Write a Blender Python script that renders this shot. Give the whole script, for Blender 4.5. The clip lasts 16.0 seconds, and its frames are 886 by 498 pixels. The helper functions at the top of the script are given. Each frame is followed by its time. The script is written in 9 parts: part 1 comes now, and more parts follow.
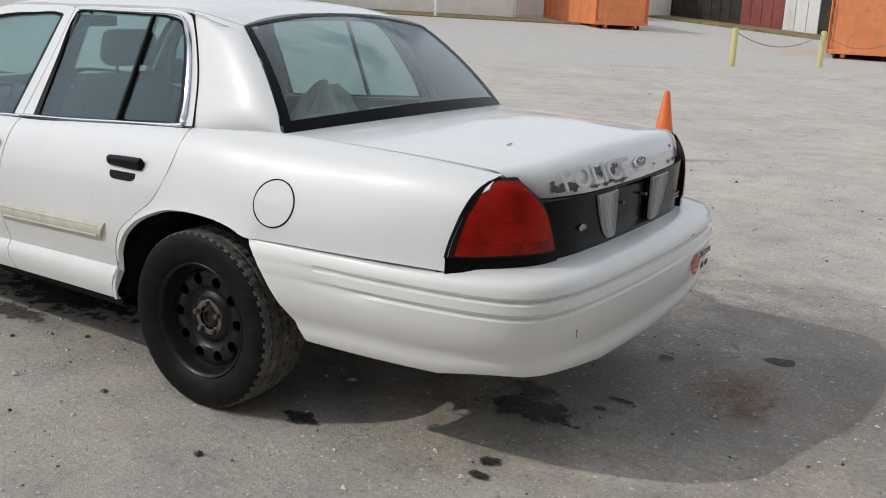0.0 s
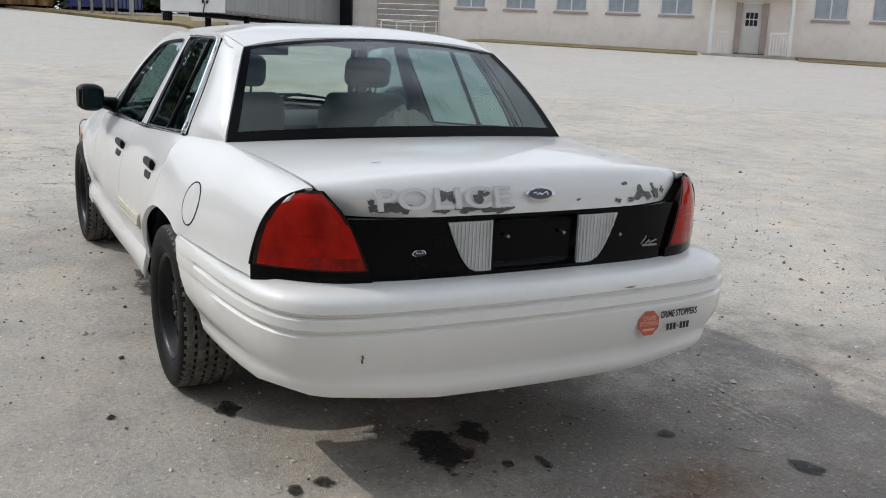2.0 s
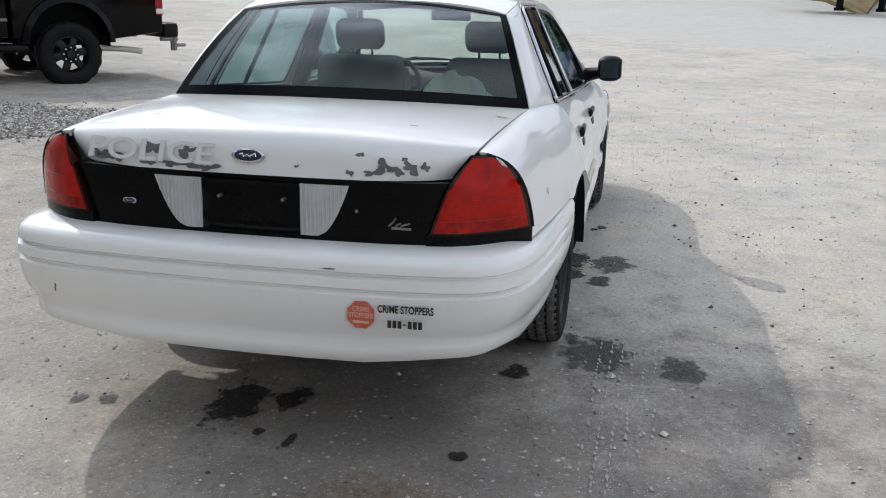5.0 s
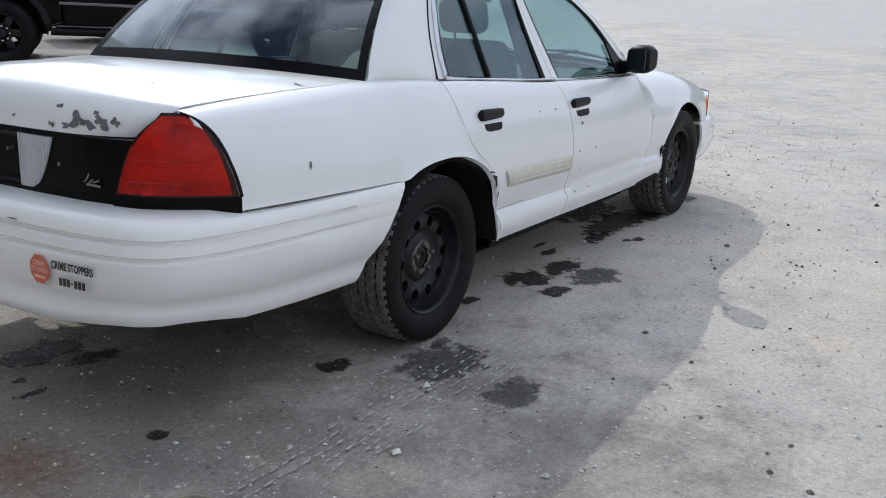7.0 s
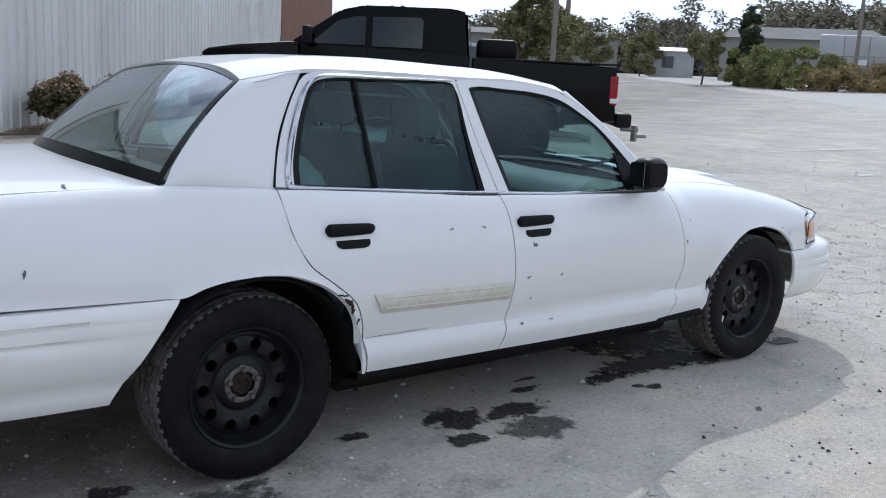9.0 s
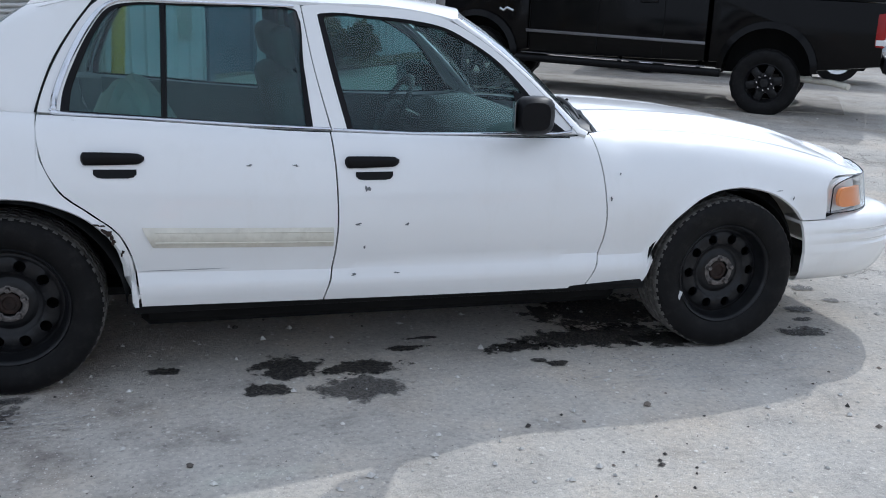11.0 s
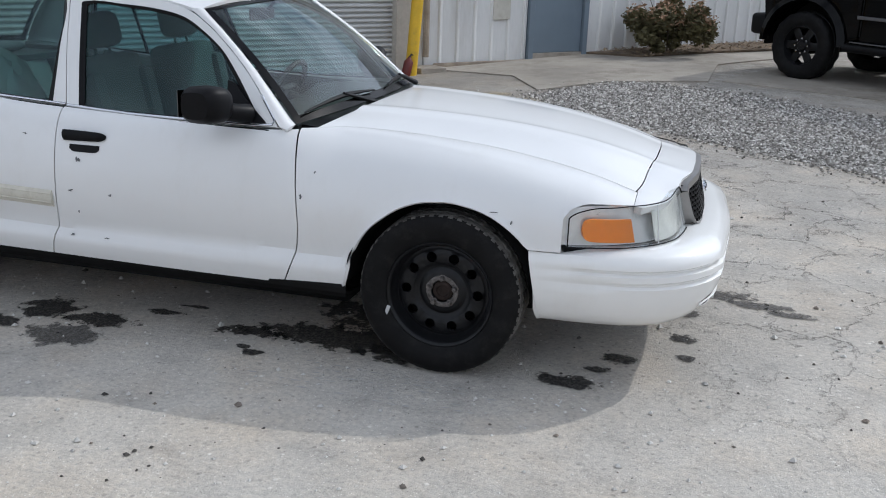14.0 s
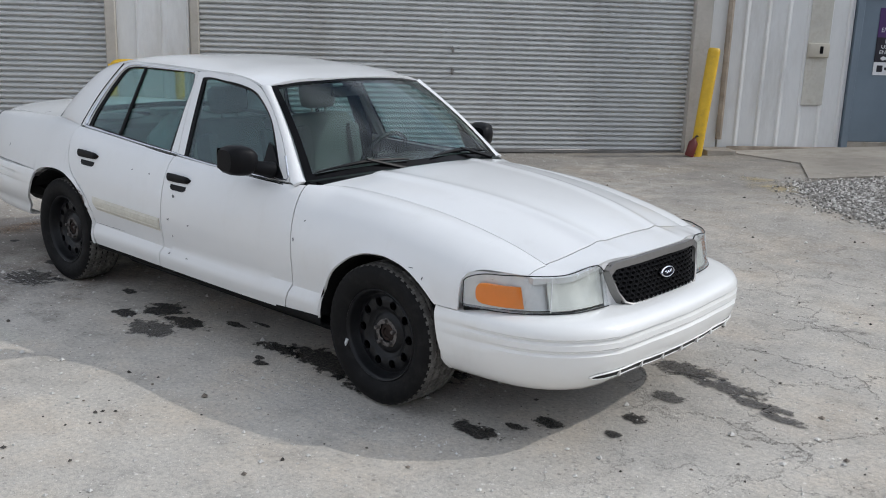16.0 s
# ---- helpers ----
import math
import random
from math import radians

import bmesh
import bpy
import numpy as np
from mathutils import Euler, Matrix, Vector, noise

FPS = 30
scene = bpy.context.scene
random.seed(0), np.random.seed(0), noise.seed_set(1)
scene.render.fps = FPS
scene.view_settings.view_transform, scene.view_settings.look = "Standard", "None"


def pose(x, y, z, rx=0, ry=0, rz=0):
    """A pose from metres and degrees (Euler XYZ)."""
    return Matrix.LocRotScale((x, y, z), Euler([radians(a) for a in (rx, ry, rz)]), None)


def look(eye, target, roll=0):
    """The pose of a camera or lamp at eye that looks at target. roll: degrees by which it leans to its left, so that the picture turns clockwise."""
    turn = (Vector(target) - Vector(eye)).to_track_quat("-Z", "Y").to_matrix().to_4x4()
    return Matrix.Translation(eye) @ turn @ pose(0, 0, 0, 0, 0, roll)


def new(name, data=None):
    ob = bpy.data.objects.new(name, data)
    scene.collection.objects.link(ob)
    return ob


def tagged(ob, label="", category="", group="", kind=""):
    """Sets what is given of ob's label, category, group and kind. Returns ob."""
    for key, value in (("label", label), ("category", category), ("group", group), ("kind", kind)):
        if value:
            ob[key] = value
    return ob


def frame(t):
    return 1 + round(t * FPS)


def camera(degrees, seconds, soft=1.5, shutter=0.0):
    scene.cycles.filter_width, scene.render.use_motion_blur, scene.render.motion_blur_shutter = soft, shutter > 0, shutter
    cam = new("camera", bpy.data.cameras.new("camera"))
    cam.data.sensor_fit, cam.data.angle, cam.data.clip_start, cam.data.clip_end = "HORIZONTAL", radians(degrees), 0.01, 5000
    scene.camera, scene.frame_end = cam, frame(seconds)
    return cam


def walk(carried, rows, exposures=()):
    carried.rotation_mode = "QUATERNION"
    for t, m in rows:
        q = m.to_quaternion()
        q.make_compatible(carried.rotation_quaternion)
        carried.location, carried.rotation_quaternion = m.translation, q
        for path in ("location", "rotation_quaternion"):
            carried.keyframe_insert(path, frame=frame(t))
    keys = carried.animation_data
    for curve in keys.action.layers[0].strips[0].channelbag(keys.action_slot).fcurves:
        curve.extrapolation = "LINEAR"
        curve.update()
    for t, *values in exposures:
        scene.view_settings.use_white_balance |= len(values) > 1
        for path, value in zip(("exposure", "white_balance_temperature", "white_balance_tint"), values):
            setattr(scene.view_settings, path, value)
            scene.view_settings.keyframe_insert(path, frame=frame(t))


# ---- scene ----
cam = camera(49.4, 16.0, soft=1.0)
PATH = [
    (0, (-2.606, 3.342, 1.545), (-1.566, 1.71, 1.039), 2.5),
    (0.5, (-3.035, 3.016, 1.526), (-1.814, 1.503, 1.058), 2.6),
    (1, (-3.429, 2.656, 1.549), (-2.011, 1.332, 1.063), 3.0),
    (1.5, (-3.673, 2.168, 1.539), (-2.101, 1.03, 1.052), 2.7),
    (2, (-3.971, 1.738, 1.512), (-2.241, 0.838, 1.067), 2.3),
    (2.5, (-4.176, 1.295, 1.537), (-2.336, 0.627, 1.128), 3.0),
    (3, (-4.271, 0.777, 1.601), (-2.363, 0.319, 1.216), 2.9),
    (3.2, (-4.327, 0.571, 1.591), (-2.396, 0.221, 1.207), 2.4),
    (5.3, (-4.032, -1.526, 1.486), (-2.17, -1.044, 0.938), 0.7),
    (5.5, (-3.904, -1.713, 1.439), (-2.056, -1.185, 0.885), 0.4),
    (6, (-3.712, -2.189, 1.38), (-1.912, -1.491, 0.859), -0.1),
    (6.5, (-3.507, -2.598, 1.391), (-1.797, -1.697, 0.876), 0.4),
    (7, (-3.147, -2.898, 1.386), (-1.509, -1.874, 0.865), 1.8),
    (7.5, (-2.813, -3.222, 1.426), (-1.259, -2.048, 0.97), 2.5),
    (8, (-2.446, -3.476, 1.493), (-0.987, -2.17, 1.091), 3.7),
    (8.2, (-2.26, -3.548, 1.495), (-0.842, -2.192, 1.105), 3.8),
    (10.3, (-0.225, -4.386, 1.517), (0.531, -2.584, 1.091), 1.1),
    (10.5, (-0.012, -4.446, 1.54), (0.67, -2.619, 1.095), 1.3),
    (11, (0.574, -4.505, 1.499), (1.106, -2.646, 0.987), 2.1),
    (11.5, (1.141, -4.578, 1.498), (1.52, -2.687, 0.97), 2.9),
    (12, (1.684, -4.631, 1.531), (1.922, -2.721, 0.988), 3.8),
    (12.5, (2.28, -4.594, 1.549), (2.374, -2.674, 0.999), 2.2),
    (13, (2.87, -4.672, 1.595), (2.758, -2.755, 1.037), 1.3),
    (13.5, (3.376, -4.579, 1.606), (3.073, -2.695, 1.009), 2.2),
    (14, (3.894, -4.417, 1.671), (3.388, -2.575, 1.08), 1.9),
    (14.5, (4.466, -4.315, 1.722), (3.746, -2.542, 1.142), 2.1),
    (15, (4.973, -4.107, 1.719), (4.075, -2.414, 1.146), 2.0),
    (15.5, (5.473, -3.983, 1.745), (4.376, -2.389, 1.24), 1.3),
    (16, (5.951, -3.923, 1.815), (4.671, -2.461, 1.34), 2.0),
]
EXPOSURES = [(0.0, -0.99, 6240, 10), (1.5, -0.82, 6200, 10), (3.2, -0.81, 6120, 10), (5.5, -0.63, 5960, 10), (8.2, -0.80, 5660, 10), (10.5, -0.78, 5500, 10), (12.0, -0.75, 5680, 10), (13.5, -0.82, 5800, 10), (16.0, -0.92, 5960, 10)]
walk(cam, [(t, look(eye, target, roll)) for t, eye, target, roll in PATH], EXPOSURES)

# ---- sky and sun ----
SUN_TO = Vector((0.82, 0.87, 1.0)).normalized()
world = bpy.data.worlds.new("sky")
scene.world = world
world.use_nodes = True
wn, wl = world.node_tree.nodes, world.node_tree.links
wn.clear()
w_out = wn.new("ShaderNodeOutputWorld")
w_bg = wn.new("ShaderNodeBackground")
w_bg.inputs["Strength"].default_value = 0.118
w_sky = wn.new("ShaderNodeTexSky")
w_sky.sky_type = "NISHITA"
w_sky.sun_disc = False
w_sky.sun_elevation = math.asin(SUN_TO.z)
w_sky.sun_rotation = math.atan2(SUN_TO.x, SUN_TO.y)
w_sky.dust_density = 1.8
w_co = wn.new("ShaderNodeTexCoord")
w_map = wn.new("ShaderNodeMapping")
w_map.inputs["Scale"].default_value = (1.6, 1.6, 4.5)
w_noise = wn.new("ShaderNodeTexNoise")
w_noise.inputs["Scale"].default_value = 1.7
w_noise.inputs["Detail"].default_value = 6.0
w_ramp = wn.new("ShaderNodeValToRGB")
w_ramp.color_ramp.elements[0].position = 0.36
w_ramp.color_ramp.elements[1].position = 0.56
w_mix = wn.new("ShaderNodeMix")
w_mix.data_type = "RGBA"
wl.new(w_co.outputs["Generated"], w_map.inputs["Vector"])
wl.new(w_map.outputs["Vector"], w_noise.inputs["Vector"])
# broken cloud that closes up toward the horizon
w_sep = wn.new("ShaderNodeSeparateXYZ")
w_low = wn.new("ShaderNodeMath")
w_low.operation = "SUBTRACT"
w_low.use_clamp = True
w_low.inputs[0].default_value = 1.0
w_pow = wn.new("ShaderNodeMath")
w_pow.operation = "POWER"
w_pow.inputs[1].default_value = 1.8
w_sum = wn.new("ShaderNodeMath")
w_sum.operation = "MULTIPLY_ADD"
w_sum.inputs[1].default_value = 0.30
wl.new(w_co.outputs["Generated"], w_sep.inputs["Vector"])
wl.new(w_sep.outputs["Z"], w_low.inputs[1])
wl.new(w_low.outputs["Value"], w_pow.inputs[0])
wl.new(w_pow.outputs["Value"], w_sum.inputs[0])
wl.new(w_noise.outputs["Fac"], w_sum.inputs[2])
wl.new(w_sum.outputs["Value"], w_ramp.inputs["Fac"])
wl.new(w_ramp.outputs["Color"], w_mix.inputs[0])
w_dot = wn.new("ShaderNodeVectorMath")
w_dot.operation = "DOT_PRODUCT"
w_dot.inputs[1].default_value = SUN_TO
wl.new(w_co.outputs["Generated"], w_dot.inputs[0])
w_near = wn.new("ShaderNodeMapRange")
w_near.interpolation_type = "SMOOTHERSTEP"
w_near.inputs["From Min"].default_value = 0.62
w_near.inputs["From Max"].default_value = 1.05
w_near.inputs["To Min"].default_value = 1.0
w_near.inputs["To Max"].default_value = 2.0
wl.new(w_dot.outputs["Value"], w_near.inputs["Value"])
w_lit = wn.new("ShaderNodeVectorMath")
w_lit.operation = "SCALE"
w_lit.inputs[0].default_value = (12.2, 12.6, 13.3)
wl.new(w_near.outputs["Result"], w_lit.inputs["Scale"])
wl.new(w_lit.outputs["Vector"], w_mix.inputs[7])
wl.new(w_sky.outputs["Color"], w_mix.inputs[6])
wl.new(w_mix.outputs[2], w_bg.inputs["Color"])
wl.new(w_bg.outputs["Background"], w_out.inputs["Surface"])

sun_data = bpy.data.lights.new("sun", "SUN")
sun_data.energy = 2.8
sun_data.angle = radians(0.6)
sun_data.color = (1.0, 0.93, 0.82)
sun = new("sun", sun_data)
sun.matrix_world = look(SUN_TO * 40, (0, 0, 0))

# ---- materials ----
def nodes_of(name):
    m = bpy.data.materials.new(name)
    m.use_nodes = True
    n = m.node_tree.nodes
    return m, n, m.node_tree.links, n["Principled BSDF"]


def noise_node(n, l, scale, detail=5.0, rough=0.6, coord=None, stretch=None):
    tex = n.new("ShaderNodeTexNoise")
    tex.inputs["Scale"].default_value = scale
    tex.inputs["Detail"].default_value = detail
    tex.inputs["Roughness"].default_value = rough
    co = n.new("ShaderNodeTexCoord")
    if stretch:
        mp = n.new("ShaderNodeMapping")
        mp.inputs["Scale"].default_value = stretch
        l.new(co.outputs["Object"], mp.inputs["Vector"])
        l.new(mp.outputs["Vector"], tex.inputs["Vector"])
    else:
        l.new(co.outputs["Object"], tex.inputs["Vector"])
    return tex


def ramp(n, l, src, stops):
    r = n.new("ShaderNodeValToRGB")
    e = r.color_ramp.elements
    while len(e) < len(stops):
        e.new(0.5)
    for k, (p, c) in enumerate(stops):
        e[k].position = p
        e[k].color = (*c, 1) if len(c) == 3 else c
    l.new(src, r.inputs["Fac"])
    return r.outputs["Color"]


def mixc(n, l, fac, a, b, mode="MIX"):
    m = n.new("ShaderNodeMix")
    m.data_type = "RGBA"
    m.blend_type = mode
    for slot, v in ((0, fac), (6, a), (7, b)):
        if isinstance(v, (int, float)):
            m.inputs[slot].default_value = v
        elif isinstance(v, tuple):
            m.inputs[slot].default_value = (*v, 1)
        else:
            l.new(v, m.inputs[slot])
    return m.outputs[2]


def bump(n, l, bsdf, height, strength, dist=0.01):
    b = n.new("ShaderNodeBump")
    b.inputs["Strength"].default_value = strength
    b.inputs["Distance"].default_value = dist
    l.new(height, b.inputs["Height"])
    l.new(b.outputs["Normal"], bsdf.inputs["Normal"])


def surface(name, col, rough=0.5, metal=0.0, spec=0.5, vary=0.15, big=2.0, fine=40.0, relief=0.1, dist=0.003, coat=0.0, dirt=None, dirt_amount=0.3, stretch=None, coat_rough=0.05):
    """A plain surface with broad and fine colour variation, fine relief and some dirt."""
    m, n, l, b = nodes_of(name)
    lo = tuple(max(0.0, c * (1 - vary)) for c in col)
    hi = tuple(min(1.0, c * (1 + vary)) for c in col)
    n1 = noise_node(n, l, big, 4, 0.6, stretch=stretch)
    n2 = noise_node(n, l, fine, 6, 0.65, stretch=stretch)
    c1 = ramp(n, l, n1.outputs["Fac"], [(0.3, lo), (0.7, hi)])
    c2 = ramp(n, l, n2.outputs["Fac"], [(0.3, (1 - vary * 0.7,) * 3), (0.7, (1, 1, 1))])
    c = mixc(n, l, 1.0, c1, c2, "MULTIPLY")
    if dirt:
        n3 = noise_node(n, l, big * 2.3, 8, 0.7, stretch=stretch)
        d = ramp(n, l, n3.outputs["Fac"], [(0.5, (0, 0, 0)), (0.75, (dirt_amount,) * 3)])
        c = mixc(n, l, d, c, dirt)
    l.new(c, b.inputs["Base Color"])
    r = ramp(n, l, n2.outputs["Fac"], [(0.2, (rough * 0.85,) * 3), (0.8, (min(1, rough * 1.15),) * 3)])
    l.new(r, b.inputs["Roughness"])
    b.inputs["Metallic"].default_value = metal
    b.inputs["Specular IOR Level"].default_value = spec
    b.inputs["Coat Weight"].default_value = coat
    b.inputs["Coat Roughness"].default_value = coat_rough
    if relief:
        bump(n, l, b, n2.outputs["Fac"], relief, dist)
    return m


def car_paint(name, col):
    m, n, l, b = nodes_of(name)
    big = noise_node(n, l, 1.3, 5, 0.6)
    fine = noise_node(n, l, 55, 8, 0.7)
    streak = noise_node(n, l, 5.0, 8, 0.72, stretch=(1.0, 1.0, 0.35))
    c = ramp(n, l, big.outputs["Fac"], [(0.3, tuple(v * 0.95 for v in col)), (0.7, col)])
    d1 = ramp(n, l, streak.outputs["Fac"], [(0.55, (0, 0, 0)), (0.8, (0.22,) * 3)])
    c = mixc(n, l, d1, c, (0.62, 0.6, 0.54))
    d2 = ramp(n, l, fine.outputs["Fac"], [(0.66, (0, 0, 0)), (0.78, (0.10,) * 3)])
    c = mixc(n, l, d2, c, (0.35, 0.33, 0.3))
    l.new(c, b.inputs["Base Color"])
    r = ramp(n, l, streak.outputs["Fac"], [(0.3, (0.34,) * 3), (0.75, (0.5,) * 3)])
    l.new(r, b.inputs["Roughness"])
    b.inputs["Coat Weight"].default_value = 0.8
    b.inputs["Coat Roughness"].default_value = 0.07
    bump(n, l, b, big.outputs["Fac"], 0.12, 0.004)
    return m


def glass_mat(name, tint, gloss_rough=0.015, base=0.045, power=3.0):
    m, n, l, b = nodes_of(name)
    out = n["Material Output"]
    n.remove(b)
    tr = n.new("ShaderNodeBsdfTransparent")
    tr.inputs["Color"].default_value = (*tint, 1)
    gl = n.new("ShaderNodeBsdfGlossy")
    gl.inputs["Roughness"].default_value = gloss_rough
    gl.inputs["Color"].default_value = (0.92, 0.96, 1, 1)
    lw = n.new("ShaderNodeLayerWeight")
    lw.inputs["Blend"].default_value = 0.5
    pw = n.new("ShaderNodeMath")
    pw.operation = "POWER"
    pw.inputs[1].default_value = power
    l.new(lw.outputs["Facing"], pw.inputs[0])
    fr = n.new("ShaderNodeMapRange")
    fr.inputs["To Min"].default_value = base
    fr.inputs["To Max"].default_value = 0.9
    l.new(pw.outputs["Value"], fr.inputs["Value"])
    mx = n.new("ShaderNodeMixShader")
    l.new(fr.outputs["Result"], mx.inputs["Fac"])
    l.new(tr.outputs["BSDF"], mx.inputs[1])
    l.new(gl.outputs["BSDF"], mx.inputs[2])
    l.new(mx.outputs["Shader"], out.inputs["Surface"])
    return m


def ground_mat():
    m, n, l, b = nodes_of("lot_surface")
    n1 = noise_node(n, l, 0.6, 7, 0.66)
    n2 = noise_node(n, l, 3.4, 9, 0.7)
    n3 = noise_node(n, l, 42, 5, 0.7)
    n4 = noise_node(n, l, 150, 3, 0.6)
    co = n.new("ShaderNodeTexCoord")

    def cells(scale, feature="F1"):
        v = n.new("ShaderNodeTexVoronoi")
        v.feature = feature
        v.inputs["Scale"].default_value = scale
        v.inputs["Randomness"].default_value = 1
        l.new(co.outputs["Object"], v.inputs["Vector"])
        return v

    c = ramp(n, l, n1.outputs["Fac"], [(0.30, (0.315, 0.302, 0.282)), (0.50, (0.375, 0.358, 0.332)), (0.70, (0.425, 0.404, 0.37))])
    p = ramp(n, l, n2.outputs["Fac"], [(0.30, (0.62, 0.62, 0.63)), (0.44, (0.90, 0.90, 0.90)), (0.55, (1, 1, 1)), (0.72, (1.16, 1.14, 1.10))])
    c = mixc(n, l, 0.8, c, p, "MULTIPLY")
    # tone across the lot: darker and browner at one side, lighter at the other
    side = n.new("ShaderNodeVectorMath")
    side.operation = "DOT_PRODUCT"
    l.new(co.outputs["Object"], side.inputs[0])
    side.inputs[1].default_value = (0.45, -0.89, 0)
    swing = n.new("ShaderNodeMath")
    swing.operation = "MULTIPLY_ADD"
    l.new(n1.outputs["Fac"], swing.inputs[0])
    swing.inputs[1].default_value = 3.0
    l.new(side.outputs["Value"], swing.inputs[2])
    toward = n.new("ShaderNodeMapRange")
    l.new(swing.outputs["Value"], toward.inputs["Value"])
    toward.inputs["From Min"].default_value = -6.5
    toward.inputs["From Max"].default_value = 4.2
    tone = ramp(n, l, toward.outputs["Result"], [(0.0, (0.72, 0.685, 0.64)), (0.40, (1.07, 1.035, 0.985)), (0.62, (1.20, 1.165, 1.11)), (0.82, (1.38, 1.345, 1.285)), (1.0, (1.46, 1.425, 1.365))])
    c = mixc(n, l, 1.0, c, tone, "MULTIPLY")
    # sedan's shadow deepened in the lot colour: an uneven darker patch behind it
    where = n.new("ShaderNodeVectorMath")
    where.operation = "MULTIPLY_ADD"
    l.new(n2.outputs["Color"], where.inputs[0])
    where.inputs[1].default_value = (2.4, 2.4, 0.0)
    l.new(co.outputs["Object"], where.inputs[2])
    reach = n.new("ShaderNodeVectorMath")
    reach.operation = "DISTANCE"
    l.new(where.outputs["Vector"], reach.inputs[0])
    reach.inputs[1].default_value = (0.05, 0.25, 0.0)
    shadow_patch = n.new("ShaderNodeMapRange")
    l.new(reach.outputs["Value"], shadow_patch.inputs["Value"])
    shadow_patch.inputs["From Min"].default_value = 1.9
    shadow_patch.inputs["From Max"].default_value = 1.0
    c = mixc(n, l, shadow_patch.outputs["Result"], c, mixc(n, l, 1.0, c, (0.60, 0.58, 0.58), "MULTIPLY"))
    # sandy dust lying in drifts
    drift = mixc(n, l, 0.6, n2.outputs["Fac"], noise_node(n, l, 0.28, 5, 0.6).outputs["Fac"])
    dust = ramp(n, l, drift, [(0.53, (0, 0, 0)), (0.62, (0.6,) * 3)])
    c = mixc(n, l, dust, c, (0.56, 0.525, 0.47))
    # faint pink-brown and blue-grey drifts
    tint = noise_node(n, l, 1.15, 6, 0.62)
    c = mixc(n, l, 0.75, c, ramp(n, l, tint.outputs["Fac"], [(0.32, (0.96, 0.98, 1.01)), (0.5, (1, 1, 1)), (0.68, (1.09, 1.02, 0.94))]), "MULTIPLY")
    # rubbed pale scrapes and darker damp traces
    scr = noise_node(n, l, 7.5, 9, 0.75)
    c = mixc(n, l, ramp(n, l, scr.outputs["Fac"], [(0.60, (0, 0, 0)), (0.70, (0.22,) * 3)]), c, (0.62, 0.60, 0.56))
    c = mixc(n, l, ramp(n, l, scr.outputs["Fac"], [(0.28, (0.2,) * 3), (0.40, (0, 0, 0))]), c, (0.17, 0.165, 0.155))
    # aggregate showing through: pale and dark stones of two sizes
    for scale, lim, amount in ((38, 0.82, 0.75), (120, 0.70, 0.7)):
        v = cells(scale)
        pick = ramp(n, l, v.outputs["Color"], [(lim, (0, 0, 0)), (lim + 0.1, (amount,) * 3)])
        core = ramp(n, l, v.outputs["Distance"], [(0.22, (1, 1, 1)), (0.42, (0, 0, 0))])
        worn = ramp(n, l, n1.outputs["Fac"], [(0.35, (0.35,) * 3), (0.6, (1, 1, 1))])
        chips = mixc(n, l, 1.0, mixc(n, l, 1.0, pick, core, "MULTIPLY"), worn, "MULTIPLY")
        c = mixc(n, l, chips, c, (0.86, 0.83, 0.77))
        pit = ramp(n, l, v.outputs["Color"], [(0.12, (amount * 0.55,) * 3), (0.25, (0, 0, 0))])
        pits = mixc(n, l, 1.0, pit, core, "MULTIPLY")
        c = mixc(n, l, pits, c, (0.10, 0.096, 0.09))
        if scale == 38:
            relief = chips
    g = ramp(n, l, n3.outputs["Fac"], [(0.30, (0.62, 0.62, 0.62)), (0.5, (0.99, 0.99, 0.99)), (0.70, (1.22, 1.21, 1.18))])
    c = mixc(n, l, 0.68, c, g, "MULTIPLY")
    # hairline cracks where the slab has broken up
    wob = n.new("ShaderNodeVectorMath")
    wob.operation = "MULTIPLY_ADD"
    l.new(n2.outputs["Color"], wob.inputs[0])
    wob.inputs[1].default_value = (0.7, 0.7, 0.0)
    l.new(co.outputs["Object"], wob.inputs[2])
    ck = cells(1.7, "DISTANCE_TO_EDGE")
    l.new(wob.outputs["Vector"], ck.inputs["Vector"])
    line = ramp(n, l, ck.outputs["Distance"], [(0.002, (0.95,) * 3), (0.010, (0, 0, 0))])
    far = n.new("ShaderNodeVectorMath")
    far.operation = "DISTANCE"
    l.new(wob.outputs["Vector"], far.inputs[0])
    far.inputs[1].default_value = (6.6, 2.8, 0.0)
    fade = n.new("ShaderNodeMapRange")
    l.new(far.outputs["Value"], fade.inputs["Value"])
    fade.inputs["From Min"].default_value = 4.6
    fade.inputs["From Max"].default_value = 2.3
    broken = mixc(n, l, 1.0, fade.outputs["Result"], ramp(n, l, noise_node(n, l, 1.3, 4, 0.6).outputs["Fac"], [(0.38, (0, 0, 0)), (0.50, (0.85,) * 3)]), "MULTIPLY")
    line = mixc(n, l, 1.0, line, broken, "MULTIPLY")
    c = mixc(n, l, line, c, (0.07, 0.066, 0.06))
    # pale concrete past a straight joint: dot(place, normal) against its distance
    sep = n.new("ShaderNodeVectorMath")
    sep.operation = "DOT_PRODUCT"
    l.new(co.outputs["Object"], sep.inputs[0])
    sep.inputs[1].default_value = (0.80, -0.60, 0)
    edge = n.new("ShaderNodeMath")
    edge.operation = "MULTIPLY_ADD"
    l.new(n1.outputs["Fac"], edge.inputs[0])
    edge.inputs[1].default_value = 0.8
    l.new(sep.outputs["Value"], edge.inputs[2])
    mr = n.new("ShaderNodeMapRange")
    l.new(edge.outputs["Value"], mr.inputs["Value"])
    mr.inputs["From Min"].default_value = 18.4
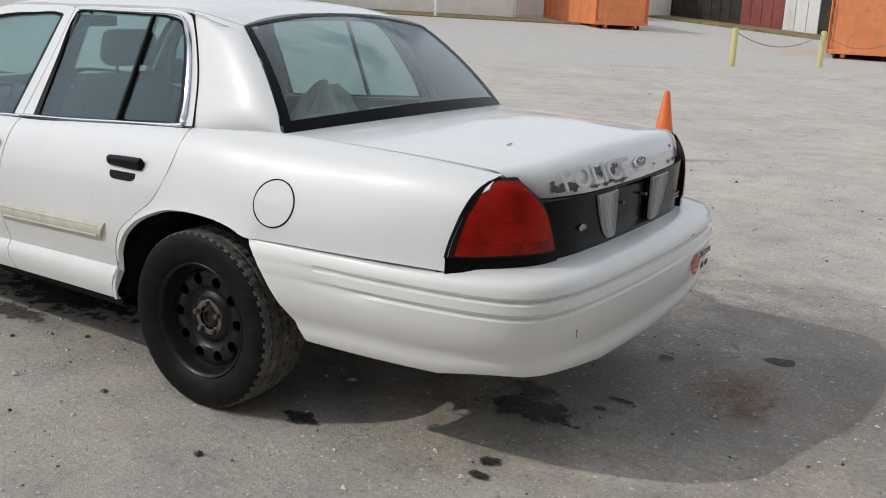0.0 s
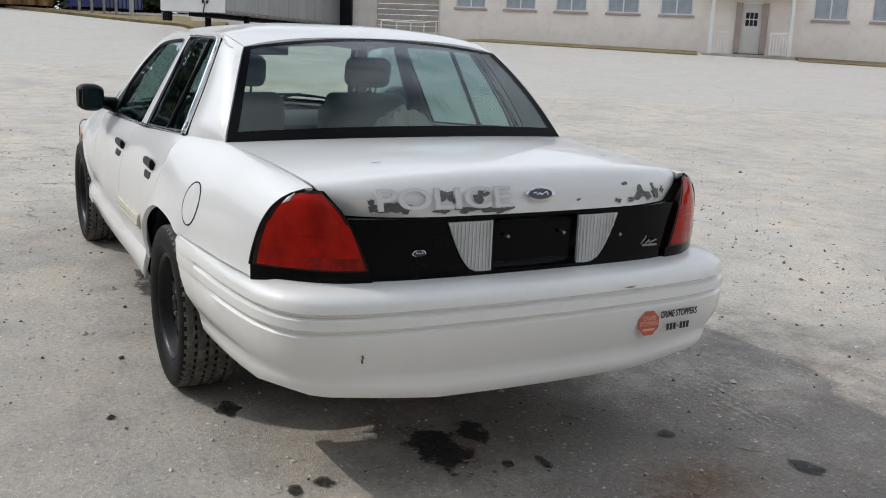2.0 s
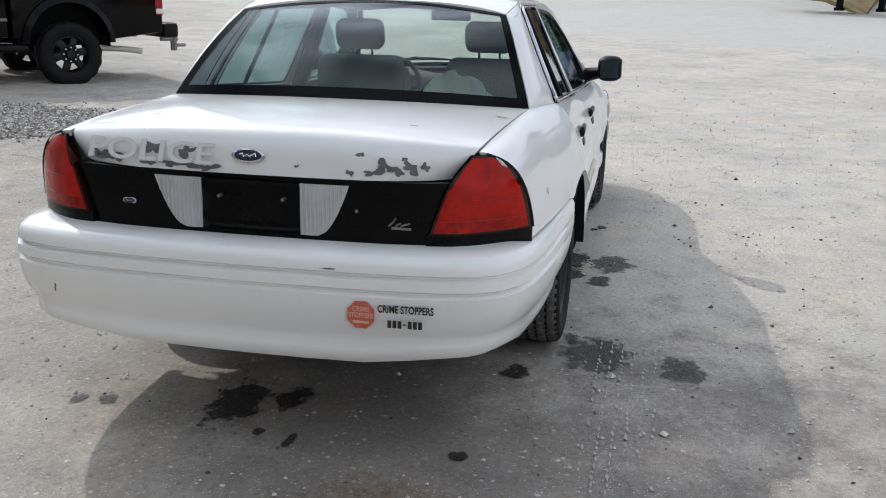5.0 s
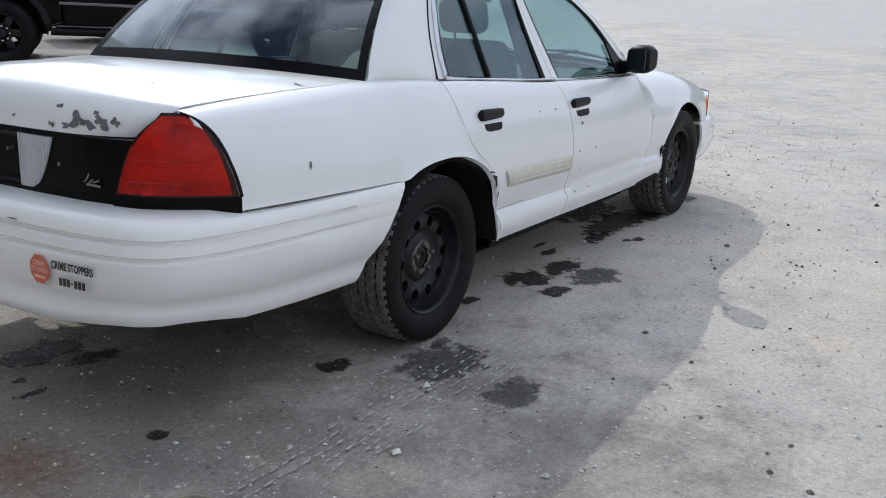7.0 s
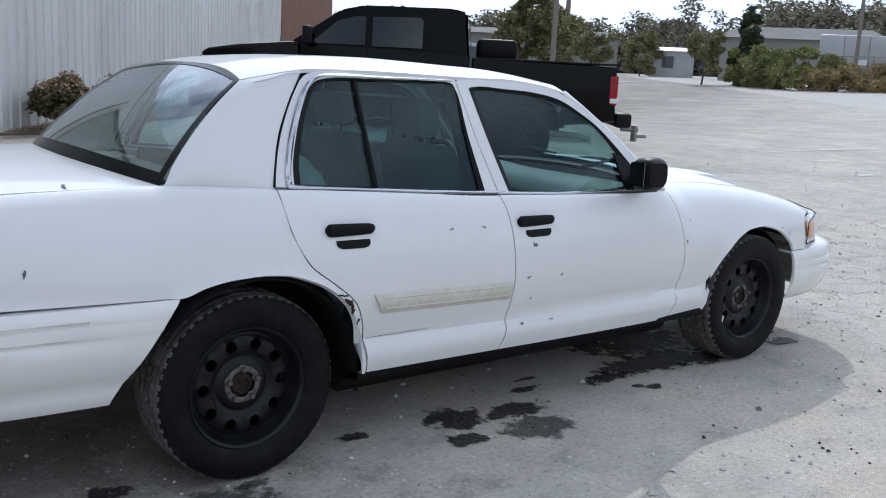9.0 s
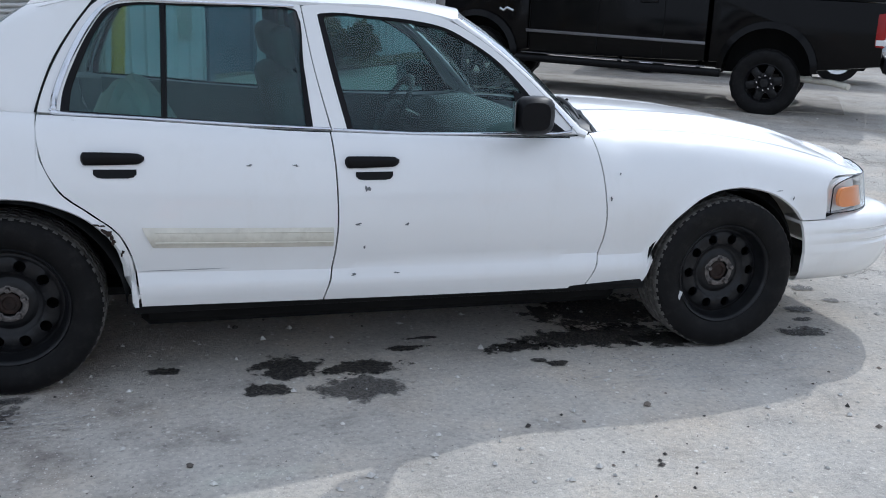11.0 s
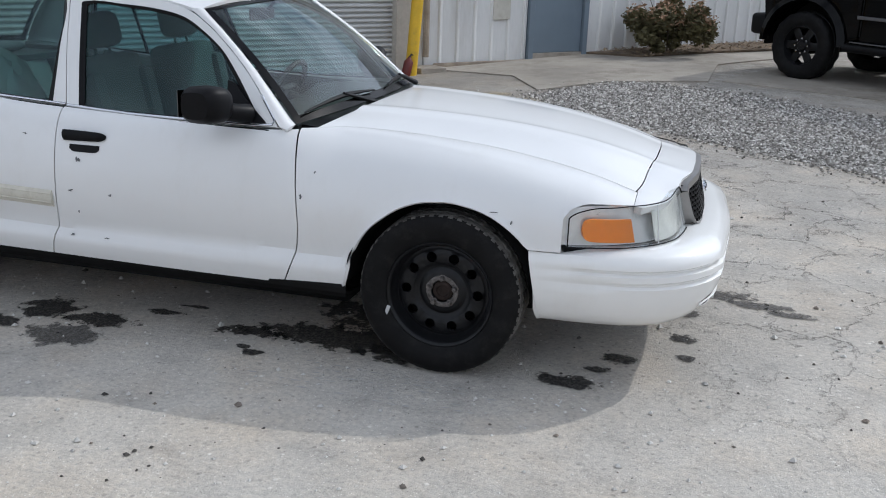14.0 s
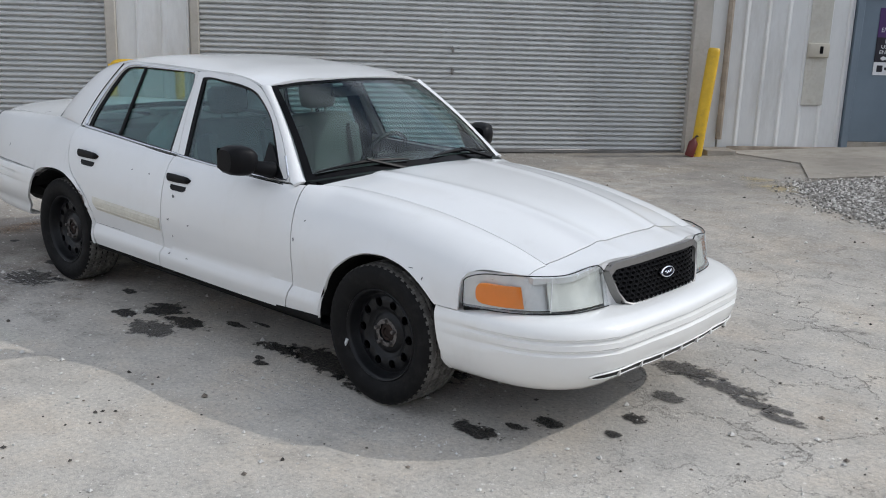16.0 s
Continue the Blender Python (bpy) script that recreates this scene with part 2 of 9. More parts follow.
    mr.inputs["From Max"].default_value = 18.7
    pale = ramp(n, l, n2.outputs["Fac"], [(0.3, (0.50, 0.48, 0.448)), (0.7, (0.55, 0.53, 0.495))])
    pale = mixc(n, l, 0.5, pale, g, "MULTIPLY")
    part_pale = mixc(n, l, 1.0, mr.outputs["Result"], (0.75, 0.75, 0.75), "MULTIPLY")
    c = mixc(n, l, part_pale, c, pale)
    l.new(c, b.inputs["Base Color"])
    b.inputs["Roughness"].default_value = 0.85
    b.inputs["Specular IOR Level"].default_value = 0.3
    h = mixc(n, l, 0.35, n3.outputs["Fac"], n4.outputs["Fac"])
    h = mixc(n, l, 0.4, h, relief, "ADD")
    h = mixc(n, l, line, h, (0.0, 0.0, 0.0))
    bump(n, l, b, h, 0.8, 0.015)
    return m


def stain_mat(name, col, rough, amount, lo, hi, scale, spec=0.3):
    """A stain that soaks away unevenly towards its rim."""
    m, n, l, b = nodes_of(name)
    co = n.new("ShaderNodeTexCoord")
    mp = n.new("ShaderNodeMapping")
    mp.inputs["Location"].default_value = (-1, -1, 0)
    mp.inputs["Scale"].default_value = (2, 2, 0)
    l.new(co.outputs["Generated"], mp.inputs["Vector"])
    ln = n.new("ShaderNodeVectorMath")
    ln.operation = "LENGTH"
    l.new(mp.outputs["Vector"], ln.inputs[0])
    nz = noise_node(n, l, scale, 7, 0.68)
    fine = noise_node(n, l, 90, 5, 0.7)
    k = n.new("ShaderNodeMath")
    k.operation = "MULTIPLY_ADD"
    l.new(nz.outputs["Fac"], k.inputs[0])
    k.inputs[1].default_value = 2.2
    k.inputs[2].default_value = -0.35
    d = n.new("ShaderNodeMath")
    d.operation = "SUBTRACT"
    l.new(k.outputs["Value"], d.inputs[0])
    l.new(ln.outputs["Value"], d.inputs[1])
    mr = n.new("ShaderNodeMapRange")
    l.new(d.outputs["Value"], mr.inputs["Value"])
    mr.inputs["From Min"].default_value = lo
    mr.inputs["From Max"].default_value = hi
    mr.inputs["To Max"].default_value = amount
    a = mixc(n, l, 1.0, mr.outputs["Result"], ramp(n, l, fine.outputs["Fac"], [(0.3, (1, 1, 1)), (0.75, (0.55,) * 3)]), "MULTIPLY")
    l.new(a, b.inputs["Alpha"])
    l.new(ramp(n, l, fine.outputs["Fac"], [(0.3, tuple(v * 0.75 for v in col)), (0.7, tuple(v * 1.3 for v in col))]), b.inputs["Base Color"])
    b.inputs["Roughness"].default_value = rough
    b.inputs["Specular IOR Level"].default_value = spec
    bump(n, l, b, fine.outputs["Fac"], 0.4, 0.008)
    return m


M_GROUND = ground_mat()
M_WHITE = car_paint("white_car_paint", (0.80, 0.80, 0.79))
M_BUMPER = car_paint("white_bumper_paint", (0.86, 0.855, 0.83))
M_BLACK = surface("black_trim", (0.007, 0.007, 0.008), 0.38, spec=0.14, vary=0.3, fine=60, relief=0.05)
M_RUBBER = surface("tyre_rubber", (0.007, 0.007, 0.0075), 0.6, spec=0.16, vary=0.35, big=9, fine=90, relief=0.25, dirt=(0.06, 0.056, 0.05), dirt_amount=0.2)
M_TREAD = surface("tyre_tread", (0.11, 0.104, 0.095), 0.85, vary=0.45, big=14, fine=110, relief=0.5, dirt=(0.30, 0.28, 0.25), dirt_amount=0.9)
M_STEEL = surface("black_steel", (0.008, 0.0085, 0.010), 0.36, spec=0.28, vary=0.35, big=12, fine=70, relief=0.15, dirt=(0.08, 0.07, 0.06), dirt_amount=0.1)
M_RUST = surface("rusty_hub", (0.03, 0.019, 0.015), 0.75, spec=0.3, vary=0.45, big=30, fine=160, relief=0.5)
M_MIRROR = surface("tinted_mirror", (0.16, 0.17, 0.18), 0.04, metal=1.0, vary=0.05, relief=0.0)
M_CHROME = surface("bright_trim", (0.62, 0.63, 0.66), 0.16, metal=1.0, vary=0.06, relief=0.0)
M_DULLMETAL = surface("dull_metal", (0.30, 0.29, 0.28), 0.45, metal=0.9, vary=0.2, relief=0.1)
M_LUG = surface("corroded_steel", (0.17, 0.155, 0.145), 0.6, metal=0.5, vary=0.5, big=60, fine=150, relief=0.3)
M_TRUCKTRIM = surface("smoked_trim", (0.17, 0.17, 0.18), 0.35, metal=0.7, vary=0.2, relief=0.0)
M_GLOSSBLACK = surface("gloss_black_panel", (0.003, 0.003, 0.0035), 0.16, spec=0.1, vary=0.2, relief=0.02)
M_DARK = surface("underbody_dark", (0.007, 0.007, 0.007), 0.8, spec=0.2, vary=0.4, relief=0.2)
M_LENSEDGE = surface("smoked_lens_edge", (0.022, 0.003, 0.003), 0.12, spec=0.3, vary=0.2, relief=0.0)
M_RED = surface("red_lens", (0.40, 0.010, 0.004), 0.10, spec=0.18, vary=0.4, big=9, fine=30, relief=0.03)
M_REDDEEP = surface("deep_red_lens", (0.34, 0.008, 0.004), 0.10, spec=0.25, vary=0.5, big=10, relief=0.05)
M_CLEAR = glass_mat("clear_lens", (0.95, 0.96, 0.96), base=0.06)
M_REV = surface("ribbed_clear_lens", (0.52, 0.53, 0.53), 0.25, vary=0.15, fine=50, relief=0.2, coat=0.5)
M_HAZE = surface("hazed_lamp_inside", (0.68, 0.69, 0.64), 0.3, spec=0.4, vary=0.12, big=12, fine=40, relief=0.04)
M_AMBER = surface("amber_marker", (0.84, 0.24, 0.012), 0.3, spec=0.3, vary=0.15, relief=0.05)
M_REFLECTOR = surface("lamp_reflector", (0.78, 0.79, 0.79), 0.30, metal=0.5, vary=0.12, big=14, fine=40, relief=0.05)
M_FADED = surface("faded_black_plastic", (0.006, 0.006, 0.007), 0.45, spec=0.14, vary=0.25, big=12, fine=90, relief=0.12)
M_BAG = surface("pale_bag_cloth", (0.62, 0.64, 0.55), 0.9, vary=0.12, big=8, relief=0.2)
M_GLASS = glass_mat("side_glass", (0.62, 0.76, 0.77), base=0.030, power=4.0)
M_WSHIELD = glass_mat("windshield_glass", (0.79, 0.87, 0.82), base=0.045, power=4.0)
M_REARGLASS = glass_mat("rear_glass", (0.74, 0.83, 0.79), base=0.05, power=2.9)
M_CLOTH = surface("grey_seat_cloth", (0.20, 0.205, 0.185), 0.95, vary=0.2, fine=120, relief=0.3)
M_VINYL = surface("pale_vinyl", (0.27, 0.28, 0.25), 0.6, vary=0.12, fine=80, relief=0.15)
M_DASH = surface("dark_grey_plastic", (0.035, 0.038, 0.04), 0.6, vary=0.15, fine=90, relief=0.15)
M_MOULD = surface("aged_cream_strip", (0.66, 0.63, 0.54), 0.5, vary=0.10, big=8, relief=0.08, dirt=(0.4, 0.36, 0.28), dirt_amount=0.5)
M_PEEL = surface("bare_grey_primer", (0.13, 0.135, 0.14), 0.7, vary=0.2, big=30, fine=140, relief=0.3)
M_GHOST = surface("faded_letter_white", (0.68, 0.68, 0.67), 0.55, vary=0.05, relief=0.05)
M_GHOSTLINE = surface("grey_letter_edge", (0.63, 0.63, 0.63), 0.6, vary=0.15, fine=120, relief=0.1)
M_INK = surface("black_ink", (0.02, 0.02, 0.02), 0.5, vary=0.1, relief=0.0)
M_STICKER = surface("faded_red_sticker", (0.60, 0.13, 0.07), 0.45, vary=0.15, big=30, relief=0.0)
M_STICKTXT = surface("pale_sticker_print", (0.72, 0.42, 0.33), 0.5, vary=0.1, relief=0.0)
M_OVAL = surface("dark_blue_oval", (0.010, 0.012, 0.026), 0.2, vary=0.1, relief=0.0, coat=0.5)
M_SHEET = surface("white_wall_sheet", (0.74, 0.74, 0.725), 0.5, vary=0.08, big=0.8, fine=25, relief=0.05, dirt=(0.36, 0.33, 0.28), dirt_amount=0.45, stretch=(1, 1, 0.25))
M_ROLLER = surface("grey_roller_slat", (0.56, 0.565, 0.555), 0.45, vary=0.08, big=1.2, fine=30, relief=0.05, dirt=(0.25, 0.23, 0.2), dirt_amount=0.4, stretch=(0.4, 0.4, 2.5))
M_PIPE = surface("rust_stained_pipe", (0.36, 0.30, 0.235), 0.7, vary=0.3, big=3, fine=30, relief=0.15, dirt=(0.14, 0.10, 0.07), dirt_amount=0.8)
M_JAMB = surface("stained_jamb", (0.50, 0.465, 0.41), 0.7, vary=0.15, big=1.5, fine=30, relief=0.15, dirt=(0.28, 0.24, 0.18), dirt_amount=0.5)
M_DOORBLUE = surface("blue_grey_door_paint", (0.17, 0.215, 0.26), 0.5, vary=0.08, big=1.5, fine=40, relief=0.06)
M_YELLOW = surface("yellow_bollard_paint", (0.72, 0.45, 0.02), 0.5, vary=0.12, big=5, fine=50, relief=0.1, dirt=(0.3, 0.2, 0.06), dirt_amount=0.4)
M_PALEYELLOW = surface("faded_yellow_paint", (0.62, 0.55, 0.25), 0.6, vary=0.12, relief=0.1)
M_PURPLE = surface("purple_sign", (0.075, 0.03, 0.13), 0.4, vary=0.06, relief=0)
M_SIGNDARK = surface("dark_sign", (0.02, 0.018, 0.025), 0.4, vary=0.06, relief=0)
M_SIGNWHITE = surface("white_sign_print", (0.75, 0.75, 0.76), 0.5, vary=0.04, relief=0)
M_BEIGE = surface("beige_plastic_box", (0.52, 0.48, 0.40), 0.5, vary=0.08, relief=0.1)
M_PLATE = surface("tan_plate_paint", (0.54, 0.52, 0.46), 0.6, vary=0.12, big=3, fine=40, relief=0.1, dirt=(0.34, 0.28, 0.2), dirt_amount=0.5)
M_CONCRETE = surface("walk_concrete", (0.37, 0.335, 0.285), 0.85, vary=0.24, big=0.9, fine=45, relief=0.45, dist=0.008, dirt=(0.16, 0.135, 0.105), dirt_amount=0.9)
def stone_mat(name, stops):
    """Loose stones, each of its own shade."""
    m, n, l, b = nodes_of(name)
    geo = n.new("ShaderNodeNewGeometry")
    c = ramp(n, l, geo.outputs["Random Per Island"], stops)
    fine = noise_node(n, l, 110, 5, 0.7)
    c = mixc(n, l, 1.0, c, ramp(n, l, fine.outputs["Fac"], [(0.3, (0.7, 0.7, 0.7)), (0.7, (1.1, 1.1, 1.1))]), "MULTIPLY")
    l.new(c, b.inputs["Base Color"])
    b.inputs["Roughness"].default_value = 0.85
    b.inputs["Specular IOR Level"].default_value = 0.3
    return m


M_GRAVELBASE = surface("packed_fines", (0.26, 0.245, 0.22), 0.9, vary=0.35, big=2.5, fine=70, relief=0.5, dist=0.01)
M_PALEPEBBLE = surface("pale_loose_stone", (0.68, 0.655, 0.61), 0.9, vary=0.3, big=9, fine=120, relief=0.3)
M_SCUFF = surface("rubbed_pale_concrete", (0.46, 0.45, 0.43), 0.9, vary=0.2, big=20, fine=120, relief=0.2)
M_GRAVEL = stone_mat("crushed_stone", [(0.0, (0.11, 0.10, 0.09)), (0.35, (0.29, 0.27, 0.24)), (0.7, (0.50, 0.47, 0.43)), (0.92, (0.80, 0.77, 0.72))])
M_PEBBLE = stone_mat("loose_grit", [(0.0, (0.05, 0.046, 0.042)), (0.5, (0.13, 0.115, 0.10)), (0.9, (0.26, 0.22, 0.18))])
M_OIL = stain_mat("oil_stain", (0.022, 0.021, 0.021), 0.55, 0.93, -0.05, 0.12, 13)
M_DAMP = stain_mat("old_damp_stain", (0.075, 0.072, 0.07), 0.75, 0.8, -0.06, 0.14, 15)
M_RUSTSTAIN = stain_mat("rust_stain", (0.26, 0.15, 0.075), 0.9, 0.62, -0.1, 0.8, 22)
M_TRUCK = surface("black_truck_paint", (0.0022, 0.0022, 0.0026), 0.12, spec=0.15, vary=0.3, big=3, relief=0.02)
M_TRUCKPLASTIC = surface("black_truck_plastic", (0.006, 0.006, 0.007), 0.5, spec=0.18, vary=0.2, relief=0.1)
M_TRUCKGLASS = surface("dark_privacy_glass", (0.012, 0.014, 0.016), 0.06, vary=0.1, relief=0.0, coat=0.6, coat_rough=0.02)
M_LENSRED = surface("truck_tail_red", (0.28, 0.012, 0.012), 0.2, spec=0.3, vary=0.2, relief=0.0)
M_ORANGE = surface("orange_skip_paint", (0.80, 0.27, 0.10), 0.55, vary=0.12, big=1.5, fine=30, relief=0.1, dirt=(0.3, 0.14, 0.08), dirt_amount=0.5)
M_RUSTSKIP = surface("rusted_skip_steel", (0.15, 0.065, 0.03), 0.85, vary=0.4, big=1.0, fine=25, relief=0.3, dirt=(0.50, 0.36, 0.12), dirt_amount=1.0, stretch=(1, 1, 0.25))
M_BLUESKIP = surface("dark_blue_skip_paint", (0.02, 0.03, 0.13), 0.55, vary=0.2, big=2, relief=0.1)
M_CONE = surface("orange_cone_plastic", (0.80, 0.17, 0.03), 0.5, vary=0.1, relief=0.05)
M_CONEBASE = surface("black_cone_base", (0.03, 0.03, 0.03), 0.7, vary=0.2, relief=0.1)
M_BRICKWHITE = surface("painted_block_wall", (0.84, 0.785, 0.72), 0.75, vary=0.06, big=0.7, fine=18, relief=0.15, dirt=(0.45, 0.41, 0.36), dirt_amount=0.35)
M_TRIMWHITE = surface("white_trim_paint", (0.72, 0.71, 0.69), 0.5, vary=0.05, relief=0.05)
M_PANE = surface("pale_blinds_glass", (0.34, 0.38, 0.42), 0.12, vary=0.15, big=3, relief=0, coat=0.5)
M_TRAILER = surface("grey_trailer_skin", (0.42, 0.425, 0.43), 0.4, metal=0.4, vary=0.1, big=0.6, fine=20, relief=0.05, dirt=(0.25, 0.24, 0.22), dirt_amount=0.4)
M_ROOFTILE = surface("grey_roofing", (0.17, 0.165, 0.16), 0.85, vary=0.15, big=0.5, relief=0.2)
M_FENCE = surface("dark_fence_board", (0.045, 0.038, 0.03), 0.9, vary=0.5, big=2, fine=20, relief=0.3)
M_CONTAINER = surface("faded_red_container", (0.26, 0.07, 0.06), 0.6, vary=0.2, big=1, relief=0.1)
M_BROWN = surface("brown_brick_wall", (0.17, 0.075, 0.04), 0.8, vary=0.2, big=2, relief=0.2)
M_GRASS = surface("dry_grass", (0.25, 0.20, 0.095), 0.95, vary=0.35, big=1.5, fine=30, relief=0.5, dist=0.03)
M_LEAF_DARK = surface("dark_tree_leaves", (0.06, 0.075, 0.032), 0.8, vary=0.5, big=0.5, fine=4, relief=0)
M_LEAF_STREET = surface("pale_olive_leaves", (0.24, 0.22, 0.155), 0.8, vary=0.4, big=0.3, fine=4, relief=0)
M_LEAF_HEDGE = surface("yellow_green_hedge_leaves", (0.27, 0.28, 0.10), 0.8, vary=0.4, big=0.5, fine=5, relief=0)
M_SILL = surface("grey_brown_sill", (0.42, 0.35, 0.31), 0.8, vary=0.12, relief=0.15)
M_LEAF_OLIVE = surface("olive_tree_leaves", (0.24, 0.23, 0.10), 0.8, vary=0.45, big=0.4, fine=4, relief=0)
M_LEAF_AUTUMN = surface("autumn_leaves", (0.40, 0.30, 0.14), 0.8, vary=0.4, big=0.5, fine=5, relief=0)
M_LEAF_BUSH = surface("green_shrub_leaves", (0.13, 0.115, 0.05), 0.7, vary=0.45, big=6, fine=40, relief=0)
M_LEAF_RED = surface("red_shrub_tips", (0.40, 0.25, 0.15), 0.7, vary=0.3, big=6, fine=40, relief=0)
M_BARK = surface("grey_brown_bark", (0.12, 0.095, 0.07), 0.9, vary=0.3, big=6, fine=40, relief=0.5)
M_WOODPOLE = surface("weathered_pole_wood", (0.24, 0.21, 0.18), 0.85, vary=0.2, big=2, fine=30, relief=0.3, stretch=(1, 1, 0.1))
M_GREENCAR = surface("dark_green_car_paint", (0.012, 0.05, 0.05), 0.3, vary=0.1, relief=0, coat=0.7)
M_SILVERBLUE = surface("pale_blue_car_paint", (0.35, 0.42, 0.48), 0.3, metal=0.3, vary=0.08, relief=0, coat=0.7)
M_TWIG = surface("pale_dry_twig", (0.42, 0.38, 0.28), 0.85, vary=0.2, big=20, fine=90, relief=0.2)
M_LITTER = surface("dry_leaves", (0.30, 0.22, 0.14), 0.9, vary=0.6, big=12, fine=30, relief=0)
M_MULCH = surface("leaf_litter", (0.17, 0.125, 0.085), 0.95, vary=0.45, big=6, fine=50, relief=0.6, dist=0.02)
M_HOUSEGREY = surface("grey_far_siding", (0.23, 0.22, 0.20), 0.7, vary=0.1, big=0.3, relief=0.1)
M_EXTRED = surface("red_bottle_paint", (0.13, 0.018, 0.014), 0.4, vary=0.1, relief=0)
M_SANDSTAIN = stain_mat("sandy_stain", (0.50, 0.41, 0.24), 0.95, 0.7, -0.1, 0.7, 6)
M_PALESTAIN = stain_mat("pale_patch", (0.5, 0.48, 0.45), 0.9, 0.7, -0.1, 0.2, 30)

# ---- building tools ----
def ss(a, b, v):
    t = min(1.0, max(0.0, (v - a) / (b - a)))
    return t * t * (3 - 2 * t)


def dock_pit(x, y):
    """Depth of the loading well that the trailer stands in."""
    a = -0.785 * (x - 42.61) + 0.619 * (y + 14.87)
    b = -0.619 * (x - 42.61) - 0.785 * (y + 14.87)
    return 0.85 * ss(13, 3, a) * ss(-7, -4, a) * ss(9, 3, b) * ss(-4.5, -2, b)


def gz(x, y):
    """Height of the lot: level round the car, rising gently towards the buildings."""
    p = 0.8 * x - 0.25 * y
    return 0.22 * ss(3, 11, y) * ss(-3, 4, x) * (1 - ss(8, 25, x)) + 1.25 * ss(8, 40, p) + 0.015 * max(0.0, min(p, 90) - 36) + 0.45 * ss(-9, 0, y) * (1 - ss(6, 14, y)) * ss(25, 45, x) - dock_pit(x, y)


def curve(*pts):
    """A smooth curve through (x, y) points that does not overshoot."""
    xs, ys = [float(p[0]) for p in pts], [float(p[1]) for p in pts]
    n = len(xs)
    d = [(ys[k + 1] - ys[k]) / (xs[k + 1] - xs[k]) for k in range(n - 1)]
    m = [d[0]] + [0.0 if d[k - 1] * d[k] <= 0 else 2 * d[k - 1] * d[k] / (d[k - 1] + d[k]) for k in range(1, n - 1)] + [d[-1]]

    def at(x):
        if x <= xs[0]:
            return ys[0]
        if x >= xs[-1]:
            return ys[-1]
        k = max(i for i in range(n - 1) if xs[i] <= x)
        h = xs[k + 1] - xs[k]
        t = (x - xs[k]) / h
        return (ys[k] * (1 + 2 * t) * (1 - t) ** 2 + m[k] * h * t * (1 - t) ** 2 + ys[k + 1] * t * t * (3 - 2 * t) + m[k + 1] * h * t * t * (t - 1))

    return at


def smooth_path(pts, n=4):
    """More places along a polyline, rounded through its points."""
    pts = [Vector(p) for p in pts]
    out = []
    for k in range(len(pts) - 1):
        a, b, c, d = pts[max(k - 1, 0)], pts[k], pts[k + 1], pts[min(k + 2, len(pts) - 1)]
        for q in range(n):
            t = q / n
            out.append(0.5 * ((2 * b) + (c - a) * t + (2 * a - 5 * b + 4 * c - d) * t * t + (3 * b - a - 3 * c + d) * t**3))
    return out + [pts[-1]]


def lin(a, b, n):
    return [a + (b - a) * k / (n - 1) for k in range(n)]


def thing(name, label, category, at=(0, 0, 0), group="", rz=0.0):
    e = new(name)
    e.empty_display_size = 0.2
    e.matrix_world = pose(*at, 0, 0, rz)
    return tagged(e, label, category, group)


def from_lists(name, verts, faces, mat, parent=None, label="", smooth=True, sharp=40):
    me = bpy.data.meshes.new(name)
    me.from_pydata([tuple(v) for v in verts], [], faces)
    me.validate()
    if smooth:
        me.polygons.foreach_set("use_smooth", [True] * len(me.polygons))
        me.set_sharp_from_angle(angle=radians(sharp))
    for one in mat if isinstance(mat, (list, tuple)) else [mat]:
        me.materials.append(one)
    ob = new(name, me)
    if parent:
        ob.parent = parent
    if label:
        ob["label"] = label
    return ob


def part(name, bm, mat, parent=None, label="", smooth=True, sharp=40):
    """Links a bmesh as one mesh object under a thing or a part."""
    bmesh.ops.recalc_face_normals(bm, faces=bm.faces)
    me = bpy.data.meshes.new(name)
    bm.to_mesh(me)
    bm.free()
    if smooth:
        me.polygons.foreach_set("use_smooth", [True] * len(me.polygons))
        me.set_sharp_from_angle(angle=radians(sharp))
    for one in mat if isinstance(mat, (list, tuple)) else [mat]:
        me.materials.append(one)
    ob = new(name, me)
    if parent:
        ob.parent = parent
    if label:
        ob["label"] = label
    return ob


def sheet(name, P, mat, parent, hint, thick=0.012, label="", sharp=40):
    """A panel from a grid of places, turned to face the hint, its edges folded inwards by thick."""
    P = np.array(P, float)
    n, m = P.shape[:2]
    du, dv = np.gradient(P, axis=0), np.gradient(P, axis=1)
    N = np.cross(du, dv)
    N /= np.maximum(np.linalg.norm(N, axis=2, keepdims=True), 1e-9)
    turn = (N * np.array(hint, float)).sum(2).mean() < 0
    if turn:
        N = -N
    verts = list(P.reshape(-1, 3))
    faces = []

    def quad(a, b, c, d):
        faces.append((a, d, c, b) if turn else (a, b, c, d))

    for i in range(n - 1):
        for j in range(m - 1):
            quad(i * m + j, (i + 1) * m + j, (i + 1) * m + j + 1, i * m + j + 1)
    if thick:
        ring = [(i, 0) for i in range(n)] + [(n - 1, j) for j in range(1, m)] + [(i, m - 1) for i in range(n - 2, -1, -1)] + [(0, j) for j in range(m - 2, 0, -1)]
        base = len(verts)
        for i, j in ring:
            verts.append(P[i, j] - N[i, j] * thick)
        k = len(ring)
        for a in range(k):
            b = (a + 1) % k
            ia, ib = ring[a][0] * m + ring[a][1], ring[b][0] * m + ring[b][1]
            quad(ib, ia, base + a, base + b)
    return from_lists(name, verts, faces, mat, parent, label, sharp=sharp)


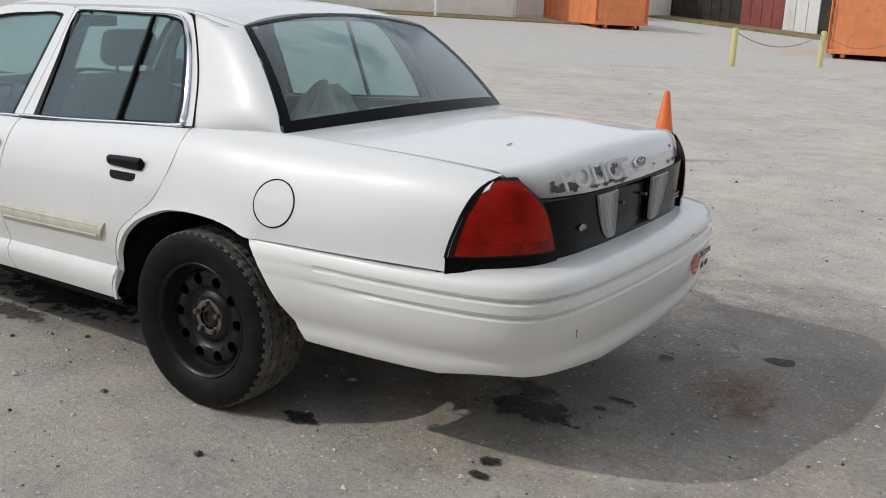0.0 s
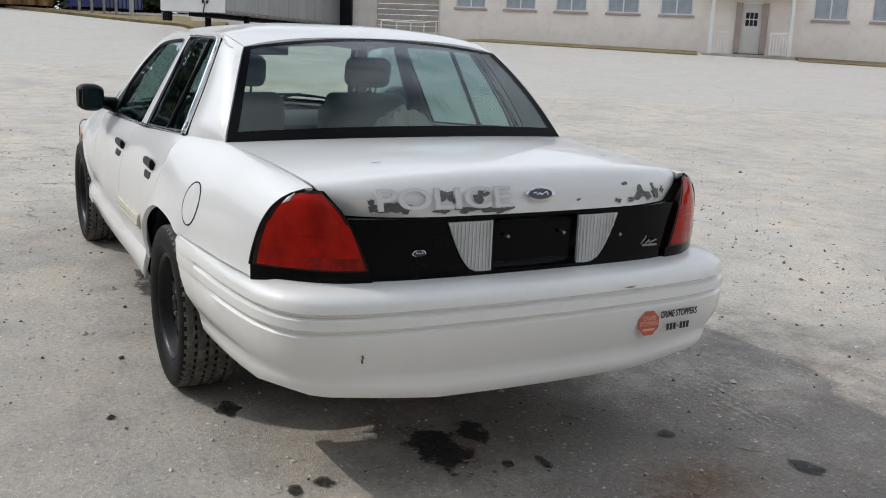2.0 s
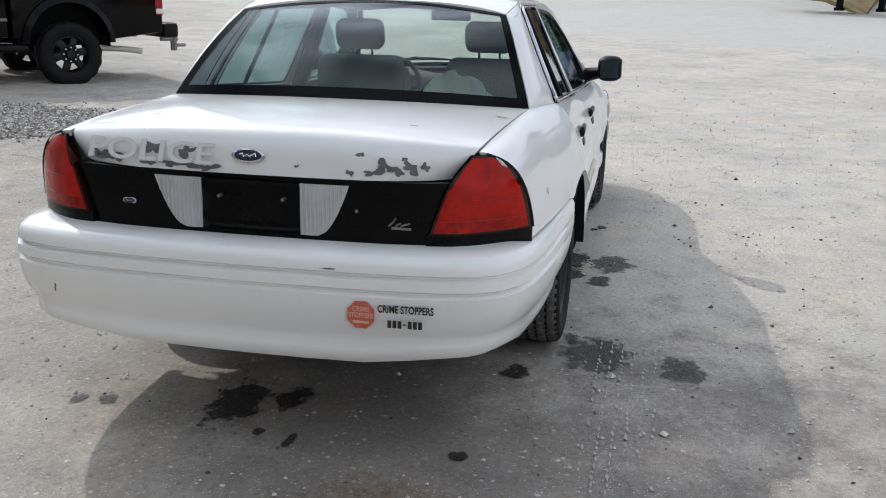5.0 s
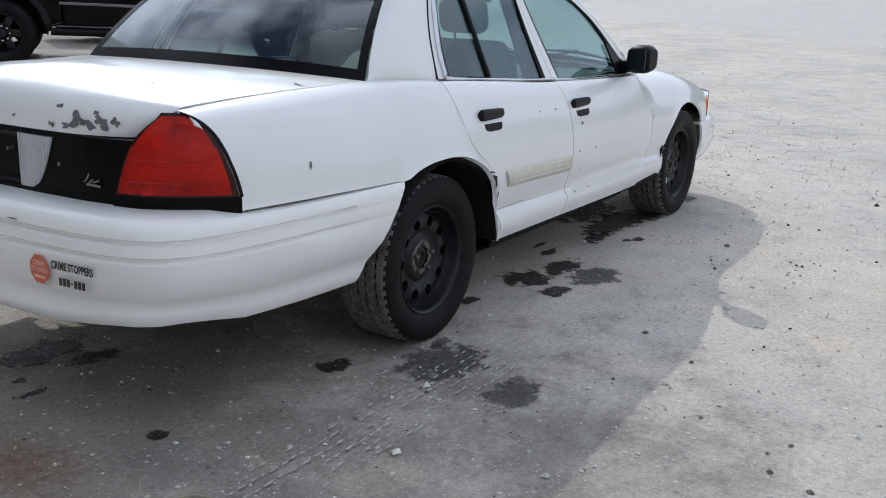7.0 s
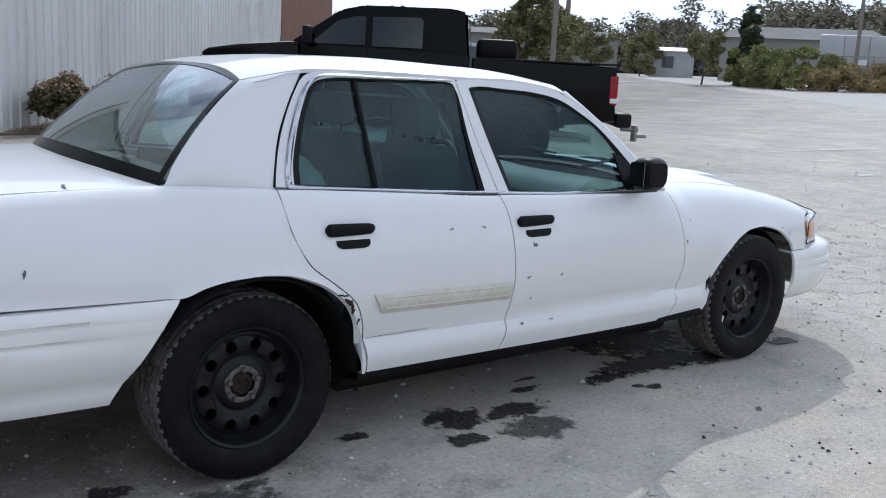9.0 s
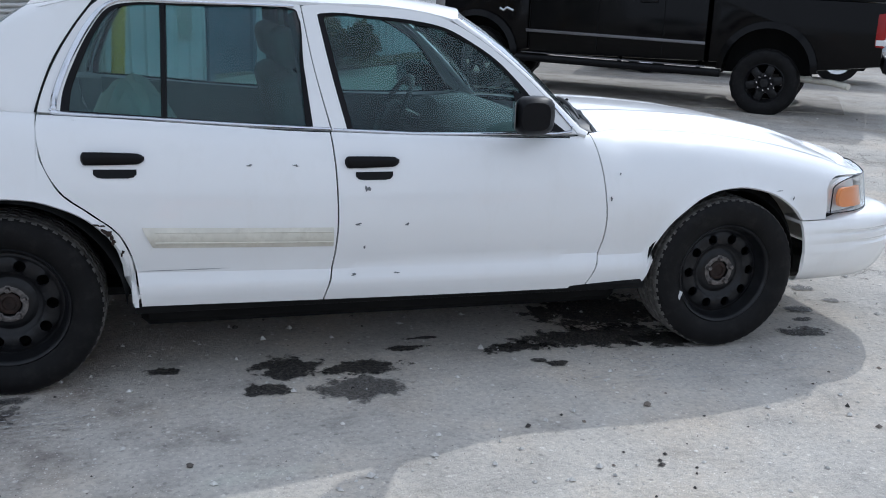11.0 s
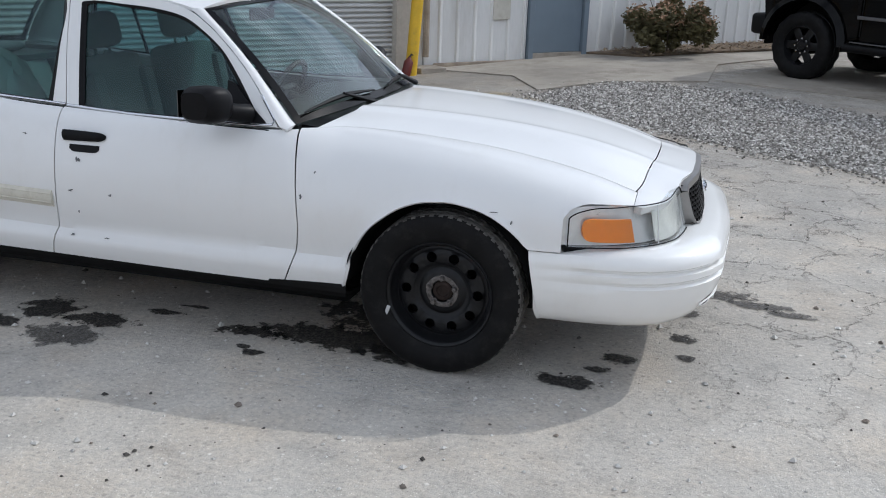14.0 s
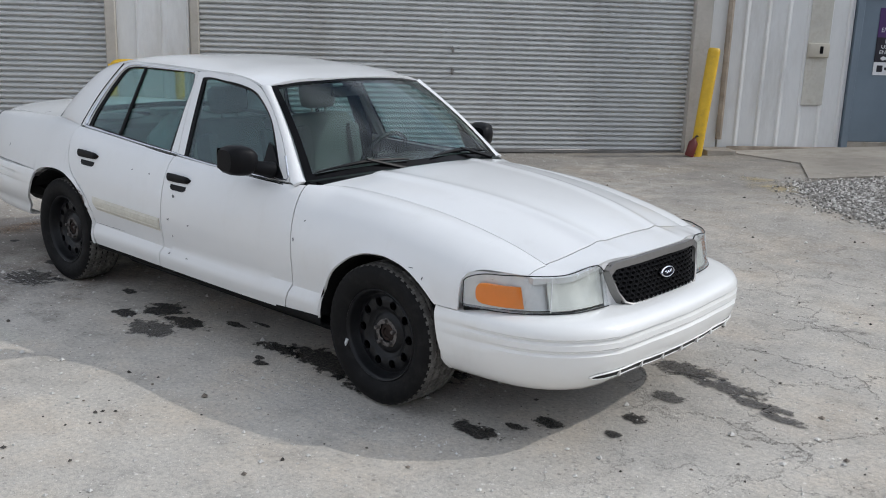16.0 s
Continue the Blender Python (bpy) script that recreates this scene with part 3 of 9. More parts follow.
def box(bm, x0, x1, y0, y1, z0, z1, bevel=0.0, seg=1, m=None):
    vs = [bm.verts.new((x, y, z)) for x in (x0, x1) for y in (y0, y1) for z in (z0, z1)]
    fs = [bm.faces.new([vs[k] for k in f]) for f in ((0, 1, 3, 2), (4, 6, 7, 5), (0, 4, 5, 1), (2, 3, 7, 6), (0, 2, 6, 4), (1, 5, 7, 3))]
    if bevel:
        es = list({e for f in fs for e in f.edges})
        got = bmesh.ops.bevel(bm, geom=es, offset=bevel, segments=seg, affect="EDGES", profile=0.5)
        vs = list({v for f in got["faces"] for v in f.verts} | {v for v in vs if v.is_valid})
    if m is not None:
        bmesh.ops.transform(bm, matrix=m, verts=[v for v in vs if v.is_valid])
    return vs


def tube(bm, pts, r, seg=8, cap=True):
    """A round bar along places; r may be one radius or one for each place."""
    pts = [Vector(p) for p in pts]
    rings = []
    for k, p in enumerate(pts):
        way = (pts[min(k + 1, len(pts) - 1)] - pts[max(k - 1, 0)]).normalized()
        side = way.cross(Vector((0, 0, 1)))
        if side.length < 1e-3:
            side = way.cross(Vector((1, 0, 0)))
        side.normalize()
        up = side.cross(way)
        rr = r[k] if isinstance(r, (list, tuple)) else r
        rings.append([bm.verts.new(p + rr * (math.cos(a) * side + math.sin(a) * up)) for a in (2 * math.pi * q / seg for q in range(seg))])
    for a, b in zip(rings, rings[1:]):
        for q in range(seg):
            bm.faces.new((a[q], a[(q + 1) % seg], b[(q + 1) % seg], b[q]))
    if cap:
        bm.faces.new(rings[0][::-1])
        bm.faces.new(rings[-1])


def lathe(bm, profile, seg=48, axis="y", shift=None, closed=False):
    """Turns (radius, along) points about an axis through the origin."""
    rings = []
    for q in range(seg):
        a = 2 * math.pi * q / seg
        ring = []
        for k, (r, s) in enumerate(profile):
            rr = r + (shift(q, k) if shift else 0.0)
            p = (rr * math.cos(a), s, rr * math.sin(a)) if axis == "y" else (rr * math.cos(a), rr * math.sin(a), s)
            ring.append(bm.verts.new(p))
        rings.append(ring)
    n = len(profile)
    for q in range(seg):
        a, b = rings[q], rings[(q + 1) % seg]
        for k in range(n if closed else n - 1):
            k2 = (k + 1) % n
            bm.faces.new((a[k], a[k2], b[k2], b[k]))
    return rings


def ngon_slab(name, outline, mat, parent, offset, label="", smooth=False):
    """A closed slab from a closed outline of places and an offset to its back."""
    o = Vector(offset)
    bm = bmesh.new()
    a = [bm.verts.new(p) for p in outline]
    b = [bm.verts.new(Vector(p) + o) for p in outline]
    fa = bm.faces.new(a)
    fb = bm.faces.new(b[::-1])
    k = len(a)
    for q in range(k):
        bm.faces.new((a[q], b[q], b[(q + 1) % k], a[(q + 1) % k]))
    bmesh.ops.triangulate(bm, faces=[fa, fb])
    return part(name, bm, mat, parent, label, smooth=smooth)


def ring_strip(name, outer, inner, mat, parent, hint, thick=0.012, closed=True, label=""):
    """A flat band between two matched outlines."""
    P = [list(outer), list(inner)]
    if closed:
        P = [p + [p[0]] for p in P]
    return sheet(name, P, mat, parent, hint, thick, label)


def blob(rng, cx, cy, rx, ry, n=40, rough=0.35):
    """An irregular closed outline in the plane."""
    ph = [rng.uniform(0, 6.28) for _ in range(7)]
    am = [rough / (k + 1) * rng.uniform(0.5, 1.2) for k in range(7)]
    out = []
    for q in range(n):
        a = 2 * math.pi * q / n
        f = 1 + sum(am[k] * math.sin((k + 2) * a + ph[k]) for k in range(7)) + rng.uniform(-0.09, 0.09) * rough * 2
        f = max(f, 0.25)
        out.append((cx + rx * f * math.cos(a), cy + ry * f * math.sin(a)))
    return out


def fan(name, outline, centre, mat, parent=None, label=""):
    """A thin patch from an outline round a centre."""
    verts = [tuple(centre)] + [tuple(p) for p in outline]
    k = len(outline)
    return from_lists(name, verts, [(0, 1 + q, 1 + (q + 1) % k) for q in range(k)], mat, parent, label, smooth=False)


def lettering(name, text, size, m, mat, parent, extrude=0.0008, grow=0.0, width=None, label="", align="CENTER"):
    cu = bpy.data.curves.new(name, "FONT")
    cu.body = text
    cu.size = size
    cu.extrude = extrude
    cu.offset = grow
    cu.align_x = align
    cu.align_y = "CENTER"
    cu.materials.append(mat)
    ob = new(name, cu)
    ob.parent = parent
    ob.matrix_basis = m
    if width:
        bpy.context.view_layer.update()
        have = ob.dimensions.x
        ob.matrix_basis = m @ Matrix.Diagonal((width / max(have, 1e-4), 1, 1, 1))
    if label:
        ob["label"] = label
    return ob

# ---- ground ----
def ground_sheet():
    def axis(near0, near1, step, far):
        a = list(np.arange(near0, near1 + 1e-6, step))
        s, g = step, 1.25
        lo, hi = [near0], [near1]
        while lo[-1] > -far:
            s *= g
            lo.append(lo[-1] - s)
        s = step
        while hi[-1] < far:
            s *= g
            hi.append(hi[-1] + s)
        return lo[:0:-1] + a + hi[1:]

    xs, ys = axis(-8, 60, 1.0, 900), axis(-45, 30, 1.0, 900)
    verts, faces = [], []
    for x in xs:
        for y in ys:
            verts.append((x, y, gz(min(x, 130), y)))
    m = len(ys)
    for i in range(len(xs) - 1):
        for j in range(m - 1):
            faces.append((i * m + j, (i + 1) * m + j, (i + 1) * m + j + 1, i * m + j + 1))
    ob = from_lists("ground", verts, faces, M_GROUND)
    return tagged(ob, "dusty grey lot of worn concrete and packed gravel", "ground", kind="structure")


ground_sheet()

# ---- the sedan ----
car = thing("sedan", "white retired patrol sedan with peeling trunk letters and black steel wheels", "car")

WIDE = curve((-1.1, 0.87), (-0.7, 0.925), (-0.3, 0.962), (0, 0.982), (0.5, 0.993), (1.2, 1.0), (1.8, 0.993), (2.3, 0.972), (2.9, 0.95), (3.3, 0.905), (3.45, 0.872), (3.6, 0.80))
BELT = curve((-1.15, 1.0), (-1.10, 1.006), (-0.8, 1.027), (-0.54, 1.037), (-0.25, 1.045), (0.15, 1.03), (1.18, 0.985), (2.2, 0.955), (2.45, 0.955), (2.7, 0.945), (3.0, 0.918), (3.3, 0.868), (3.45, 0.828), (3.6, 0.772))
EDGE = curve((-1.12, 0.715), (-0.54, 0.752), (-0.25, 0.772), (0.0, 0.815), (0.15, 0.835), (1.18, 0.857), (2.15, 0.872), (2.3, 0.79), (2.45, 0.69), (3.0, 0.64), (3.6, 0.59))
LOW = curve((0.22, 0.06), (0.33, 0.024), (0.40, 0.004), (0.425, 0.008), (0.455, 0.032), (0.53, 0.014), (0.62, 0.0))
GAP_B = curve((0.30, 1.128), (0.33, 1.134), (0.43, 1.162), (0.55, 1.180), (0.66, 1.187), (0.8, 1.184), (0.98, 1.172), (1.05, 1.165))
GAP_F = curve((0.30, 2.235), (0.33, 2.25), (0.43, 2.292), (0.59, 2.317), (0.75, 2.305), (0.88, 2.288), (1.0, 2.262))
GAP_R = curve((0.30, 0.462), (0.34, 0.46), (0.50, 0.442), (0.56, 0.425), (0.62, 0.395), (0.70, 0.30), (0.77, 0.21), (0.88, 0.15), (0.99, 0.132), (1.06, 0.135))


def y_side(x, z):
    zt, yt, p = BELT(x), EDGE(x), WIDE(x)
    if z >= 0.62:
        t = min(1.0, (z - 0.62) / (zt - 0.62))
        k = ss(-1.0, -0.4, x) * (1 - ss(2.3, 3.1, x))
        return yt + (p - yt) * (k * (1 - t**2.1) ** (1 / 1.6) + (1 - k) * (1 - t**2.4) ** (1 / 2.4))
    return p - LOW(z)


def y_glass(z):
    return 0.86 - 0.5 * (z - 0.98)


def rise(v):
    return math.sin(v * math.pi / 2)


SIDES = ((-1, "R"), (1, "L"))


def door(s, front):
    xl, xr = (GAP_B, GAP_F) if front else (GAP_R, GAP_B)
    P = []
    for u in lin(0, 1, 26):
        row = []
        for v in lin(0, 1, 34):
            zn = 0.335 + (1.0 - 0.335) * rise(v)
            for _ in range(3):
                a, b = xl(zn) + 0.003, xr(zn) - 0.003
                x = a + (b - a) * u
                top = BELT(x) - 0.003
                zn = 0.335 - 0.012 * (x - 0.5) + (top - 0.335 + 0.012 * (x - 0.5)) * rise(v)
            row.append((x, s * y_side(x, zn), zn))
        P.append(row)
    return sheet("front_door" if front else "rear_door", P, M_WHITE, car, (0, s, 0), 0.02)


def glass_place(s, x, z, out=0.0):
    return (x, s * (y_glass(z) + out), z)


RW_IN = [(0.231, 1.040), (0.24, 1.106), (0.276, 1.206), (0.336, 1.328), (0.392, 1.398), (0.46, 1.418), (0.62, 1.427), (0.817, 1.434), (1.052, 1.437), (1.066, 1.43), (1.078, 1.233), (1.092, 1.0), (0.8, 1.012), (0.5, 1.026)]
RW_OUT = [(0.137, 1.036), (0.150, 1.09), (0.192, 1.198), (0.260, 1.320), (0.345, 1.425), (0.42, 1.447), (0.62, 1.453), (0.82, 1.457), (1.07, 1.458), (1.086, 1.455), (1.121, 1.233), (1.176, 0.987), (0.8, 1.0), (0.5, 1.013)]
FW_IN = [(1.255, 0.988), (1.21, 1.191), (1.166, 1.415), (1.178, 1.421), (1.37, 1.416), (1.531, 1.401), (1.67, 1.372), (1.783, 1.312), (1.872, 1.250), (1.948, 1.168), (2.001, 1.102), (2.10, 0.975), (1.8, 0.974), (1.5, 0.98)]
FW_OUT = [(1.183, 0.984), (1.125, 1.233), (1.091, 1.452), (1.11, 1.457), (1.351, 1.456), (1.536, 1.446), (1.69, 1.408), (1.815, 1.335), (1.915, 1.258), (2.005, 1.178), (2.075, 1.105), (2.195, 0.962), (1.8, 0.963), (1.5, 0.969)]


def dense(pts):
    """Rounds the long upper runs of a window outline."""
    out = []
    n = len(pts)
    for k in range(n):
        a, b, c, d = pts[(k - 1) % n], pts[k], pts[(k + 1) % n], pts[(k + 2) % n]
        for q in range(4):
            t = q / 4
            p = []
            for i in (0, 1):
                v1, v2 = b[i] - a[i], c[i] - b[i]
                m0, m1 = (c[i] - a[i]) / 2, (d[i] - b[i]) / 2
                len_ab = math.hypot(b[0] - a[0], b[1] - a[1])
                len_bc = math.hypot(c[0] - b[0], c[1] - b[1])
                len_cd = math.hypot(d[0] - c[0], d[1] - c[1])
                m0 = ((b[i] - a[i]) / len_ab + (c[i] - b[i]) / len_bc) / 2 * len_bc
                m1 = ((c[i] - b[i]) / len_bc + (d[i] - c[i]) / len_cd) / 2 * len_bc
                cos_b = ((b[0] - a[0]) * (c[0] - b[0]) + (b[1] - a[1]) * (c[1] - b[1])) / (len_ab * len_bc)
                cos_c = ((c[0] - b[0]) * (d[0] - c[0]) + (c[1] - b[1]) * (d[1] - c[1])) / (len_bc * len_cd)
                if cos_b < 0.5:
                    m0 = c[i] - b[i]
                if cos_c < 0.5:
                    m1 = c[i] - b[i]
                p.append((2 * t**3 - 3 * t**2 + 1) * b[i] + (t**3 - 2 * t**2 + t) * m0 + (-2 * t**3 + 3 * t**2) * c[i] + (t**3 - t**2) * m1)
            out.append(tuple(p))
    return out


RW_IN, RW_OUT, FW_IN, FW_OUT = dense(RW_IN), dense(RW_OUT), dense(FW_IN), dense(FW_OUT)


def outline(s, pts, out=0.0):
    return [glass_place(s, x, z, out) for x, z in pts]


def lerp2(a, b, t):
    return [(p[0] + (q[0] - p[0]) * t, p[1] + (q[1] - p[1]) * t) for p, q in zip(a, b)]


def handle(s, x0, z, parent):
    def y(x, zz):
        return y_side(x, zz)

    L = 0.212
    bm = bmesh.new()
    rings = []
    for k, u in enumerate([0.5 - 0.5 * math.cos(math.pi * q / 22) for q in range(23)]):
        x = x0 + L * u
        e = min(u / 0.06, (1 - u) / 0.14)
        h = 0.0245 * (1 - 0.22 * u * u) * (1.0 if e >= 1 else math.sqrt(max(0.16, 1 - (1 - e) ** 2)))
        d = 0.026 * (1.0 if e >= 1 else math.sqrt(max(0.10, 1 - (1 - e) ** 2)))
        ring = []
        for a in lin(0, 2 * math.pi, 11)[:-1]:
            zz = z + h * math.sin(a)
            ring.append(bm.verts.new((x, s * (y(x, z) + 0.012 + d * 0.5 * (1 + math.cos(a)) - 0.012), zz)))
        rings.append(ring)
    for a, b in zip(rings, rings[1:]):
        for q in range(10):
            bm.faces.new((a[q], a[(q + 1) % 10], b[(q + 1) % 10], b[q]))
    bm.faces.new(rings[0])
    bm.faces.new(rings[-1][::-1])
    h = part("door_handle", bm, M_BLACK, parent, "black plastic pull handle")
    cup = [(x0 + 0.040 + 0.145 * u, z - 0.052 - 0.017 * w) for u, w in ((0, -0.8), (0, 0.2), (0.08, 0.8), (0.2, 1.0), (0.8, 1.0), (0.92, 0.8), (1, 0.2), (1, -0.8))]
    ngon_slab("handle_cup", [(a, s * (y(a, b) + 0.003), b) for a, b in cup], M_BLACK, parent, (0, -0.012 * s, 0), "dark recess under the handle")


for s, _ in SIDES:
    rd, fd = door(s, False), door(s, True)
    handle(s, 0.280, 0.888, rd)
    handle(s, 1.216, 0.877, fd)
    # window frames, rubber and bright trim
    hint = (0, s, 0.5)
    ring_strip("window_frame", outline(s, RW_OUT, 0.004), outline(s, lerp2(RW_OUT, RW_IN, 0.80), 0.002), M_WHITE, rd, hint, 0.02)
    ring_strip("window_seal", outline(s, lerp2(RW_OUT, RW_IN, 0.80), 0.003), outline(s, lerp2(RW_OUT, RW_IN, 1.12), -0.004), M_BLACK, rd, hint, 0.01)
    ring_strip("window_frame", outline(s, FW_OUT, 0.004), outline(s, lerp2(FW_OUT, FW_IN, 0.80), 0.002), M_WHITE, fd, hint, 0.02)
    ring_strip("window_seal", outline(s, lerp2(FW_OUT, FW_IN, 0.80), 0.003), outline(s, lerp2(FW_OUT, FW_IN, 1.14), -0.004), M_BLACK, fd, hint, 0.01)
    chrome = [RW_OUT[k] for k in (44, 48, 52)] + [(0.215, 1.026)] + lerp2(RW_OUT, RW_IN, 0.55)[1:33:4] + [(1.06, 1.45)]
    bm = bmesh.new()
    path = smooth_path([glass_place(s, x, z + (0.006 if k < 4 else 0), 0.006) for k, (x, z) in enumerate(chrome)], 5)
    tube(bm, path, [0.006 + 0.006 * ss(10, 20, k) - 0.007 * ss(34, 44, k) for k in range(len(path))], 8)
    part("chrome_trim", bm, M_CHROME, rd, "bright chrome window surround")
    bm = bmesh.new()
    tube(bm, [glass_place(s, x, z + 0.006, 0.006) for x, z in [(1.186, 0.984), (1.5, 0.968), (1.8, 0.962), (2.1, 0.958), (2.17, 0.965), (2.175, 0.985), (2.10, 1.075)]], 0.006, 8)
    part("chrome_trim", bm, M_CHROME, fd, "bright chrome sill trim")
    bm = bmesh.new()
    tube(bm, [glass_place(s, x, z - 0.008, 0.008) for x, z in [(0.22, 1.025), (0.5, 1.013), (0.8, 1.0), (1.176, 0.987)]], 0.004, 6)
    part("sill_seal", bm, M_BLACK, rd)
    bm = bmesh.new()
    tube(bm, [glass_place(s, x, z - 0.008, 0.008) for x, z in [(1.186, 0.984), (1.5, 0.968), (1.8, 0.962), (2.16, 0.956)]], 0.004, 6)
    part("sill_seal", bm, M_BLACK, fd)
    g = ngon_slab("window_glass", outline(s, lerp2(RW_OUT, RW_IN, 1.02), -0.010), M_GLASS, rd, (0, -0.004 * s, 0), "tinted rear door glass")
    g = ngon_slab("window_glass", outline(s, lerp2(FW_OUT, FW_IN, 1.02), -0.010), M_GLASS, fd, (0, -0.004 * s, 0), "tinted front door glass")
    bm = bmesh.new()
    tube(bm, [glass_place(s, 0.572, 1.425, -0.004), glass_place(s, 0.566, 1.02, -0.004)], 0.011, 6)
    part("window_divider", bm, M_BLACK, rd, "black fixed window divider bar")
    # mirror sail
    ngon_slab("mirror_sail", outline(s, [(1.955, 0.972), (1.935, 1.135), (1.975, 1.12), (2.06, 1.04), (2.145, 0.972)], 0.009), M_BLACK, fd, (0, -0.012 * s, 0))
    # cream side strip
    P = [[(x, s * (y_side(x, z) + 0.004 + 0.011 * math.sin(math.pi * min(1, max(0, v)))), z) for v in lin(0, 1, 9) for z in [0.557 - 0.02 * (x - 0.8) + 0.078 * v]] for x in lin(0.475, 1.168, 18)]
    P[0] = [(x + 0.035 * (1 - v), y, z) for (x, y, z), v in zip(P[0], lin(0, 1, 9))]
    sheet("side_moulding", P, M_MOULD, rd, (0, s, 0), 0.012, "aged cream rubbing strip")
    for dz in (0.022, 0.062):
        bm = bmesh.new()
        tube(bm, [(x, s * (y_side(x, 0.6) + 0.013), 0.557 - 0.02 * (x - 0.8) + dz) for x in lin(0.52, 1.165, 8)], 0.0035, 5)
        part("moulding_ridge", bm, M_MOULD, rd)
    # inner door trim seen through the glass
    for own, x0, x1 in ((rd, 0.25, 1.12), (fd, 1.22, 2.12)):
        P = [[(x, s * (0.80 if z < 0.9 else 0.80 + 0.03 * (z - 0.9) / 0.09), z) for z in ((0.76, 0.8, 0.85) if own is rd else (0.34, 0.5, 0.7)) + (0.9, min(BELT(x), 1.03) - 0.005)] for x in lin(x0, x1, 6)]
        sheet("door_trim", P, M_VINYL if own is rd else M_DASH, own, (0, -s, 0), 0.03)

# quarter panels
ARCH_R = curve((-0.30, 0.70), (-0.25, 0.705), (-0.18, 0.73), (-0.08, 0.748), (0.02, 0.753), (0.12, 0.745), (0.21, 0.718), (0.28, 0.685), (0.34, 0.638), (0.39, 0.575), (0.415, 0.52), (0.43, 0.44), (0.436, 0.335))
GAP_R_UP = curve((0.134, 1.028), (0.145, 0.90), (0.16, 0.86), (0.21, 0.77), (0.30, 0.70), (0.395, 0.62), (0.425, 0.56), (0.442, 0.50), (0.455, 0.40), (0.46, 0.335))
quarter = {}
TAIL_EDGE = curve((-1.15, 0.998), (-1.12, 0.978), (-1.09, 0.945), (-1.065, 0.90), (-1.045, 0.82), (-1.03, 0.71))
for s, _ in SIDES:
    P = []
    xs = lin(-1.114, -1.03, 10)[:-1] + lin(-1.03, -0.3, 22)[:-1] + lin(-0.3, 0.13, 24)[:-1] + lin(0.13, 0.18, 16)[:-1] + lin(0.18, 0.40, 24)[:-1] + lin(0.40, 0.456, 9)
    for x in xs:
        lo = ARCH_R(x) if x > -0.30 else 0.703 + 0.008 * min(1, (-0.3 - x) / 0.7)
        hi = GAP_R_UP(x) - 0.002 if x > 0.134 else BELT(x)
        if x < -1.025:
            lo = TAIL_EDGE(x)
        if x > 0.134:
            lo = min(lo, hi - 0.012)
        row = []
        for v in lin(0, 1, 26):
            z = lo + (hi - lo) * (rise(v) if x < 0.14 else v)
            xx = x - 0.003 if x > 0.13 else x
            fl = 0.010 * math.exp(-(z - lo) / 0.03) if x > -0.3 else 0.0
            row.append((xx, s * (y_side(x, z) + fl), z))
        P.append(row)
    q = sheet("quarter_panel", P, M_WHITE, car, (0, s, 0), 0.02)
    quarter[s] = q

# front fenders
ARCH_F = curve((2.24, 0.315), (2.495, 0.315), (2.515, 0.345), (2.54, 0.46), (2.61, 0.585), (2.68, 0.65), (2.76, 0.702), (2.85, 0.73), (2.94, 0.737), (3.03, 0.725), (3.11, 0.70), (3.18, 0.66), (3.235, 0.615), (3.27, 0.578), (3.38, 0.578))
LAMP_TOP = curve((3.38, 0.700), (3.395, 0.730), (3.42, 0.750), (3.46, 0.762), (3.60, 0.752))
fender = {}
for s, _ in SIDES:
    xs = lin(2.245, 2.50, 10)[:-1] + lin(2.50, 2.62, 12)[:-1] + lin(2.62, 3.27, 36)[:-1] + lin(3.27, 3.385, 6)
    P = []
    for x in xs:
        lo, hi = ARCH_F(x), BELT(x)
        row = []
        for v in lin(0, 1, 30):
            z = lo + (hi - lo) * rise(v)
            xx = x + (GAP_F(z) + 0.003 - 2.245) * math.exp(-(x - 2.245) / 0.07)
            fl = 0.012 * math.exp(-(z - lo) / 0.03) if x > 2.5 else 0.0
            row.append((xx, s * (y_side(xx, z) + fl), z if xx < 2.30 or v < 0.999 else BELT(xx)))
        P.append(row)
    fender[s] = sheet("front_fender", P, M_WHITE, car, (0, s, 0), 0.012)
    P = [[(x, s * y_side(x, z), z) for z in [LAMP_TOP(x) + (BELT(x) - LAMP_TOP(x)) * rise(v) for v in lin(0, 1, 10)]] for x in lin(3.3835, 3.595, 12)]
    sheet("fender_tip", P, M_WHITE, fender[s], (0, s, 0.3), 0.02)

# black sills and underbody
for s, _ in SIDES:
    P = [[(x, s * y, z) for y, z in ((0.945, 0.340), (0.952, 0.325), (0.945, 0.300), (0.89, 0.282), (0.78, 0.270))] for x in lin(0.44, 2.52, 14)]
    sheet("rocker_sill", P, M_DARK, car, (0, s, -0.3), 0.01)
bm = bmesh.new()
box(bm, 0.45, 2.48, -0.76, 0.76, 0.185, 0.34, 0.03)
part("floor_pan", bm, M_DARK, car)
bm = bmesh.new()
box(bm, 2.45, 3.60, -0.60, 0.60, 0.215, 0.36, 0.03)
part("engine_tray", bm, M_DARK, car)
bm = bmesh.new()
box(bm, -1.18, 0.48, -0.60, 0.60, 0.34, 0.50, 0.05)
part("trunk_pan", bm, M_DARK, car)
bm = bmesh.new()
tube(bm, [(-0.9, 0.35, 0.25), (0.6, 0.35, 0.20), (2.2, 0.3, 0.20)], 0.035)
part("exhaust_pipe", bm, M_DARK, car)
bm = bmesh.new()
tube(bm, [(0, -0.72, 0.33), (0, 0.72, 0.33)], 0.05)
part("rear_axle", bm, M_DARK, car)
bm = bmesh.new()
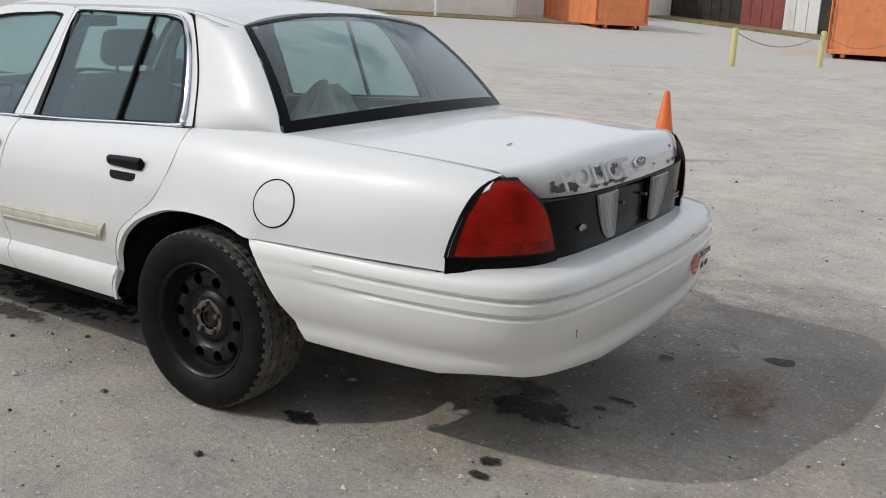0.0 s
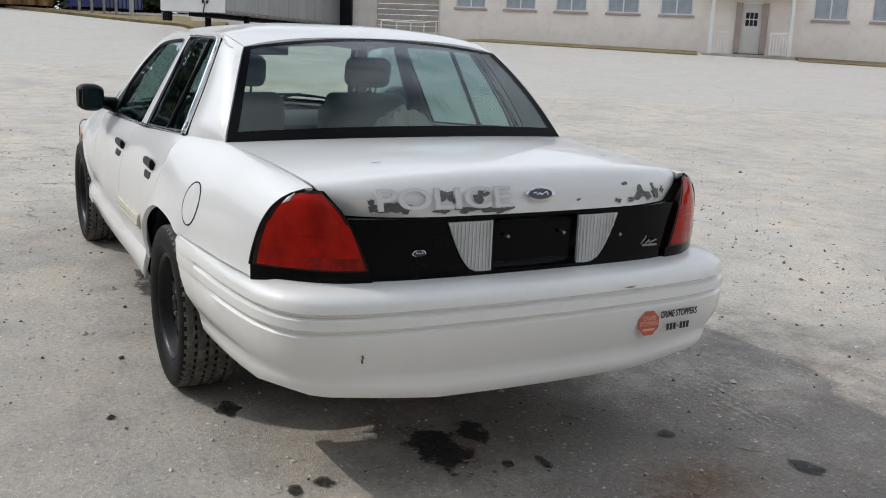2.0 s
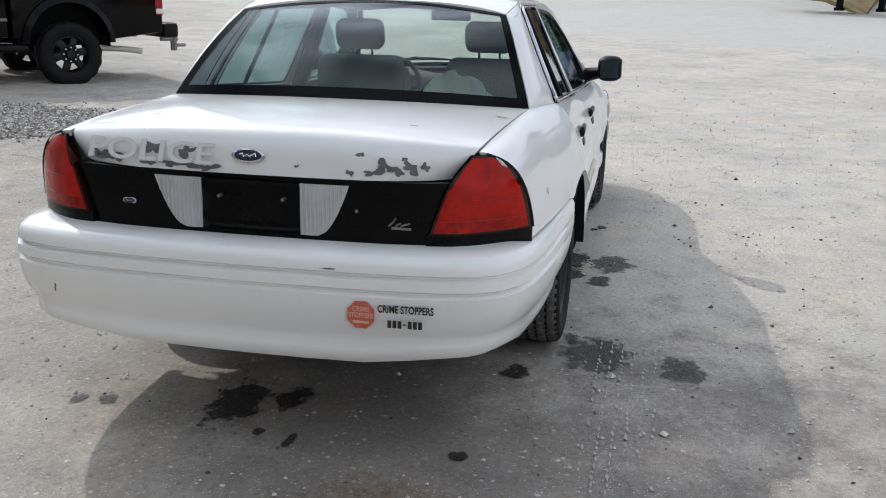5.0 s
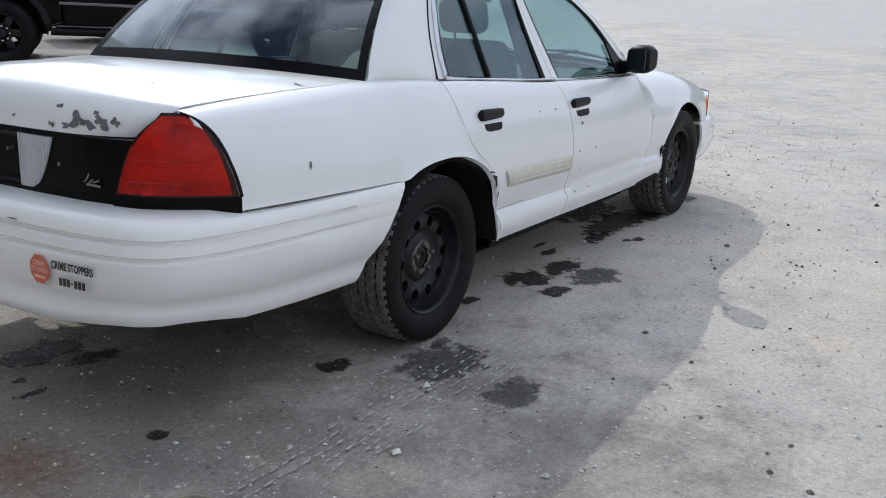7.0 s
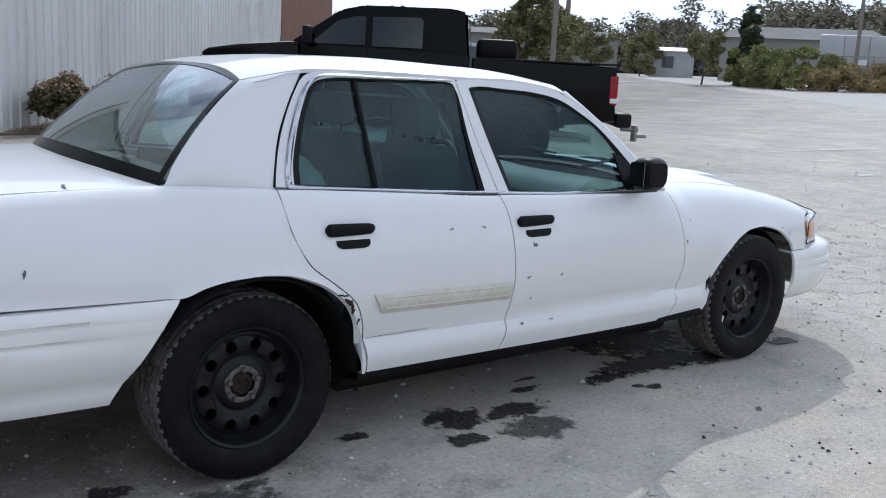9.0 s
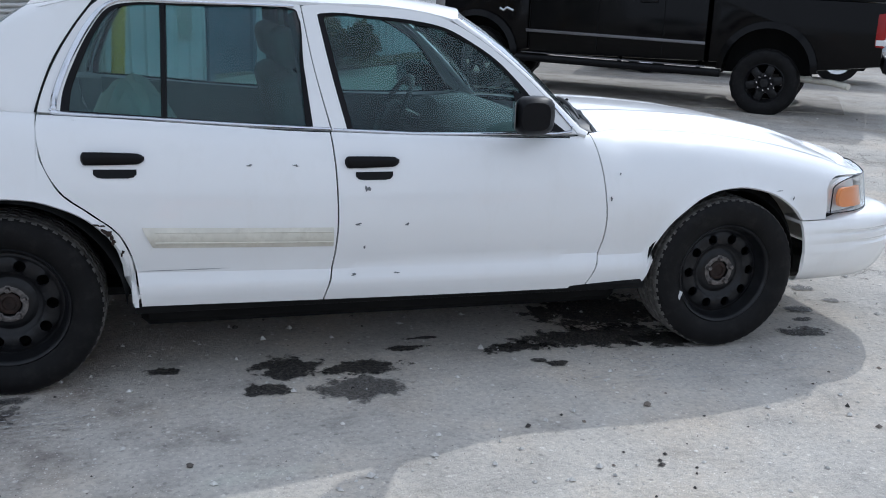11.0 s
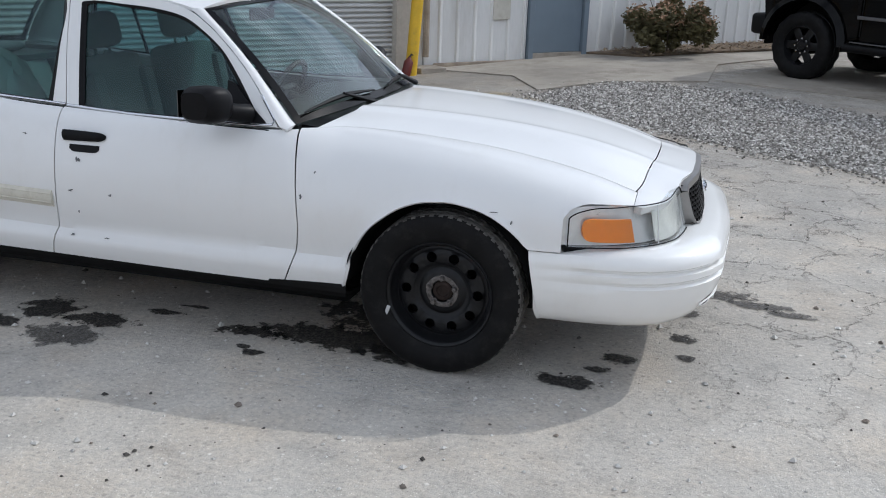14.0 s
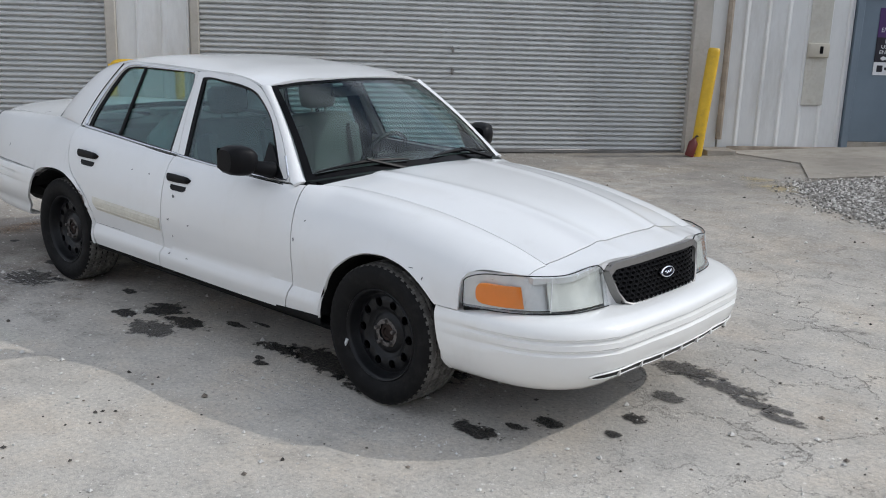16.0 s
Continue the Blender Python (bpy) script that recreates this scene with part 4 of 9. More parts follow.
box(bm, -1.15, -0.65, 0.15, 0.50, 0.33, 0.44, 0.04, 2)
part("muffler", bm, M_DARK, car)
for x0, r in ((0.0, 0.408), (2.913, 0.386)):
    for s, _ in SIDES:
        bm = bmesh.new()
        angs = lin(0.02, math.pi - (0.70 if x0 < 1 else 0.02), 22)
        o = [bm.verts.new((x0 + 0.01 + r * math.cos(a), s * (0.955 if x0 < 1 else 0.905 if math.cos(a) < 0.2 else 0.86), 0.335 + r * math.sin(a))) for a in angs]
        i = [bm.verts.new((x0 + 0.01 + r * math.cos(a), s * 0.60, 0.335 + r * math.sin(a))) for a in angs]
        for k in range(21):
            bm.faces.new((o[k], o[k + 1], i[k + 1], i[k]))
        bm.faces.new(i)
        f = [bm.verts.new((v.co.x + 0.05 * math.cos(a), v.co.y - s * (0.13 if x0 < 1 else 0.08), v.co.z + 0.05 * math.sin(a))) for v, a in zip(o, angs)]
        for k in range(21):
            if math.sin(angs[k]) > 0.12 and math.sin(angs[k + 1]) > 0.12:
                bm.faces.new((o[k], f[k], f[k + 1], o[k + 1]))
        bmesh.ops.delete(bm, geom=[v for v in f if not v.link_faces], context="VERTS")
        part("wheel_well", bm, M_DARK, car)

# hood
HOOD_C = curve((2.28, 1.005), (2.45, 1.012), (2.8, 0.995), (3.1, 0.966), (3.35, 0.925), (3.55, 0.876), (3.70, 0.828))


def hood_z(x, y):
    e = EDGE(x) if x < 3.6 else 0.59
    zt = BELT(x) if x < 3.6 else 0.772 - (x - 3.6) * 0.45
    zc = HOOD_C(x)
    crease = 0.010 * math.exp(-((abs(y) - 0.40 + 0.12 * (x - 2.4)) / 0.035) ** 2)
    return zc - (zc - zt) * (abs(y) / e) ** 2.2 + crease


P = []
for u in lin(0, 1, 44):
    row = []
    for w in lin(-1, 1, 45):
        back = 2.33 + 0.10 * (1 - w * w)
        front = 3.588 + 0.085 * (1 - abs(w) ** 2.5)
        x = back + (front - back) * u
        y = w * (EDGE(x) - 0.003 if x < 3.6 else 0.587)
        z = hood_z(x, y)
        row.append((x, y, z))
    P.append(row)
sheet("hood", P, M_WHITE, car, (0, 0, 1), 0.02)

# nose: from the hood's front edge to lamps and grille
NOSE_X = curve((0, 3.855), (0.2, 3.85), (0.36, 3.815), (0.5, 3.775), (0.66, 3.705), (0.8, 3.57), (0.86, 3.46), (0.885, 3.40))
def tip_z(y):
    """Height of the fender's tip edge at half-width y."""
    t = max(0.0, 1 - ((abs(y) - 0.59) / 0.21) ** 2.4) ** (1 / 2.4) if abs(y) > 0.59 else 1.0
    return 0.62 + 0.152 * t


P = []
for w in lin(-1, 1, 61):
    y = w * 0.722
    a = abs(y)
    if a < 0.59:
        x0 = 3.588 + 0.085 * (1 - (a / 0.59) ** 2.5) + 0.004
        z0 = hood_z(x0, y * 0.98) - 0.002
    else:
        x0, z0 = 3.597, tip_z(y)
    x1 = max(NOSE_X(a) - 0.034, x0 + 0.006)
    z1 = min(z0 - 0.002, 0.752 - 0.006 * w * w + 0.044 * math.exp(-((y / 0.48) ** 8)) - 0.0 * a)
    P.append([(x0 + (x1 - x0) * v, y, z0 + (z1 - z0) * (v**1.15)) for v in lin(0, 1, 10)])
sheet("nose_panel", P, M_WHITE, car, (1, 0, 1), 0.03)
P = [[(NOSE_X(abs(y)) - 0.07 - 0.1 * (z - 0.58), y, z) for z in (0.57, 0.66, 0.745)] for y in lin(-0.86, 0.86, 41)]
sheet("lamp_support", P, M_DARK, car, (1, 0, 0), 0.0)
for s, _ in SIDES:
    # body colour between lamp and grille
    P = [[(NOSE_X(y) - 0.012 - 0.14 * (z - 0.6), s * y, z) for z in lin(0.578, 0.775, 8)] for y in lin(0.318, 0.40, 6)]
    sheet("nose_side", P, M_WHITE, car, (1, 0, 0), 0.03)


def sweep(name, path, profile, mat, hint, ends=None, label="", sharp=40):
    """Carries a profile of (outward, up) along a plan path."""
    P = []
    n = len(path)
    for k, (x, y) in enumerate(path):
        a, b = path[max(k - 1, 0)], path[min(k + 1, n - 1)]
        tx, ty = b[0] - a[0], b[1] - a[1]
        L = math.hypot(tx, ty)
        nx, ny = ty / L, -tx / L
        if nx * hint[0] + ny * y < 0:
            nx, ny = -nx, -ny
        row = []
        for o, z in profile:
            p = [x + nx * o, y + ny * o, z]
            if ends:
                p = ends(p, k, n, x, y)
            row.append(p)
        P.append(row)
    return P


def mirror_path(half):
    return half[::-1] + [(x, -y) for x, y in half[1:]]


FB = [(3.955, 0.0), (3.952, 0.15), (3.944, 0.30), (3.93, 0.42), (3.91, 0.52), (3.875, 0.62), (3.83, 0.70), (3.77, 0.77), (3.70, 0.82), (3.615, 0.857), (3.51, 0.887), (3.40, 0.907), (3.31, 0.915), (3.265, 0.918)]
fprof = [(-0.17, 0.592), (-0.10, 0.594), (-0.05, 0.588), (-0.015, 0.572), (0.0, 0.545), (0.002, 0.528), (-0.010, 0.519), (-0.011, 0.511), (0.003, 0.503), (0.004, 0.48), (-0.007, 0.470), (-0.008, 0.462), (0.002, 0.452), (-0.002, 0.42), (-0.012, 0.38), (-0.03, 0.335), (-0.05, 0.305), (-0.075, 0.280), (-0.12, 0.268)]


def f_ends(p, k, n, x, y):
    if 0.509 < p[2] < 0.521 or 0.460 < p[2] < 0.472:
        p[1] += math.copysign((0.013 if p[2] > 0.49 else 0.010) * ss(3.46, 3.38, x), y)
    if x < 3.45:
        p[2] = min(p[2], 0.572)
    cut = 3.27 + 0.055 * max(0.0, (0.57 - p[2]) / 0.3)
    p[0] = max(p[0], cut) if x < 3.5 else p[0]
    return p


fb = sheet("front_bumper", sweep("f", mirror_path(FB), fprof, M_BUMPER, (1, 0), f_ends), M_BUMPER, car, (1, 0, 0), 0.015)

RB = [(-1.402, 0.0), (-1.398, 0.2), (-1.39, 0.4), (-1.378, 0.55), (-1.362, 0.66), (-1.335, 0.75), (-1.29, 0.82), (-1.22, 0.868), (-1.12, 0.902), (-1.0, 0.925), (-0.85, 0.944), (-0.7, 0.957), (-0.55, 0.966), (-0.40, 0.972), (-0.285, 0.975)]
rprof = [(-0.16, 0.722), (-0.09, 0.722), (-0.04, 0.716), (-0.012, 0.702), (0.0, 0.682), (0.002, 0.662), (-0.012, 0.654), (-0.013, 0.647), (0.004, 0.640), (0.006, 0.612), (-0.007, 0.604), (-0.008, 0.597), (0.003, 0.588), (0.0, 0.55), (-0.010, 0.50), (-0.024, 0.455), (-0.031, 0.43), (-0.026, 0.404), (-0.027, 0.376), (-0.041, 0.356), (-0.10, 0.350)]


def r_ends(p, k, n, x, y):
    if 0.645 < p[2] < 0.656 or 0.595 < p[2] < 0.606:
        p[1] += math.copysign((0.016 if p[2] > 0.62 else 0.011) * ss(-0.64, -0.54, x), y)
    if x > -1.05:
        f = ss(-1.15, -0.95, x)
        p[2] = p[2] + (min(p[2], 0.70) - p[2]) * f
    if x > -0.95:
        end = -0.268 - 0.215 * max(0.0, min(1.0, (0.70 - p[2]) / 0.33)) ** 0.95
        p[0] = -0.95 + (p[0] + 0.95) * (end + 0.95) / (-0.285 + 0.95)
    low = ss(0.52, 0.37, p[2])
    p[2] += (0.030 * ss(0.35, 0.72, abs(y)) * ss(-1.0, -1.2, x) + 0.006 * ss(-1.40, -1.1, x)) * low
    p[1] -= math.copysign(0.03 * ss(0.6, 0.88, abs(y)) * low, y)
    return p


rb = sheet("rear_bumper", sweep("r", mirror_path(RB), rprof, M_BUMPER, (-1, 0), r_ends), M_BUMPER, car, (-1, 0, 0), 0.015)

# trunk lid
REAR_X = curve((0, -1.262), (0.2, -1.258), (0.43, -1.245), (0.57, -1.213), (0.65, -1.18), (0.72, -1.125))
LID_Y = curve((-1.13, 0.713), (-0.9, 0.728), (-0.54, 0.748), (-0.25, 0.768))


def lid_top(x, y):
    t = (x + 1.2) / 0.95
    zc = 1.047 + 0.030 * math.sin(math.pi * min(1, max(0, 0.15 + 0.75 * t)))
    ed = BELT(max(x, -1.1))
    return zc - (zc - ed) * (abs(y) / 0.75) ** 2.6


P = []
for w in lin(-1, 1, 41):
    row = []
    x0 = -0.258 - 0.075 * (1 - w * w)
    xr = REAR_X(abs(w) * 0.715)
    xe = xr + 0.055
    for u in lin(0, 1, 22):
        x = x0 + (xe - x0) * u
        y = w * (LID_Y(x) - 0.003)
        row.append((x, y, lid_top(x, y)))
    yt, zt = w * (LID_Y(xe) - 0.003), row[-1][2]
    for v in lin(0, 1, 12)[1:]:
        a = v * math.pi / 2
        z = zt - 0.028 * (1 - math.cos(a)) if v < 0.5 else None
        zz = zt - (zt - 0.921) * v**1.2
        xx = xe - (xe - xr) * math.sin(min(1, v * 1.5) * math.pi / 2) ** 0.8 - 0.012 * v
        yy = yt + (w * 0.643 - yt) * max(0, (zt - zz) / (zt - 0.921))
        row.append((xx, yy, zz))
    P.append(row)
lid = sheet("trunk_lid", P, M_WHITE, car, (-0.5, 0, 1), 0.02)


def lid_face(y, z):
    """Place and outward way of the lid's rear face."""
    v = min(1.0, max(0.0, (1.045 - z) / 0.124)) ** (1 / 1.2)
    xr = REAR_X(abs(y) * 1.08)
    return xr + 0.055 - 0.055 * math.sin(min(1, v * 1.5) * math.pi / 2) ** 0.8 - 0.012 * v


# black panel between the tail lamps, with a plate recess
PANEL_X = curve((0, -1.268), (0.2, -1.266), (0.43, -1.256), (0.52, -1.244), (0.60, -1.225), (0.66, -1.20))


def panel_half(z):
    return 0.585 + 0.055 * min(1, max(0, (z - 0.76) / 0.158))


P = [[(PANEL_X(abs(w) * panel_half(z)) + (0.022 * ss(0.18, 0.165, abs(w * panel_half(z))) * ss(0.735, 0.75, z) * ss(0.905, 0.895, z)), w * panel_half(z), z) for z in lin(0.716, 0.918, 22)] for w in lin(-1, 1, 121)]
panel = sheet("rear_panel", P, M_GLOSSBLACK, car, (-1, 0, 0), 0.03, "gloss black panel between the tail lamps")
for s in (-1, 1):
    # reverse lamps: flat inner side, curved outer side
    zs = lin(0.737, 0.902, 16)
    P = []
    for z in zs:
        t = (z - 0.737) / 0.165
        y_in, y_out = 0.170, 0.170 + 0.163 * (0.36 + 0.64 * t**0.55)
        P.append([(PANEL_X(0.3) - 0.007 - 0.004 * math.sin(math.pi * u), s * (y_in + (y_out - y_in) * u) + 0.006, z) for u in lin(0, 1, 18)])
    rv = sheet("reverse_lamp", P, M_REV, panel, (-1, 0, 0), 0.012, "clear ribbed reversing lamp")
    for k in range(11):
        y = 0.178 + 0.0135 * k
        t0 = max(0.0, ((y - 0.170) / 0.163 - 0.36) / 0.64) ** (1 / 0.55)
        z0 = 0.737 + 0.165 * t0 + 0.006
        if z0 < 0.885:
            bm = bmesh.new()
            tube(bm, [(PANEL_X(0.3) - 0.0105, s * y + 0.006, z0), (PANEL_X(0.3) - 0.0105, s * y + 0.006, 0.898)], 0.0028, 5)
            part("lens_rib", bm, M_REV, rv)
for y, z in ((0.115, 0.845), (-0.105, 0.845), (-0.35, 0.823)):
    bm = bmesh.new()
    tube(bm, [(PANEL_X(abs(y)) + 0.02 if abs(y) < 0.2 else PANEL_X(abs(y)), y, z), (PANEL_X(abs(y)) - 0.004, y, z)], 0.006, 8)
    part("plate_bolt", bm, M_DULLMETAL, panel)

# tail lamps
TAIL_OUT = curve((0.755, 0.884), (0.80, 0.878), (0.877, 0.860), (0.93, 0.836), (0.965, 0.806), (0.99, 0.766), (1.003, 0.728))
TAIL_IN = curve((0.755, 0.582), (0.80, 0.597), (0.918, 0.643), (1.003, 0.706))
TAIL_X = curve((0.57, -1.242), (0.65, -1.218), (0.72, -1.178), (0.80, -1.115), (0.86, -1.055), (0.888, -1.015))
for s, _ in SIDES:
    P = []
    for z in lin(0.758, 1.0, 20):
        a, b = TAIL_IN(z), TAIL_OUT(z)
        lean = 0.050 * max(0.0, (z - 0.758) / 0.245) ** 4 - 0.010
        P.append([(TAIL_X(a + (b - a) * u) + lean - 0.008 * math.sin(math.pi * u), s * (a + (b - a) * u), z) for u in lin(0, 1, 24)])
    tl = sheet("tail_lamp", P, M_LENSEDGE, car, (-1, s, 0.2), 0.04, "red tail lamp with dark base")
    for zl in (0.80, 0.865):
        a, b = TAIL_IN(zl) + 0.01, TAIL_OUT(zl) - 0.01
        lean = 0.050 * max(0.0, (zl - 0.758) / 0.245) ** 4 - 0.010
        bm = bmesh.new()
        tube(bm, [(TAIL_X(a + (b - a) * u) + lean - 0.0075 * math.sin(math.pi * u) - 0.0015, s * (a + (b - a) * u), zl) for u in lin(0, 1, 16)], 0.0018, 5)
        part("lens_line", bm, M_REDDEEP, tl)
    def lens_zone(name, z0, z1, u0, u1, mat):
        Q = []
        for z in lin(z0, z1, 9):
            a, b = TAIL_IN(z), TAIL_OUT(z)
            lean = 0.050 * max(0.0, (z - 0.758) / 0.245) ** 4 - 0.0115
            Q.append([(TAIL_X(a + (b - a) * u) + lean - 0.008 * math.sin(math.pi * u), s * (a + (b - a) * u), z) for u in lin(u0, u1, 16)])
        sheet(name, Q, mat, tl, (-1, s, 0.2), 0.0)

    lens_zone("upper_lens", 0.905, 0.992, 0.06, 0.95, M_RED)
    lens_zone("brake_lens", 0.801, 0.905, 0.03, 0.965, M_RED)
    lens_zone("marker_lens", 0.764, 0.801, 0.03, 0.60, M_REDDEEP)
    lens_zone("side_lens", 0.764, 0.801, 0.60, 0.965, M_RED)
    P = [[(TAIL_X(a + (b - a) * u) - 0.006 - 0.008 * math.sin(math.pi * u), s * (a + (b - a) * u), z) for a, b in [(0.572, 0.886)] for u in lin(0, 1, 20)] for z in lin(0.706, 0.757, 5)]
    sheet("lamp_base", P, M_GLOSSBLACK, tl, (-1, s, 0), 0.03)
    edge = [(z, TAIL_OUT(z)) for z in lin(0.757, 1.0, 18)]
    bm = bmesh.new()
    tube(bm, [(TAIL_X(b) + 0.050 * max(0.0, (z - 0.758) / 0.245) ** 4 - 0.004, s * (b + 0.003), z) for z, b in edge], 0.006, 6)
    part("lamp_seal", bm, M_BLACK, tl)
    # body behind the lamp
    P = [[(TAIL_X(a + (b - a) * u) + 0.035, s * (a + (b - a) * u - 0.01), z) for a, b in [(TAIL_IN(z), TAIL_OUT(z))] for u in lin(0, 1, 6)] for z in lin(0.70, 1.0, 6)]
    sheet("lamp_housing", P, M_BLACK, tl, (-1, s, 0), 0.0)

# head lamps
for s, _ in SIDES:
    ys = lin(0.395, 0.80, 24)[:-1] + [0.80 + 0.085 * math.sin(a) for a in lin(0, math.pi / 2, 16)]

    def lamp_zr(y):
        lo = 0.600 + 0.006 * abs(y - 0.6)
        hi = 0.743 + 0.012 * ss(0.36, 0.65, y) + 0.0 * y
        hi += 0.030 * ss(0.64, 0.45, y) - 0.05 * ss(0.43, 0.37, y)
        if y > 0.835:
            hi -= 0.055 * (1 - math.sqrt(max(0.0, 1 - ((y - 0.835) / 0.051) ** 2)))
        return lo, hi

    def lamp_x(y, z):
        return NOSE_X(y) - 0.22 * (z - 0.60) * (1 - ss(0.75, 0.88, y)) + 0.004

    P = [[(lamp_x(y, z), s * y, z) for z in lin(*lamp_zr(y), 10)] for y in ys]
    body = sheet("head_lamp", [[(x - 0.045, y * 0.985, z) for x, y, z in r] for r in P], M_REFLECTOR, car, (1, s, 0), 0.0, "clear head lamp with amber side marker")
    sheet("lens", P, M_CLEAR, body, (1, s, 0), 0.03, "slightly hazed clear lens")
    Pm = [[(lamp_x(y, 0.668) - 0.22 * (z - 0.668) * (1 - ss(0.75, 0.88, y)) - 0.006, s * y, z) for z in [0.664 + 0.004 * k + v * 0.045 * (1 - abs(k) ** 9) ** 0.4 for v in lin(-1, 1, 7)]] for k, y in [(k * 0.9999 if k > 0 else 0.55 * k, 0.812 + 0.052 * k) for k in [math.sin(a) for a in lin(-1.5708, 1.5708, 20)]]]
    sheet("amber_marker", Pm, M_AMBER, body, (1, s, 0), 0.015, "orange marker lamp")
    bm = bmesh.new()
    div = [(lamp_x(0.688 - 0.16 * (z - 0.6), z) + 0.003, s * (0.688 - 0.16 * (z - 0.6)), z) for z in lin(0.603, 0.752, 6)]
    tube(bm, div, 0.0025, 6)
    part("lens_divider", bm, M_REFLECTOR, body)
    bm = bmesh.new()
    loop = [(lamp_x(y, lamp_zr(y)[1]) + 0.001, s * (y + 0.001), lamp_zr(y)[1] + 0.002) for y in ys] + [(lamp_x(0.887, z) + 0.001, s * 0.887, z) for z in lin(0.695, 0.602, 5)] + [(lamp_x(y, lamp_zr(y)[0]) + 0.001, s * y, lamp_zr(y)[0] - 0.002) for y in ys[::-1]]
    tube(bm, loop, 0.0024, 6)
    part("lamp_seal", bm, M_BLACK, body)
    Ph = [[(lamp_x(y, z) - 0.018 - 0.02 * math.sin(math.pi * k) * math.sin(math.pi * v), s * y, z) for v in lin(0, 1, 7) for z in [lamp_zr(y)[0] + 0.004 + (lamp_zr(y)[1] - lamp_zr(y)[0] - 0.008) * v]] for k, y in [(k, 0.402 + 0.272 * k) for k in lin(0, 1, 12)]]
    sheet("inner_reflector", Ph, M_HAZE, body, (1, s, 0), 0.0, "milky inside of the hazed main lamp")


# grille
GH = [(-0.395, 0.752), (-0.36, 0.778), (-0.2, 0.791), (0.0, 0.795), (0.2, 0.791), (0.36, 0.778), (0.395, 0.752), (0.36, 0.66), (0.325, 0.605), (0.28, 0.59), (0.0, 0.584), (-0.28, 0.59), (-0.325, 0.605), (-0.36, 0.66)]


def grille_place(y, z, out=0.0):
    return (NOSE_X(abs(y)) - 0.20 * (z - 0.60) + 0.022 + out, y, z)


IN1 = [(y * 0.955, 0.592 + (z - 0.592) * 0.83 + 0.004) for y, z in GH]
ring = [grille_place(y, z, 0.004) for y, z in GH]
grille = ring_strip("grille", ring, [grille_place(y, z, 0.0) for y, z in IN1], M_DULLMETAL, car, (1, 0, 0), 0.05, label="grey plastic grille surround with black honeycomb")
fan("grille_back", [grille_place(y, z, -0.03) for y, z in IN1], grille_place(0, 0.69, -0.03), M_DARK, grille)
bm = bmesh.new()
row = 0
zz = 0.606
while zz < 0.775:
    half = 0.315 + 0.045 * min(1, max(0, (zz - 0.60) / 0.15))
    n = int(2 * half / 0.036)
    for k in range(n + 1):
        y = -half + 0.018 * (row % 2) + k * 0.036
        if abs(y) > half:
            continue
        c = [(y + 0.018 * math.cos(a), zz + 0.0125 * math.sin(a)) for a in lin(math.pi / 6, math.pi / 6 + 2 * math.pi, 7)[:-1]]
        inn = [(y + 0.0125 * math.cos(a), zz + 0.0085 * math.sin(a)) for a in lin(math.pi / 6, math.pi / 6 + 2 * math.pi, 7)[:-1]]
        a1 = [bm.verts.new(grille_place(p, q, -0.006)) for p, q in c]
        b1 = [bm.verts.new(grille_place(p, q, -0.006)) for p, q in inn]
        b2 = [bm.verts.new(grille_place(p, q, -0.026)) for p, q in inn]
        for q in range(6):
            r2 = (q + 1) % 6
            bm.faces.new((a1[q], a1[r2], b1[r2], b1[q]))
            bm.faces.new((b1[q], b1[r2], b2[r2], b2[q]))
    zz += 0.0195
    row += 1
part("honeycomb", bm, M_BLACK, grille, "black honeycomb mesh", smooth=False)


def oval(name, parent, m, a, b):
    """An oval badge: bright rim, dark face, pale scribble bar."""
    bm = bmesh.new()
    lathe(bm, [(0.001, 0.005), (0.80, 0.005), (0.84, 0.008), (1.0, 0.006), (1.02, 0.0)], 36, "z")
    for v in bm.verts:
        v.co.x *= a
        v.co.y *= b
    o = part(name, bm, M_CHROME, parent, "oval badge with bright rim")
    o.matrix_basis = m
    bm = bmesh.new()
    bmesh.ops.create_circle(bm, cap_ends=True, segments=36, radius=1, matrix=Matrix.Diagonal((a * 0.86, b * 0.82, 1, 1)) @ Matrix.Translation((0, 0, 0.0068)))
    f = part("badge_face", bm, M_OVAL, o)
    bm = bmesh.new()
    pts = [(-0.52, 0.1), (-0.3, 0.25), (-0.25, -0.2), (-0.05, 0.12), (0.1, -0.15), (0.25, 0.1), (0.45, 0.3), (0.5, -0.2)]
    tube(bm, [(x * a, y * b, 0.0078) for x, y in pts], 0.055 * a, 5)
    part("badge_scroll", bm, M_CHROME, o)
    return o


FACE_F = Matrix(((0, -0.0, 1, 0), (1, 0, 0, 0), (0, 1, 0, 0), (0, 0, 0, 1)))
FACE_B = Matrix(((0, 0, -1, 0), (-1, 0, 0, 0), (0, 1, 0, 0), (0, 0, 0, 1)))
p = grille_place(0, 0.692, 0.002)
oval("badge", grille, Matrix.Translation(p) @ FACE_F @ pose(0, 0, 0, -11), 0.06, 0.024)
oval("badge", lid, Matrix.Translation((lid_face(0, 0.98) - 0.003, 0.005, 0.980)) @ FACE_B @ pose(0, 0, 0, -20), 0.056, 0.021)
oval("badge", panel, Matrix.Translation((PANEL_X(0.43) - 0.002, 0.433, 0.809)) @ FACE_B, 0.023, 0.011)

# front bumper slot, its lip and ribs
FB_FACE = curve(*[(b, a) for a, b in FB[:9]])
FB_TUCK = curve((0.30, -0.054), (0.335, -0.030), (0.38, -0.012), (0.42, -0.002))


